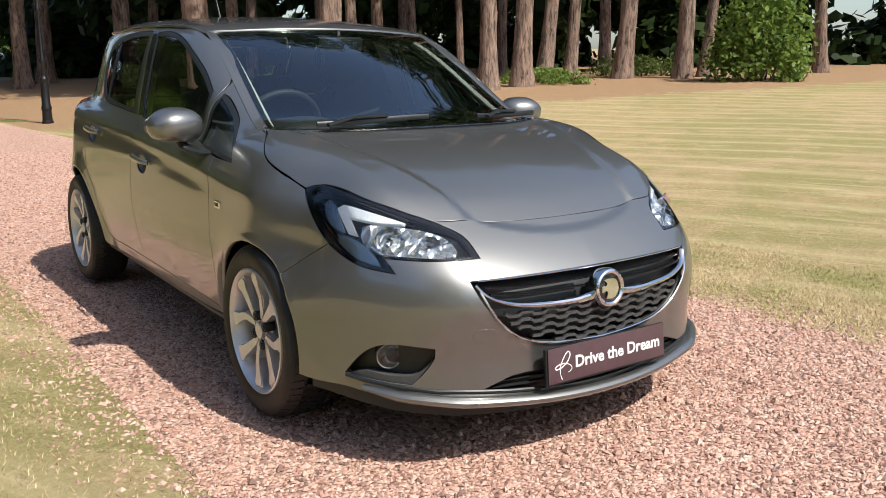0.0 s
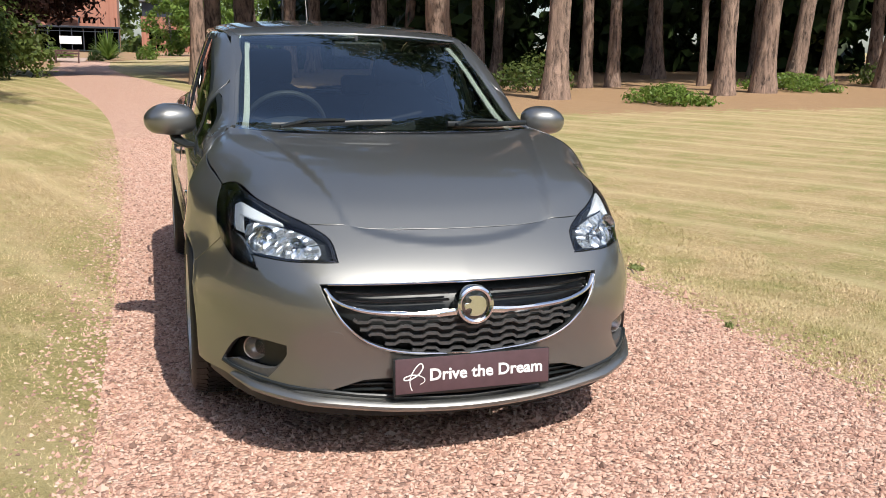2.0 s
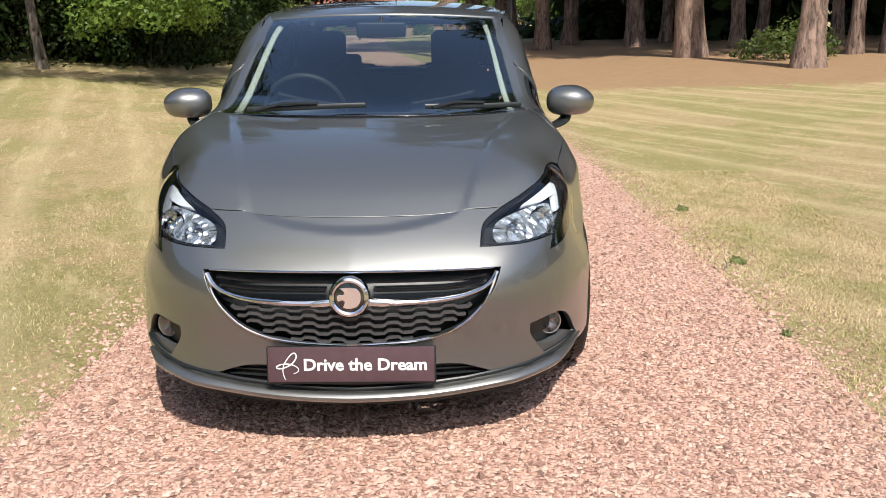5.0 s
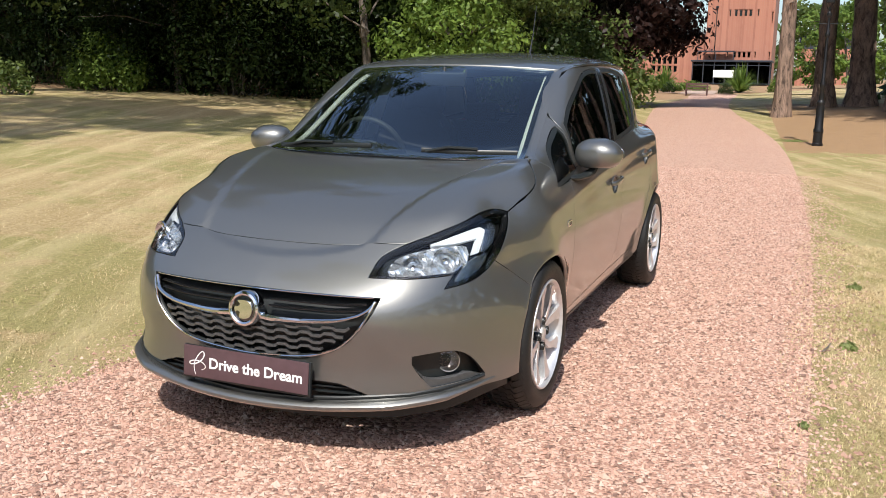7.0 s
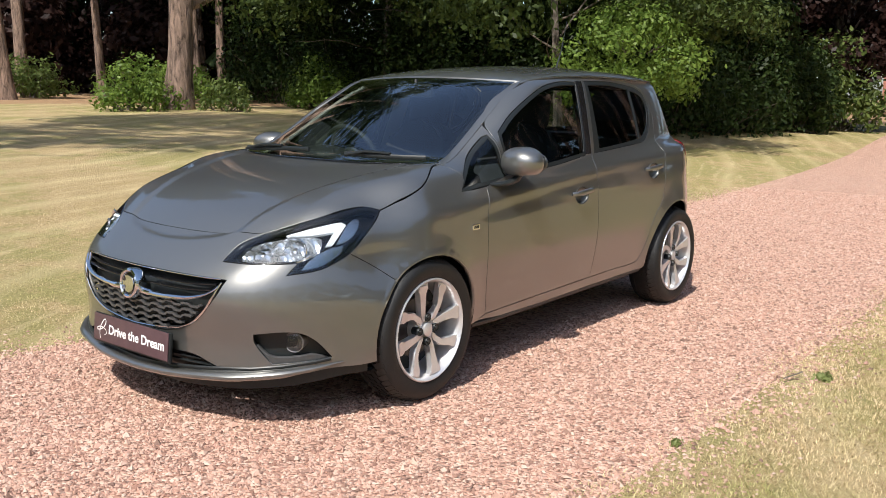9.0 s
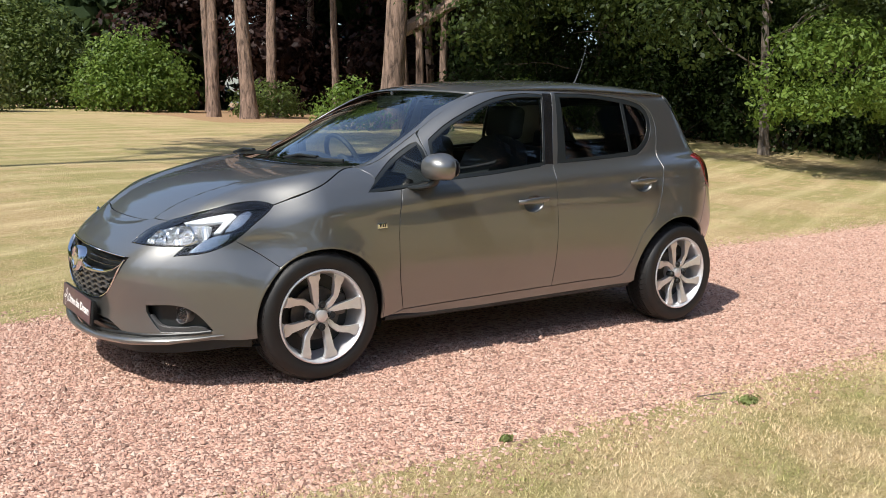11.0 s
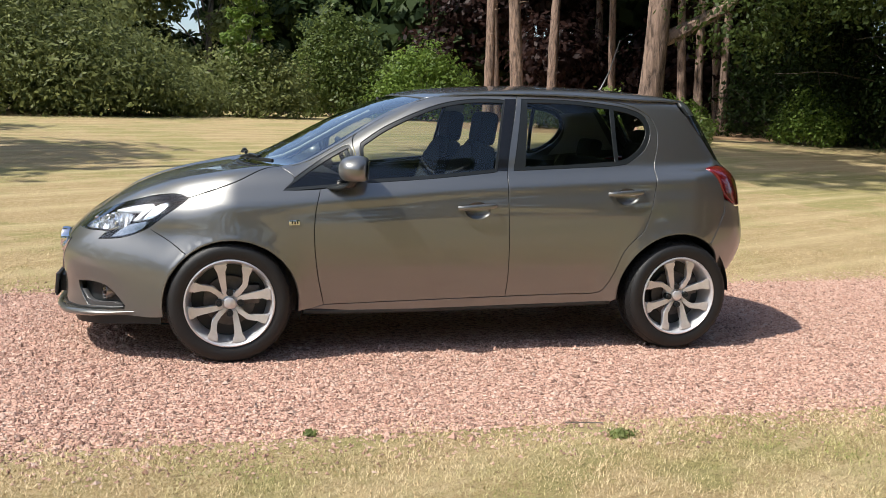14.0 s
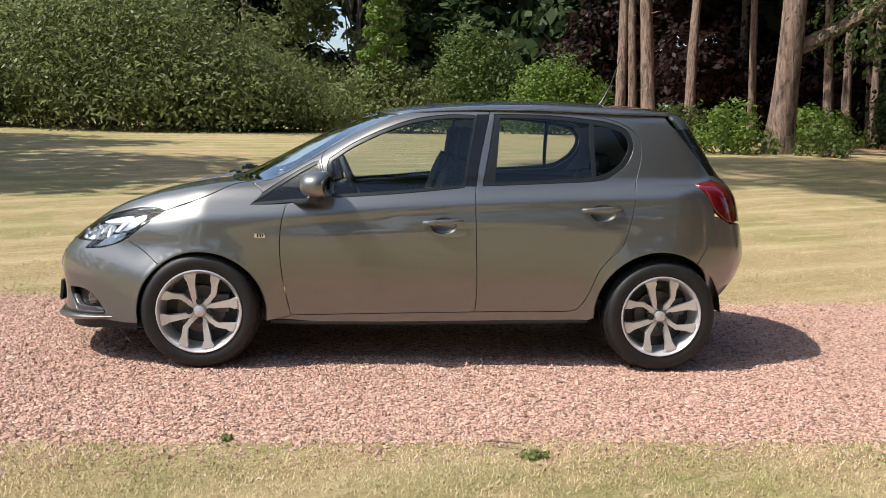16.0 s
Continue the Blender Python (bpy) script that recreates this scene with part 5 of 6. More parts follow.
def drive_mesh():
    xs = np.concatenate([np.arange(-62, -8, .6), np.arange(-8, 8, .15), np.arange(8, 40, 1.0)])
    rows, wob = [], np.random.RandomState(4)
    us = np.linspace(-1, 1, 33)
    e0, e1 = wob.normal(0, .035, len(xs)), wob.normal(0, .035, len(xs))
    for i, x in enumerate(xs):
        mid = DRIVE_MID(x)
        y = mid + us * HALF_DRIVE
        y[0] += e0[i]
        y[-1] += e1[i]
        rows.append(np.stack([np.full(33, x), y, drive_z(x, y)], 1))
    v = np.concatenate(rows)
    f = [(i * 33 + j, (i + 1) * 33 + j, (i + 1) * 33 + j + 1, i * 33 + j + 1) for i in range(len(xs) - 1) for j in range(32)]
    return mesh_of("drive", v, [q[::-1] for q in f], GRAVEL)


drive = tagged(link("drive", drive_mesh()), "pink crushed-stone gravel drive, slightly crowned", "driveway", kind="structure")


# ---- planting helpers ----
UP = Vector((.018, -.012, 1)).normalized()
UPRIGHT = Vector((0, 0, 1)).rotation_difference(UP).to_matrix().to_4x4()


def fast_mesh(name, verts, faces, material, smooth=False):
    me = bpy.data.meshes.new(name)
    verts, faces = np.asarray(verts, np.float32), np.asarray(faces, np.int32)
    k = faces.shape[1]
    me.vertices.add(len(verts))
    me.vertices.foreach_set("co", verts.ravel())
    me.loops.add(faces.size)
    me.loops.foreach_set("vertex_index", faces.ravel())
    me.polygons.add(len(faces))
    me.polygons.foreach_set("loop_start", np.arange(0, faces.size, k, dtype=np.int32))
    me.polygons.foreach_set("use_smooth", np.full(len(faces), smooth))
    me.materials.append(material)
    me.update(calc_edges=True)
    me.validate()
    return me


def unit(v):
    return v / np.maximum(np.linalg.norm(v, axis=-1, keepdims=True), 1e-9)


def leaves(blobs, count, size, rng, droop=.2, shell=.5, slim=.55, lump=.3):
    """Leaf blades scattered through rounded clumps. blobs: rows of x, y, z, rx, ry, rz."""
    b = np.asarray(blobs, float)
    vol = b[:, 3] * b[:, 4] * b[:, 5]
    pick = rng.choice(len(b), count, p=vol ** .75 / (vol ** .75).sum())
    d = unit(rng.normal(size=(count, 3)))
    ph = pick[:, None] * 1.7
    wob = 1 + lump * (np.sin(d[:, :1] * 5 + ph) * np.sin(d[:, 1:2] * 6 + ph * 2) + .6 * np.sin(d[:, 2:] * 9 + d[:, :1] * 7 + ph))
    r = (shell + (1 - shell) * rng.random((count, 1)) ** .6) * wob
    p = b[pick, :3] + d * r * b[pick, 3:]
    nor = unit(d * .9 + rng.normal(size=(count, 3)) * .45 + (0, 0, .4))
    t = unit(np.cross(nor, rng.normal(size=(count, 3))))
    t[:, 2] -= droop
    t = unit(t)
    s = np.cross(nor, t)
    L = size * rng.uniform(.6, 1.4, (count, 1))
    v = np.stack([p - t * L * .5, p + s * L * slim * .5, p + t * L * .5, p - s * L * slim * .5], 1).reshape(-1, 3)
    return v, np.arange(count * 4).reshape(-1, 4)


def trunk_shape(height, r0, r1, rng, sides=16, rings=36, bend=.25, rough=.10, flare=.5, top=None):
    """A tapering, uneven trunk from the origin upwards."""
    ph = rng.uniform(0, 6, 4)
    v = []
    for i in range(rings + 1):
        u = i / rings
        z = height * u ** 1.25
        r = (r0 + (r1 - r0) * u) * (1 + flare * math.exp(-z / (r0 * 1.6)))
        cx, cy = bend * (math.sin(u * 2.3 + ph[0]) - math.sin(ph[0])), bend * (math.sin(u * 2.9 + ph[1]) - math.sin(ph[1]))
        for k in range(sides):
            a = 2 * math.pi * k / sides
            w = 1 + rough * (math.sin(3 * a + ph[2] + z * .8) * .5 + math.sin(7 * a + ph[3] - z * 2.1) * .35 + rng.normal() * .35)
            v.append((cx + r * w * math.cos(a), cy + r * w * math.sin(a), z - .25 if i == 0 else z))
    f = [(i * sides + k, i * sides + (k + 1) % sides, (i + 1) * sides + (k + 1) % sides, (i + 1) * sides + k) for i in range(rings) for k in range(sides)]
    return v, f


def limb(bm, start, way, length, r, rng, droop=.0, parts=6):
    p, d = Vector(start), Vector(way).normalized()
    pts, ws = [p.copy()], [(r, r)]
    for i in range(parts):
        d = (d + Vector(rng.normal(0, .13, 3)) + Vector((0, 0, -droop))).normalized()
        p = p + d * (length / parts)
        q = r * (1 - (i + 1) / parts * .8)
        pts.append(p.copy())
        ws.append((q, q))
    sweep(bm, pts, ws, 8)
    return pts


def stand(x, y, spin=0.0, size=1.0):
    return Matrix.Translation((x, y, float(ground_z(x, y)))) @ UPRIGHT @ pose(0, 0, 0, 0, 0, spin) @ Matrix.Diagonal((size, size, size, 1))


def pine(seed, dia, height=22, low=12.0, label="tall pine with flaking pinkish-brown bark at the wood's edge", bark=BARK):
    rng = np.random.RandomState(seed)
    tree = thing("pine_tree", label, "tree", "pines at the wood's edge")
    v, f = trunk_shape(height, dia / 2, dia * .16, rng, bend=.4)
    link("trunk", mesh_of("trunk", v, f, bark), tree)
    blobs = []
    for i in range(16):
        z = low - 2 + (height - low) * (i / 16)
        a = i * 2.4 + rng.uniform(-.4, .4)
        L = (2.6 + rng.uniform(0, 1.6)) * (1 - .5 * i / 16)
        bm = bmesh.new()
        end = limb(bm, (0, 0, z), (math.cos(a), math.sin(a), .25), L, .06, rng)[-1]
        part("limb", bm, bark, tree)
        if i > 2:
            blobs.append((end.x * .8, end.y * .8, end.z, 1.7, 1.7, .9))
    for i in range(5):
        a = rng.uniform(0, 6.3)
        bm = bmesh.new()
        limb(bm, (0, 0, rng.uniform(2.5, low - 2)), (math.cos(a), math.sin(a), .1), rng.uniform(.4, 1.0), .03, rng)
        part("limb", bm, bark, tree)
    v, f = leaves(blobs, 2600, .62, rng, slim=.35)
    link("crown", fast_mesh("crown", v, f, NEEDLE), tree)
    return tree


# the pines beside the lawn and in the wood behind it
NORTH_PINES = [(-16.2, 8.7, 0.59), (-15.8, 13.4, 0.5), (-16.2, 14.9, 0.56), (-17.9, 17.2, 0.5), (-18.1, 18.5, 0.42), (-20.3, 11.6, 0.38), (-20.4, 12.6, 0.4), (-24.4, 16.6, 0.42), (-20.3, 15.7, 0.24), (-17.0, 19.8, 0.59), (-15.4, 20.9, 0.53), (-15.3, 21.8, 0.38), (-22.1, 7.6, 0.8), (-30.3, 7.7, 0.68), (-26, 10.2, 0.48), (-25.5, 13.3, 0.4), (-23.8, 20.2, 0.4), (-21.5, 23.5, 0.48), (-27.5, 18, 0.48), (-19.0, 25.0, 0.48), (-29, 12.0, 0.44), (-31, 4.2, 0.56), (-36, 6.0, 0.64), (-13.5, 25.5, 0.44), (-33, 9.5, 0.48)]
SOUTH_PINES = [(-8.0, -24.6, 0.37), (-8.5, -22.8, 0.48), (-11.7, -28.0, 0.44), (-14.5, -22.8, 0.34), (-14.9, -22.4, 0.32), (-15.6, -22.0, 0.32), (-12.8, -24.8, 0.3), (-10.4, -31, 0.4), (-17.5, -25.5, 0.36), (-15.0, -31.0, 0.4), (-13.5, -35, 0.36), (-19.5, -20.5, 0.4)]
base_pines = [pine(11 + i, .6) for i in range(4)]
rng = np.random.RandomState(5)
n_placed = 0
for x, y, dia in NORTH_PINES + SOUTH_PINES:
    src = base_pines[n_placed % 4]
    k = dia / .6
    m = Matrix.Translation((x, y, float(ground_z(x, y)))) @ UPRIGHT @ pose(0, 0, 0, rng.uniform(-2.2, 2.2), rng.uniform(-2.2, 2.2), rng.uniform(0, 360))
    if n_placed < 4:
        src.matrix_basis = m
        src.scale = (k, k, min(1.15, max(.85, k)))
    else:
        keep = src.scale.copy()
        src.scale = (k, k, min(1.15, max(.85, k)))
        copy_thing(src, m)
        src.scale = keep
    n_placed += 1

# trees at the far bend of the drive
for x, y, dia, lean in ((-27.5, .55, .52, 1), (-38.5, 1.9, .85, 9), (-39.0, 3.4, 1.1, 3)):
    src = base_pines[1]
    keep = src.scale.copy()
    src.scale = (dia / .6, dia / .6, 1)
    t = copy_thing(src, Matrix.Translation((x, y, float(ground_z(x, y)))) @ UPRIGHT @ pose(0, 0, 0, 0, 0, 40 + 70 * lean))
    tagged(t, "stout old trunk beside the bend of the drive", "tree")
    src.scale = keep


def broadleaf(name, label, x, y, height, spread, low, leaf, count, size, seed, dia=.5, lop=(0, 0)):
    rng = np.random.RandomState(seed)
    tree = thing(name, label, "tree", m=stand(x, y))
    v, f = trunk_shape(height * .8, dia / 2, dia * .15, rng, bend=.35, rough=.07)
    link("trunk", mesh_of("trunk", v, f, BARK_GREY), tree)
    blobs = []
    for i in range(22):
        z = low + (height - low) * (i + .5) / 22 * .95
        a = i * 2.399 + rng.uniform(-.3, .3)
        mid = (z - low) / (height - low)
        R = spread * (.55 + .6 * math.sin(math.pi * min(1, mid * .85 + .18))) * rng.uniform(.7, 1.0)
        c = (math.cos(a) * R * .72 + lop[0], math.sin(a) * R * .72 + lop[1], z)
        if i % 2 == 0:
            bm = bmesh.new()
            limb(bm, (0, 0, max(1.0, z * .55)), (c[0], c[1], z * .5), math.hypot(R * .8, z * .45), .06 * dia / .5, rng, .02)
            part("limb", bm, BARK_GREY, tree)
        s = spread * .30 * rng.uniform(.75, 1.25)
        blobs.append((*c, s * 1.2, s * 1.2, s * .75))
    v, f = leaves(blobs, count, size, rng)
    link("crown", fast_mesh("crown", v, f, leaf), tree)
    return tree


def shrub(name, label, x, y, rx, ry, h, leaf, count, size, seed, lumps=16, droop=.2, group="", base=0.0, slim=.55):
    """A bush that is leafy to the ground: branching stems inside, uneven clumps of leaves outside."""
    rng = np.random.RandomState(seed)
    bush = thing(name, label, "bush", group, m=stand(x, y))
    bm = bmesh.new()
    blobs = []
    for i in range(lumps):
        a, q = i * 2.399, math.sqrt((i + .5) / lumps)
        z = h * (1 - q ** 2.2) * .72 + h * .14 * rng.uniform(.5, 1.4)
        c = (math.cos(a) * q * rx * .82, math.sin(a) * q * ry * .82, z + base)
        s = rng.uniform(.75, 1.25)
        blobs.append((*c, rx * .36 * s, ry * .36 * s, h * .24 * s))
        if q < .95:
            blobs.append((c[0], c[1], z * .45 + base * .7, rx * .30, ry * .30, h * .22))
        limb(bm, (c[0] * .25, c[1] * .25, base - .1 if base < .5 else base + h * .3), (c[0], c[1], max(z, .3)), math.hypot(math.hypot(c[0], c[1]), z) * (.9 if base < .5 else .5), .03 if base < .5 else .015, rng)
    tagged(part("stem", bm, BARK_GREY, bush), kind="stuff")
    v, f = leaves(blobs, count, size, rng, droop, slim=slim)
    link("foliage", fast_mesh("foliage", v, f, leaf), bush)
    return bush


# the forked old pine on the lawn's far side, with its ivy-free bole and side limb
def forked_pine():
    rng = np.random.RandomState(31)
    tree = thing("forked_pine", "big old forked pine with reddish bark, shrubs at its foot", "tree", m=stand(-10.0, -16.7))
    v, f = trunk_shape(19, .33, .12, rng, 20, 40, .4, .09, .4)
    link("trunk", mesh_of("trunk", v, f, BARK), tree)
    for start, way, length, r in (((-.12, .05, 2.55), (-.95, .3, .35), 5.2, .23), ((.1, .0, 4.4), (.8, .5, .7), 5.0, .22), ((0, 0, 6.0), (-.2, .9, .5), 5.0, .18)):
        bm = bmesh.new()
        limb(bm, start, way, length, r, rng, -.13, 8)
        part("limb", bm, BARK, tree)
    blobs = []
    for i in range(30):
        a = i * 2.4
        R = rng.uniform(1.5, 6.5)
        blobs.append((math.cos(a) * R - 2.0, math.sin(a) * R - .5, rng.uniform(9.5, 18), 1.7, 1.7, .8))
    v, f = leaves(blobs, 8500, .5, rng, slim=.4)
    link("crown", fast_mesh("crown", v, f, NEEDLE), tree)


forked_pine()
shrub("bramble_bush", "low bright green shrub at the forked pine's foot", -8.6, -16.6, 1.1, 1.0, 1.35, LEAF_BRIGHT, 2600, .11, 41, 10)
shrub("bramble_bush", "small green shrub at the forked pine's foot", -10.7, -15.6, .8, .7, .8, LEAF_MID, 1300, .10, 42, 8)
shrub("bramble_bush", "low green shrub among the pine trunks", -13.4, -21.4, 1.4, 1.2, 1.3, LEAF_BRIGHT, 2600, .13, 43, 10)
shrub("bramble_bush", "low green shrub among the pine trunks", -10.0, -24.5, 1.5, 1.2, 1.3, LEAF_MID, 2400, .13, 44, 10)

shrub("bramble_bush", "sunlit green shrub before the dark laurels", -15.2, -16.6, 1.4, 1.2, 1.5, LEAF_BRIGHT, 6000, .10, 45, 14)

# rhododendron bank, sapling bush, bright bush beyond the lawn
shrub("rhododendron", "broad dense rhododendron bank beyond the lawn", 8.9, -24.0, 6.2, 3.8, 4.5, LEAF_RHODO, 62000, .17, 51, 44, slim=.42)
shrub("rhododendron", "dense rhododendron joined to the bank", 4.4, -25.8, 3.4, 2.8, 2.7, LEAF_RHODO, 26000, .16, 52, 26, slim=.42)
shrub("rhododendron", "dense rhododendron joined to the bank", 15.5, -22.0, 4.5, 3.6, 4.4, LEAF_RHODO, 24000, .18, 50, 28, slim=.42)
shrub("laurel_bush", "rounded green bush with a young tree growing out of it", -.2, -28.2, 2.5, 2.0, 2.5, LEAF_RHODO, 12000, .14, 53, 24)
broadleaf("sapling", "slim bright green young tree", -.1, -28.0, 5.4, .95, 1.2, LEAF_BRIGHT, 3600, .17, 54, .12)
shrub("laurel_bush", "bright green rounded bush before the pines", -7.0, -30.0, 2.3, 2.0, 2.9, LEAF_BRIGHT, 13000, .15, 55, 26)
shrub("laurel_bush", "dull green bush beyond the lawn", -4.4, -34.5, 2.5, 2.2, 4.6, LEAF_MID, 12000, .18, 56, 20)
for i, (x, y, h, sp) in enumerate(((1.5, -46, 13, 3.6), (-6, -48, 14, 3.8), (7, -44, 14, 4.2), (13.5, -40, 13, 4.2), (20, -36, 13, 4.4), (-13, -46, 14, 4.0), (26, -30, 13, 4.4))):
    broadleaf("spruce", "dark spreading conifer behind the bushes", x, y, h, sp, .8, (LEAF_RHODO, LEAF_MID)[i % 2], 13000, .30, 60 + i, .5)

# dark laurels and hanging branches along the drive
MASS = [(-17.0, -20.6, 2.3, 4.2), (-16.6, -17.2, 2.1, 4.6), (-17.2, -13.6, 2.4, 4.8), (-18.6, -10.2, 2.4, 4.6), (-19.3, -7.4, 2.0, 4.0), (-22.6, -7.2, 2.2, 4.4), (-26, -8.0, 2.4, 4.6), (-21.5, -11, 2.6, 6.0), (-18.8, -18.5, 2.8, 6.2), (-24.5, -14.5, 3.0, 6.5)]
for i, (x, y, r, h) in enumerate(MASS):
    shrub("laurel", "tall dark laurel in the shade of overhanging trees", x, y, r, r, h, LEAF_DARK, 11000, .15, 70 + i, 18, group="laurels along the drive")
# the shaded crowns take the darkened leaf, the sunlit bough the bright one
broadleaf("maple", "spreading maple with hanging branches, its green darkened for shade", -15.5, -8.6, 11, 5.0, 2.6, LEAF_SHADE, 32000, .155, 81, .24, (1.4, .8))
broadleaf("maple", "spreading maple with hanging branches, its green darkened for shade", -16.8, -15.5, 12, 5.2, 3.0, LEAF_SHADE, 32000, .16, 82, .24, (1.6, .5))
shrub("maple_branch", "bright green leafy bough hanging by the drive", -12.8, -5.2, 1.7, 1.5, 1.5, LEAF_BRIGHT, 7000, .105, 83, 12, .35, base=1.5)
shrub("maple_branch", "leafy bough high over the drive, its green darkened for shade", -14.6, -4.4, 2.4, 1.8, 1.6, LEAF_SHADE, 8000, .11, 92, 14, .35, base=3.6)
shrub("laurel", "dark laurel below the copper beech", -27.6, -6.6, 2.0, 1.6, 3.0, LEAF_DARK, 5200, .18, 93, 16, group="laurels along the drive")
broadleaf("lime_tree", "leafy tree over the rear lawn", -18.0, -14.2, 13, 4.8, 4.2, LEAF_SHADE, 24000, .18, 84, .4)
broadleaf("copper_beech", "copper beech with dark red leaves near the house", -35.0, -6.9, 12, 4.2, 2.6, LEAF_COPPER, 34000, .25, 85, .5, (.6, .8))
shrub("holly_bush", "dark holly at the drive's turn", -31.5, -6.3, 2.3, 2.0, 3.6, LEAF_MID, 5000, .2, 86, 16)
shrub("cherry_bush", "round bright green bush before the wood", -12.4, 20.7, 1.7, 1.6, 3.0, LEAF_BRIGHT, 5000, .17, 87, 16)
shrub("ivy_clump", "green ground cover at a trunk's foot", -19.5, 9.5, 1.2, 1.4, 1.0, LEAF_MID, 1800, .12, 88, 9)
shrub("ivy_clump", "green ground cover at the wood's edge", -14.0, 10.6, 1.5, .9, .45, LEAF_BRIGHT, 1800, .10, 89, 10)
shrub("ivy_clump", "green ground cover at the wood's edge", -17.0, 16.4, 1.8, 1.2, .5, LEAF_BRIGHT, 1900, .11, 90, 10)
shrub("ivy_clump", "green ground cover at the wood's edge", -18.0, 21.5, 1.8, 1.6, .7, LEAF_MID, 1900, .12, 91, 10)

# trees behind the photographer that shade the lawn and show in the paint
for i, (x, y) in enumerate(((13.5, -7.0), (16.5, -12.5))):
    broadleaf("lime_tree", "tall lime tree beside the lawn", x, y, 14, 3.6, 4.0, LEAF_MID, 5000, .4, 95 + i, .5)


# a tall tree beside the lawn, whose high crown throws dappled shade far across it
broadleaf("lime_tree", "very tall lime tree with a high crown beside the lawn", 7.4, -6.9, 27, 3.8, 17.5, LEAF_MID, 5200, .42, 195, .26)
# limes in the dark laurel green: shade by the drive put into colour
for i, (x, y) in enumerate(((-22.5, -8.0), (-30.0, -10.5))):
    broadleaf("lime_tree", "tall lime tree behind the laurels by the drive, leaves darkened for shade", x, y, 15, 3.4, 2.6, LEAF_DARK, 16000, .3, 201 + i, .5)
broadleaf("copper_beech", "copper beech with dark red leaves near the house", -42.0, -10.5, 15, 4.6, 4.5, LEAF_COPPER, 26000, .3, 187, .5)


# woods all round, too dense to count
def woodland(name, label, path, depth, h0, h1, count, size, leaf, seed):
    rng = np.random.RandomState(seed)
    pts = np.array(path, float)
    seg = np.linalg.norm(np.diff(pts, axis=0), axis=1)
    acc = np.concatenate([[0], np.cumsum(seg)])
    blobs = []
    n = int(acc[-1] / 2.4)
    for k in range(n):
        s = (k + rng.random()) / n * acc[-1]
        i = min(np.searchsorted(acc, s) - 1, len(seg) - 1)
        i = max(i, 0)
        p = pts[i] + (pts[i + 1] - pts[i]) * ((s - acc[i]) / seg[i])
        for z in np.arange(h0, h1, 2.6):
            q = p + rng.uniform(-depth, depth, 2)
            g = float(ground_z(*q))
            blobs.append((q[0], q[1], g + z + rng.uniform(-.6, .6), *(rng.uniform(1.7, 2.8, 2)), rng.uniform(1.3, 2.1)))
    v, f = leaves(blobs, count, size, rng, shell=.25)
    return tagged(link(name, fast_mesh(name, v, f, leaf)), label, "woodland", kind="stuff")


# wood_north and wood_west: inner shade put into the dark leaf colour
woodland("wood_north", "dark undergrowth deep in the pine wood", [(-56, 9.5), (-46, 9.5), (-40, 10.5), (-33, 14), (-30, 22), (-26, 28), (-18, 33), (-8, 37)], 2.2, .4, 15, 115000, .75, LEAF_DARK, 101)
woodland("wood_south", "dark undergrowth deep in the wood beyond the lawn", [(-26, -16), (-23, -24), (-19, -33), (-12, -40), (-3, -52), (10, -50), (24, -42)], 2.4, .4, 15, 90000, .85, LEAF_SPRUCE, 102)
woodland("wood_copper", "dark copper-leaved trees behind the pines", [(-21, -25), (-15, -30.5), (-10, -36)], 1.6, .3, 13, 52000, .32, LEAF_COPPER, 106)
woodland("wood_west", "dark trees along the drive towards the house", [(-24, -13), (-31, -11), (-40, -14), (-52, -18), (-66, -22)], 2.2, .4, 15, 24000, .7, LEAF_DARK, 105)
woodland("wood_far", "far green trees beside the house", [(-150, 60), (-146, 30), (-150, 12), (-156, -8)], 4, 1, 12, 12000, 1.2, LEAF_MID, 103)
woodland("wood_behind", "tall trees standing round the grounds", [(-8, 38), (12, 42), (34, 40), (50, 26), (56, 4), (52, -18), (38, -34), (24, -42)], 3, 1, 15, 24000, 1.1, LEAF_MID, 104)


# ---- the sandstone house and its forecourt ----
def sandstone():
    n = Nodes("red_sandstone")
    at = n.place()
    br = n.add("TexBrick", Scale=1.0, Vector=at, Mortar_Size=.012, Brick_Width=.62, Row_Height=.30)
    br.inputs["Color1"].default_value, br.inputs["Color2"].default_value, br.inputs["Mortar"].default_value = (.40, .175, .12, 1), (.26, .10, .07, 1), (.34, .20, .15, 1)
    stain = n.noise(.7, 5, .6)
    col = n.mix(n.math("MULTIPLY", stain, .7), br.outputs[0], (.42, .20, .13))
    n.set(Base_Color=n.mix(n.math("MULTIPLY", n.noise(7, 4), .3), col, (.20, .08, .055)), Roughness=.92)
    n.bump(n.math("ADD", br.outputs["Fac"], n.noise(9, 4)), .4, .03)
    return n.m


SANDSTONE = sandstone()
STEEL = plain("dark_grey_frame", (.035, .042, .055), .4, .3)
PALE = plain("white_banner", (.8, .8, .78), .6)
PANE = glass_material("window_pane", (.10, .12, .13), 1.45, 1.0)
SLATE = plain("lead_roof", (.12, .12, .125), .7)
PATH_STONE = plain("pale_path", (.42, .30, .24), .9, 0, .2, 8, .3)
IRON = plain("black_painted_iron", (.012, .012, .013), .35, .2)
LAMP_GLASS = glass_material("lantern_glass", (.8, .84, .84))
HX = -130.0
YARD = 1.15


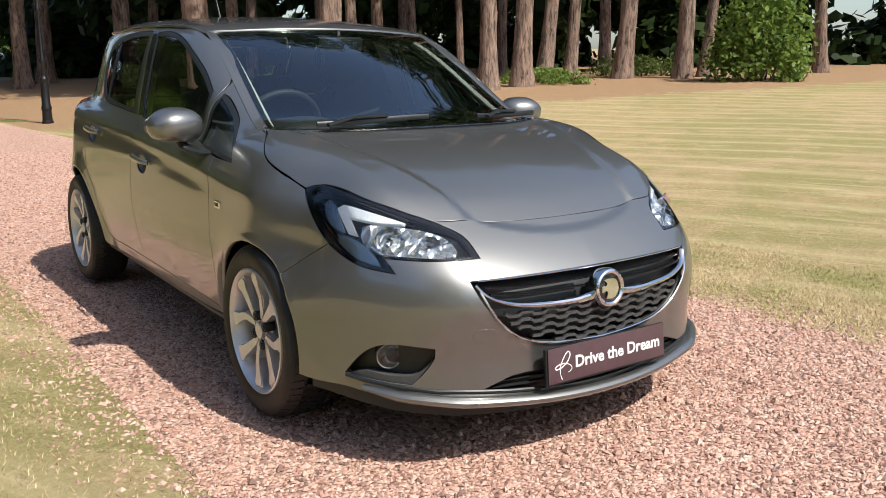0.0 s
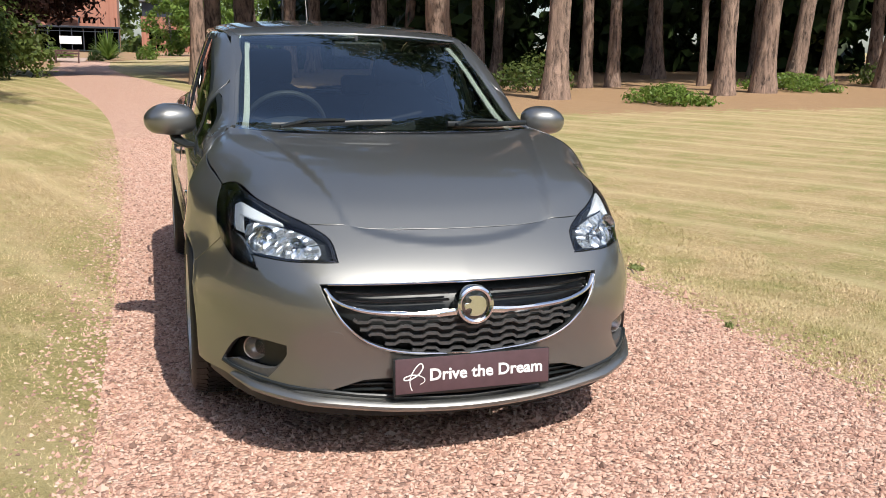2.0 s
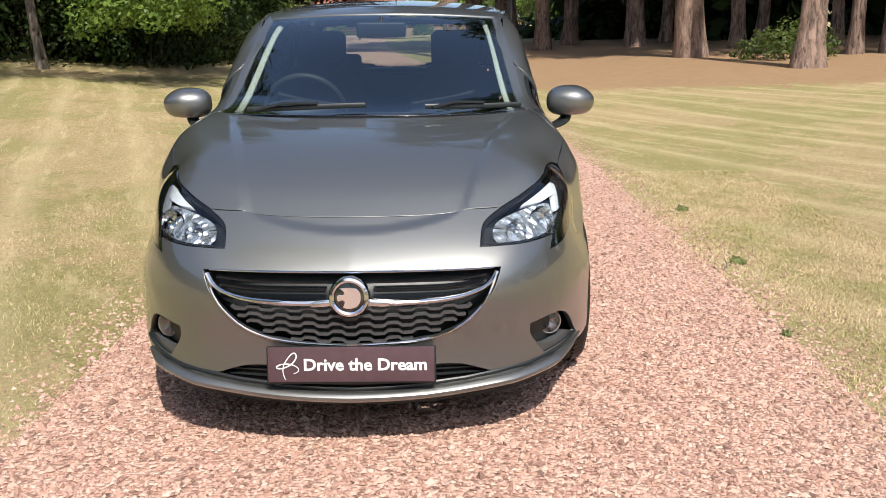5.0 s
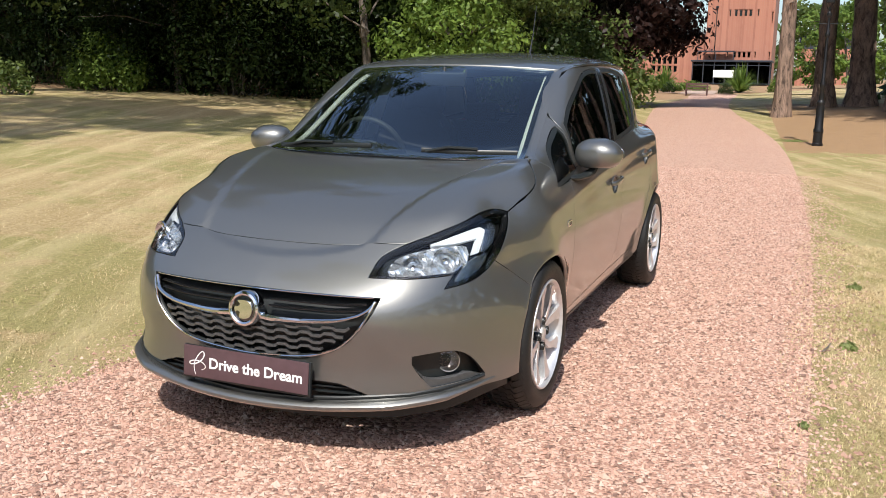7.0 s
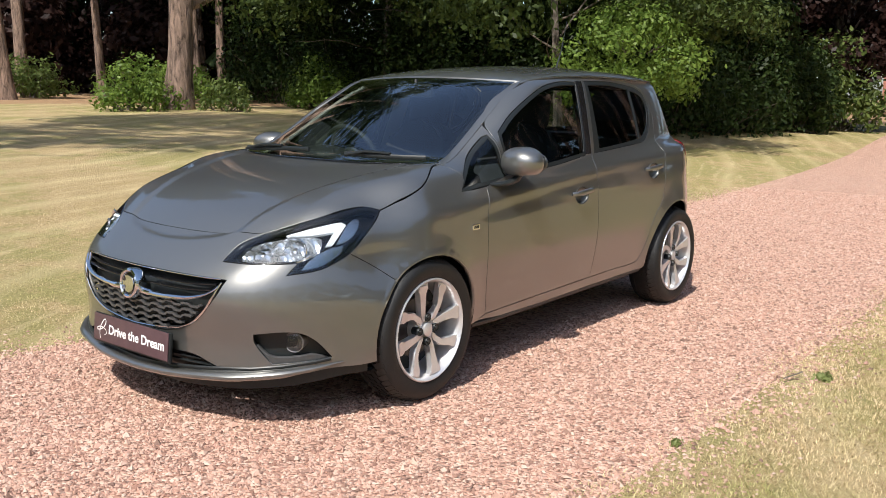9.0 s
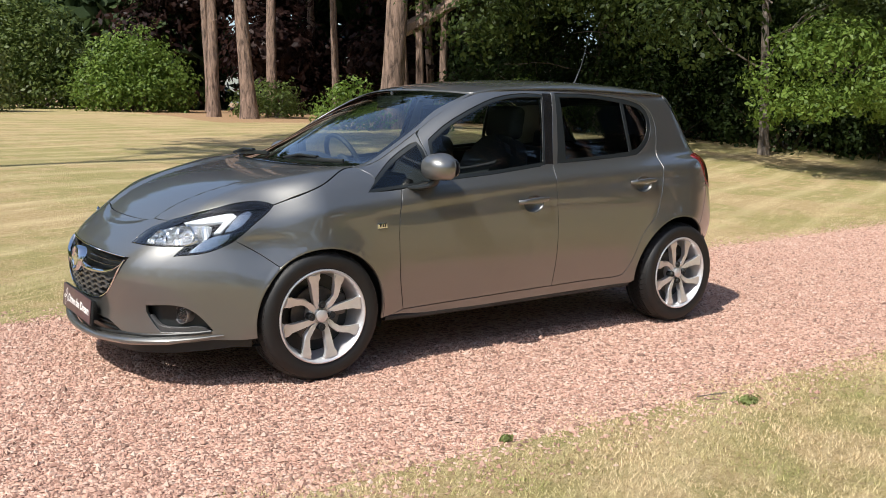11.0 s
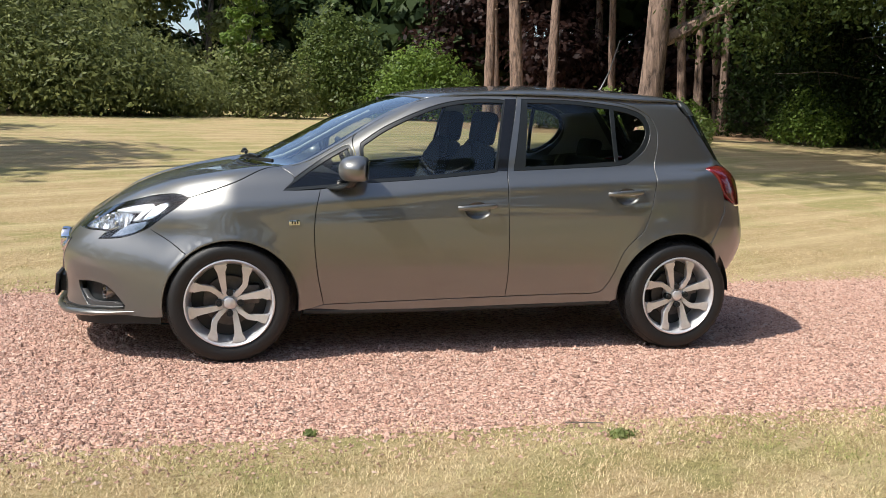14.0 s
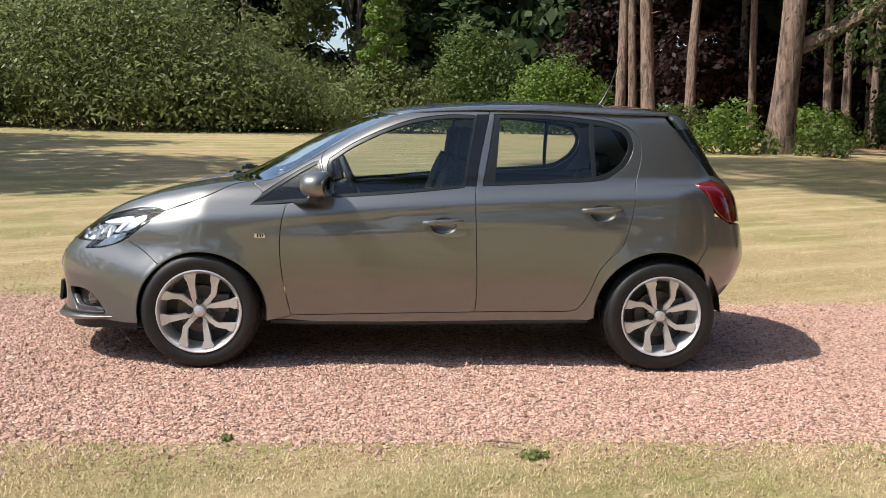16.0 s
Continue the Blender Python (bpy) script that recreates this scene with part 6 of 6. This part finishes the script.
def wall_with_openings(name, parent, y0, y1, z0, z1, x, openings, thick=.5):
    """A wall facing +x, cut by openings (y0, y1, z0, z1)."""
    ys = sorted({y0, y1, *[q for o in openings for q in o[:2]]})
    zs = sorted({z0, z1, *[q for o in openings for q in o[2:]]})
    bm = bmesh.new()
    for a, b in zip(ys, ys[1:]):
        for c, d in zip(zs, zs[1:]):
            if any(o[0] <= a and b <= o[1] and o[2] <= c and d <= o[3] for o in openings):
                continue
            bmesh.ops.create_cube(bm, size=1, matrix=Matrix.Translation((x - thick / 2, (a + b) / 2, (c + d) / 2)) @ Matrix.Diagonal((thick, b - a, d - c, 1)))
    bmesh.ops.remove_doubles(bm, verts=bm.verts, dist=1e-4)
    return part(name, bm, SANDSTONE, parent, smooth=False)


def light(parent, x, y0, y1, z0, z1, bars=1):
    bm = bmesh.new()
    w = .09
    for a, b, c, d in ((y0, y1, z0, z0 + w), (y0, y1, z1 - w, z1), (y0, y0 + w, z0 + w, z1 - w), (y1 - w, y1, z0 + w, z1 - w)):
        box(bm, (.12, b - a, d - c), Matrix.Translation((x - .22, (a + b) / 2, (c + d) / 2)))
    for k in range(bars):
        y = y0 + (y1 - y0) * (k + 1) / (bars + 1)
        box(bm, (.10, .06, z1 - z0 - 2 * w), Matrix.Translation((x - .22, y, (z0 + z1) / 2)))
    win = part("window", bm, SANDSTONE, parent, smooth=False)
    bm = bmesh.new()
    box(bm, (.02, y1 - y0, z1 - z0), Matrix.Translation((x - .30, (y0 + y1) / 2, (z0 + z1) / 2)))
    part("pane", bm, PANE, win, smooth=False)
    return win


def box_part(name, size, at, material, parent, bevel=0.0, label=""):
    bm = bmesh.new()
    box(bm, size, Matrix.Translation(at), bevel)
    return part(name, bm, material, parent, label, smooth=False)


def house():
    h = thing("sandstone_house", "large red sandstone house with stone-mullioned windows", "house", m=Matrix.Translation((0, -4.55, 0)))
    top = 13.5
    main = [(y, y + .5, z0, z1) for y0, z0, z1 in ((-5.99, 10.55, 11.55), (-5.8, 4.9, 5.8)) for y in (y0, y0 + .64, y0 + 1.28, y0 + 1.92)]
    main += [(y, y + .3, z0, z1) for z0, z1 in ((10.55, 11.55), (4.9, 5.8)) for y in (-6.68, -2.95)]
    main += [(-1.05, -.78, 9.6, 11.2), (-1.05, -.78, 3.6, 5.8)]
    wall_with_openings("wall", h, -9.6, -.6, YARD - .5, top, HX, main)
    for o in main:
        light(h, HX, *o, 0)
    wing = [(y, y + .62, z0, z1) for y in (-17.25, -16.47, -15.69, -14.91, -14.13) for z0, z1 in ((2.8, 3.8), (3.95, 5.05))]
    wall_with_openings("wall", h, -22.0, -9.6, YARD - .5, 8.2, HX - 1.2, wing)
    for o in wing:
        light(h, HX - 1.2, *o, 0)
    box_part("wall", (9, .5, top - .8), (HX - 5, -.85, (top + .8) / 2), SANDSTONE, h)
    box_part("wall", (9, .5, top - .8), (HX - 5, -9.35, (top + .8) / 2), SANDSTONE, h)
    box_part("roof", (9.6, 9.0, .4), (HX - 4.9, -5.1, top + .2), SLATE, h)
    box_part("roof", (8, 12.4, .4), (HX - 5.2, -15.8, 8.4), SLATE, h)
    bm = bmesh.new()
    rod(bm, .06, .06, 10, Matrix.Translation((HX + .10, -8.3, YARD + .6)), 8)
    box(bm, (.28, .36, .32), Matrix.Translation((HX + .16, -8.3, YARD + 10.7)), .03)
    part("drainpipe", bm, IRON, h)
    box_part("plinth", (.18, 9.0, .8), (HX + .09, -5.1, YARD + .3), SANDSTONE, h)
    return h


house()


def annexe():
    h = thing("brick_annexe", "low red-brick wing with a dark flat upper storey", "house")
    wins = [(-1.2, 1.0, 3.2, 4.8), (1.8, 4.2, 3.2, 4.8), (-1.2, 1.0, 1.4, 2.5)]
    wall_with_openings("wall", h, -2.2, 5.8, .4, 6.6, HX - 12, wins)
    for o in wins:
        light(h, HX - 12, *o, 1)
    box_part("upper_storey", (6, 7.6, 2.2), (HX - 15.5, 1.8, 7.7), STEEL, h)
    box_part("roof", (7, 8.4, .25), (HX - 15, 1.8, 8.9), SLATE, h)


annexe()


def conservatory():
    c = thing("glazed_porch", "dark grey steel-framed glazed entrance porch with a flat roof", "porch")
    y0, y1, x0, x1, z0, z1 = -15.2, -5.0, HX + .1, HX + 4.2, YARD, YARD + 3.1
    box_part("roof", (x1 - x0 + .5, y1 - y0 + .5, .24), ((x0 + x1) / 2, (y0 + y1) / 2, z1 + .12), STEEL, c, .03)
    for k in range(8):
        y = y0 + (y1 - y0) * k / 7
        box_part("post", (.12, .12, z1 - z0), (x1 - .06, y, (z0 + z1) / 2), STEEL, c)
    for k in range(3):
        box_part("post", (.12, .12, z1 - z0), (x0 + (x1 - x0) * k / 3, y1 - .06, (z0 + z1) / 2), STEEL, c)
    for z in (z0 + .2, z1 - .45):
        box_part("rail", (.08, y1 - y0, .10), (x1 - .06, (y0 + y1) / 2, z), STEEL, c)
    for k in range(7):
        a, b = y0 + (y1 - y0) * k / 7 + .07, y0 + (y1 - y0) * (k + 1) / 7 - .07
        box_part("pane", (.02, b - a, z1 - z0 - .1), (x1 - .06, (a + b) / 2, (z0 + z1) / 2), PANE, c)
    # raised glazed lantern on the tall left bay
    box_part("upper_frame", (2.0, 5.0, .14), (HX + 1.3, -12.4, z1 + 1.5), STEEL, c)
    for y in (-14.8, -12.4, -10.0):
        box_part("post", (.10, .10, 1.4), (HX + 2.25, y, z1 + .85), STEEL, c)
    box_part("banner", (.05, 2.7, 1.0), (x1 + .06, -11.0, z0 + 1.5), PALE, c, 0, "blank white banner")


conservatory()

# forecourt: pale path up the bank, lawns, shrubs, bench, walls
def strip(name, label, pts, width, material, category):
    v, f = [], []
    for x, y in pts:
        for s in (-1, 1):
            v.append((x, y + s * width / 2, float(ground_z(x, y + s * width / 2)) + .05))
    for i in range(len(pts) - 1):
        f.append((2 * i, 2 * i + 1, 2 * i + 3, 2 * i + 2))
    return tagged(link(name, mesh_of(name, v, f, material)), label, category, kind="structure")


strip("path", "pale stone path rising to the entrance", [(-60.6 - i * .5, -6.4 - i * .01) for i in range(16)], 2.4, PATH_STONE, "path")
bm_pts = [(-61.5, y) for y in np.arange(-26, 18, 2.0)]
v = [(x + s * .55, y, float(ground_z(x, y)) + .05) for x, y in bm_pts for s in (-1, 1)]
f = [(2 * i, 2 * i + 1, 2 * i + 3, 2 * i + 2) for i in range(len(bm_pts) - 1)]
tagged(link("path_across", mesh_of("path_across", v, f, PATH_STONE)), "pale path crossing before the house", "path", kind="structure")


def spiky(x, y, r, seed):
    """A clump of long arching leaves."""
    rng = np.random.RandomState(seed)
    v, f = [], []
    for i in range(320):
        a, e = rng.uniform(0, 6.28), rng.uniform(.35, 1.45)
        L = r * rng.uniform(.8, 1.3)
        w = .05
        side = np.array((-math.sin(a), math.cos(a), 0)) * w
        for k, u in enumerate((0, .5, 1)):
            rad, z = L * u * math.cos(e), L * u * math.sin(e) - .35 * L * u * u * math.cos(e)
            c = np.array((math.cos(a) * rad, math.sin(a) * rad, z))
            v += [c - side * (1 - .8 * u), c + side * (1 - .8 * u)]
        n = len(v) - 6
        f += [(n, n + 1, n + 3, n + 2), (n + 2, n + 3, n + 5, n + 4)]
    ob = link("flax_plant", fast_mesh("flax_plant", v, f, LEAF_BRIGHT), m=stand(x, y))
    return tagged(ob, "spiky flax plant beside the entrance path", "plant", "flax plants by the path")


spiky(-66.0, -9.4, 1.7, 1)
spiky(-66.0, -3.9, 1.9, 2)
shrub("box_hedge", "clipped green hedge before the porch", -66.8, -11.5, 1.2, 3.6, 1.2, LEAF_BRIGHT, 2400, .2, 111, 12)
shrub("box_hedge", "clipped green hedge before the porch", -67.2, -7.6, .7, 1.6, .8, LEAF_BRIGHT, 1200, .16, 112, 10)
shrub("box_hedge", "round clipped bush by the porch", -67.0, -1.2, .8, .9, 1.2, LEAF_BRIGHT, 1200, .16, 113, 10)
for y in (-8.6, -4.6):
    shrub("dark_shrub", "small dark shrub in a pot by the path", -62.8, y, .55, .55, .8, LEAF_DARK, 700, .14, int(120 + y), 8)
for i, (x, y) in enumerate(((-88, 4), (-90, 9), (-86, 13), (-92, 1))):
    broadleaf("garden_tree", "bright green tree beyond the house corner", x, y, 8, 2.8, .6, LEAF_BRIGHT, 3500, .4, 130 + i, .3)

bench = thing("bench", "small dark wooden bench beside the path", "bench", m=stand(-58.8, -6.1, 90))
WOODEN = plain("weathered_bench_wood", (.10, .05, .045), .7, 0, .2, 20)
for k in range(3):
    box_part("slat", (1.5, .11, .035), (0, -.15 + .14 * k, .44), WOODEN, bench)
for k in range(2):
    box_part("back_slat", (1.5, .03, .12), (0, .24, .62 + .17 * k), WOODEN, bench)
for x in (-.68, .68):
    for y in (-.18, .22):
        box_part("leg", (.07, .07, .44 if y < 0 else .88), (x, y, .22 if y < 0 else .44), WOODEN, bench)


# ---- lamp post ----
def lamp_post(x, y):
    post = thing("lamp_post", "black cast-iron lamp post with a glazed lantern", "street lamp", m=Matrix.Translation((x, y, float(ground_z(x, y)))) @ Matrix.Diagonal((.66, .66, .86, 1)))
    bm = bmesh.new()
    lathe(bm, [(.0005, -.05), (.17, -.05), (.17, .05), (.145, .07), (.135, .30), (.15, .32), (.15, .38), (.125, .42), (.115, .95), (.13, .97), (.13, 1.02), (.075, 1.08), (.06, 1.35), (.085, 1.40), (.085, 1.45), (.052, 1.52), (.042, 2.5), (.07, 2.54), (.07, 2.60), (.04, 2.65), (.036, 2.95), (.075, 3.0), (.075, 3.05), (.03, 3.10), (.03, 3.2), (.0005, 3.2)], 24)
    part("shaft", bm, IRON, post)
    for s in (-1, 1):
        bm = bmesh.new()
        sweep(bm, [(0, 0, 2.82), (0, s * .14, 2.82), (0, s * .28, 2.82)], (.014, .014), 8)
        part("ladder_arm", bm, IRON, post)
    for k in range(4):
        a = math.pi / 4 + k * math.pi / 2
        bm = bmesh.new()
        sweep(bm, [(.03 * math.cos(a), .03 * math.sin(a), 3.12), (.13 * math.cos(a), .13 * math.sin(a), 3.2), (.16 * math.cos(a), .16 * math.sin(a), 3.32)], (.010, .010), 6)
        part("cradle", bm, IRON, post)
    bm = bmesh.new()
    lathe(bm, [(.14, 3.30), (.16, 3.30), (.16, 3.34), (.14, 3.34)], 4, pose(0, 0, 0, 0, 0, 45), True)
    lathe(bm, [(.23, 3.78), (.27, 3.78), (.26, 3.84), (.12, 4.02), (.07, 4.05), (.04, 4.16), (.0005, 4.2)], 4, pose(0, 0, 0, 0, 0, 45))
    for k in range(4):
        a = math.pi / 4 + k * math.pi / 2
        sweep(bm, [(.15 * math.cos(a), .15 * math.sin(a), 3.32), (.245 * math.cos(a), .245 * math.sin(a), 3.8)], (.014, .014), 6)
    lantern = part("lantern", bm, IRON, post)
    bm = bmesh.new()
    lathe(bm, [(.145, 3.33), (.235, 3.79)], 4, pose(0, 0, 0, 0, 0, 45))
    part("lantern_pane", bm, LAMP_GLASS, lantern, smooth=False)
    return post


lamp_post(-15.2, 1.78)


# ---- gravel, grass and weeds near the car ----
def loose_stones():
    rng = np.random.RandomState(77)
    n = 175000
    x = 4.9 - 14.0 * rng.random(n) ** 1.45
    off = rng.uniform(-1, 1, n) * (HALF_DRIVE + .30)
    keep = ~((np.abs(x) < 1.75) & (np.abs(off + .31) < .55)) & (np.abs(off) < HALF_DRIVE - .10 + .42 * rng.random(n) ** 3)
    x, off = x[keep], off[keep]
    n = len(x)
    y = DRIVE_MID(x) + off
    z = np.maximum(drive_z(x, y), ground_z(x, y))
    s = rng.uniform(.0055, .0105, n) * (1 + .6 * (rng.random(n) > .93))
    base = np.array([(1, 0, 0), (-1, 0, 0), (0, 1, 0), (0, -1, 0), (0, 0, 1), (0, 0, -.6)], float)
    v = base[None] * (1 + .45 * rng.uniform(-1, 1, (n, 6, 1))) + .22 * rng.uniform(-1, 1, (n, 6, 3))
    v *= np.stack([rng.uniform(.8, 1.35, n), rng.uniform(.7, 1.1, n), rng.uniform(.5, .9, n)], 1)[:, None]
    a = rng.uniform(0, 6.283, n)
    ca, sa = np.cos(a)[:, None], np.sin(a)[:, None]
    v = np.stack([v[..., 0] * ca - v[..., 1] * sa, v[..., 0] * sa + v[..., 1] * ca, v[..., 2]], -1) * s[:, None, None]
    v += np.stack([x, y, z + s * .25], 1)[:, None]
    f = np.array([(4, 0, 2), (4, 2, 1), (4, 1, 3), (4, 3, 0), (5, 2, 0), (5, 1, 2), (5, 3, 1), (5, 0, 3)])
    faces = (np.arange(n) * 6)[:, None, None] + f[None]
    return tagged(link("gravel", fast_mesh("gravel", v.reshape(-1, 3), faces.reshape(-1, 3), STONE)), "loose pink and grey crushed stones on the drive", "gravel", kind="stuff")


loose_stones()


def grass_material():
    n = Nodes("dry_grass_blade")
    isl = n.add("NewGeometry").outputs["Random Per Island"]
    patch = n.noise(1.1, 4, .6)
    straw = n.ramp(isl, [(0, (.20, .13, .06)), (.25, (.50, .37, .19)), (1, (.74, .60, .37))])
    green = n.ramp(isl, [(0, (.14, .16, .035)), (.5, (.28, .29, .08)), (1, (.55, .47, .22))])
    n.set(Base_Color=n.mix(n.ramp(patch, [(.47, (0, 0, 0)), (.62, (1, 1, 1))]), straw, green), Roughness=.8)
    return n.m


GRASS = grass_material()


def blades(name, label, areas, seed, material, tall=(.012, .035)):
    """Short mown blades over rectangles x0, x1, y0, y1, blades per square metre."""
    rng = np.random.RandomState(seed)
    px, py = [], []
    for x0, x1, y0, y1, d in areas:
        k = int((x1 - x0) * (y1 - y0) * d)
        px.append(rng.uniform(x0, x1, k))
        py.append(rng.uniform(y0, y1, k))
    x, y = np.concatenate(px), np.concatenate(py)
    off = np.abs(y - DRIVE_MID(x)) - HALF_DRIVE
    ragged = .07 * np.sin(x * 2.1) + .06 * np.sin(x * 5.7 + 2) + .05 * np.sin(x * 13 + y * 9)
    keep = off > ragged + .02 - .40 * rng.random(len(x)) ** 2.5
    # the sward stands in small clumps with bare, thatchy hollows between
    clump = np.sin(x * 31 + 2.1 * np.sin(y * 17)) * np.sin(y * 37 + 1.7 * np.sin(x * 23)) + .7 * np.sin(x * 9.3 + y * 5.1) * np.sin(y * 11.7 - x * 3.3)
    keep &= clump + rng.normal(0, .45, len(x)) > -.75
    x, y = x[keep], y[keep]
    n = len(x)
    z = np.maximum(ground_z(x, y), np.where(np.abs(y - DRIVE_MID(x)) < HALF_DRIVE, drive_z(x, y), -9))
    a, lean = rng.uniform(0, 6.283, n), rng.uniform(.6, 1.52, n)
    L = rng.uniform(*tall, n)
    w = rng.uniform(.0012, .0026, n)
    d = np.stack([np.cos(a) * np.sin(lean), np.sin(a) * np.sin(lean), np.cos(lean)], 1)
    s = np.stack([-np.sin(a), np.cos(a), 0 * a], 1)
    p = np.stack([x, y, z - .003], 1)
    v = np.stack([p - s * w[:, None], p + s * w[:, None], p + d * L[:, None]], 1).reshape(-1, 3)
    return tagged(link(name, fast_mesh(name, v, np.arange(n * 3).reshape(-1, 3), material)), label, "grass", kind="stuff")


blades("grass", "short dry mown grass beside the drive", [(-3.6, 3.8, 1.7, 3.1, 20000), (-6.5, 3.8, 1.7, 5.4, 1500), (-9, 4.2, -2.6, -1.1, 5000), (-10, 5.0, -5.0, -1.1, 1100), (-12, 6, 2.0, 7.0, 350), (-12, 7, -9, -2, 300)], 7, GRASS, (.012, .034))


def tuft(x, y, r, count, seed, leaf=LEAF_WEED):
    rng = np.random.RandomState(seed)
    z = float(max(drive_z(x, y) if abs(y - DRIVE_MID(x)) < HALF_DRIVE else -9, ground_z(x, y)))
    v, f = leaves([(0, 0, .012, r, r * .7, .02), (r * .4, r * .2, .012, r * .6, r * .5, .018)], count, .022, rng, 0, .1, .5)
    ob = link("weed_tuft", fast_mesh("weed_tuft", v, f, leaf), m=Matrix.Translation((x, y, z)))
    return tagged(ob, "small green weed tuft at the gravel's edge", "weed", "weeds at the gravel's edge")


for i, (x, y, r) in enumerate(((-.35, 2.03, .075), (.95, 1.83, .03), (-1.9, 2.1, .08), (-16.4, 1.25, .5))):
    tuft(x, y, r, int(60 + 2400 * r), 200 + i)

bm = bmesh.new()
sweep(bm, [(-.14, 1.90, -.012), (-.21, 1.925, -.006), (-.30, 1.94, -.008)], (.004, .003), 6)
tagged(part("twig", bm, BARK_GREY, None), "dry twig on the gravel's edge", "twig")
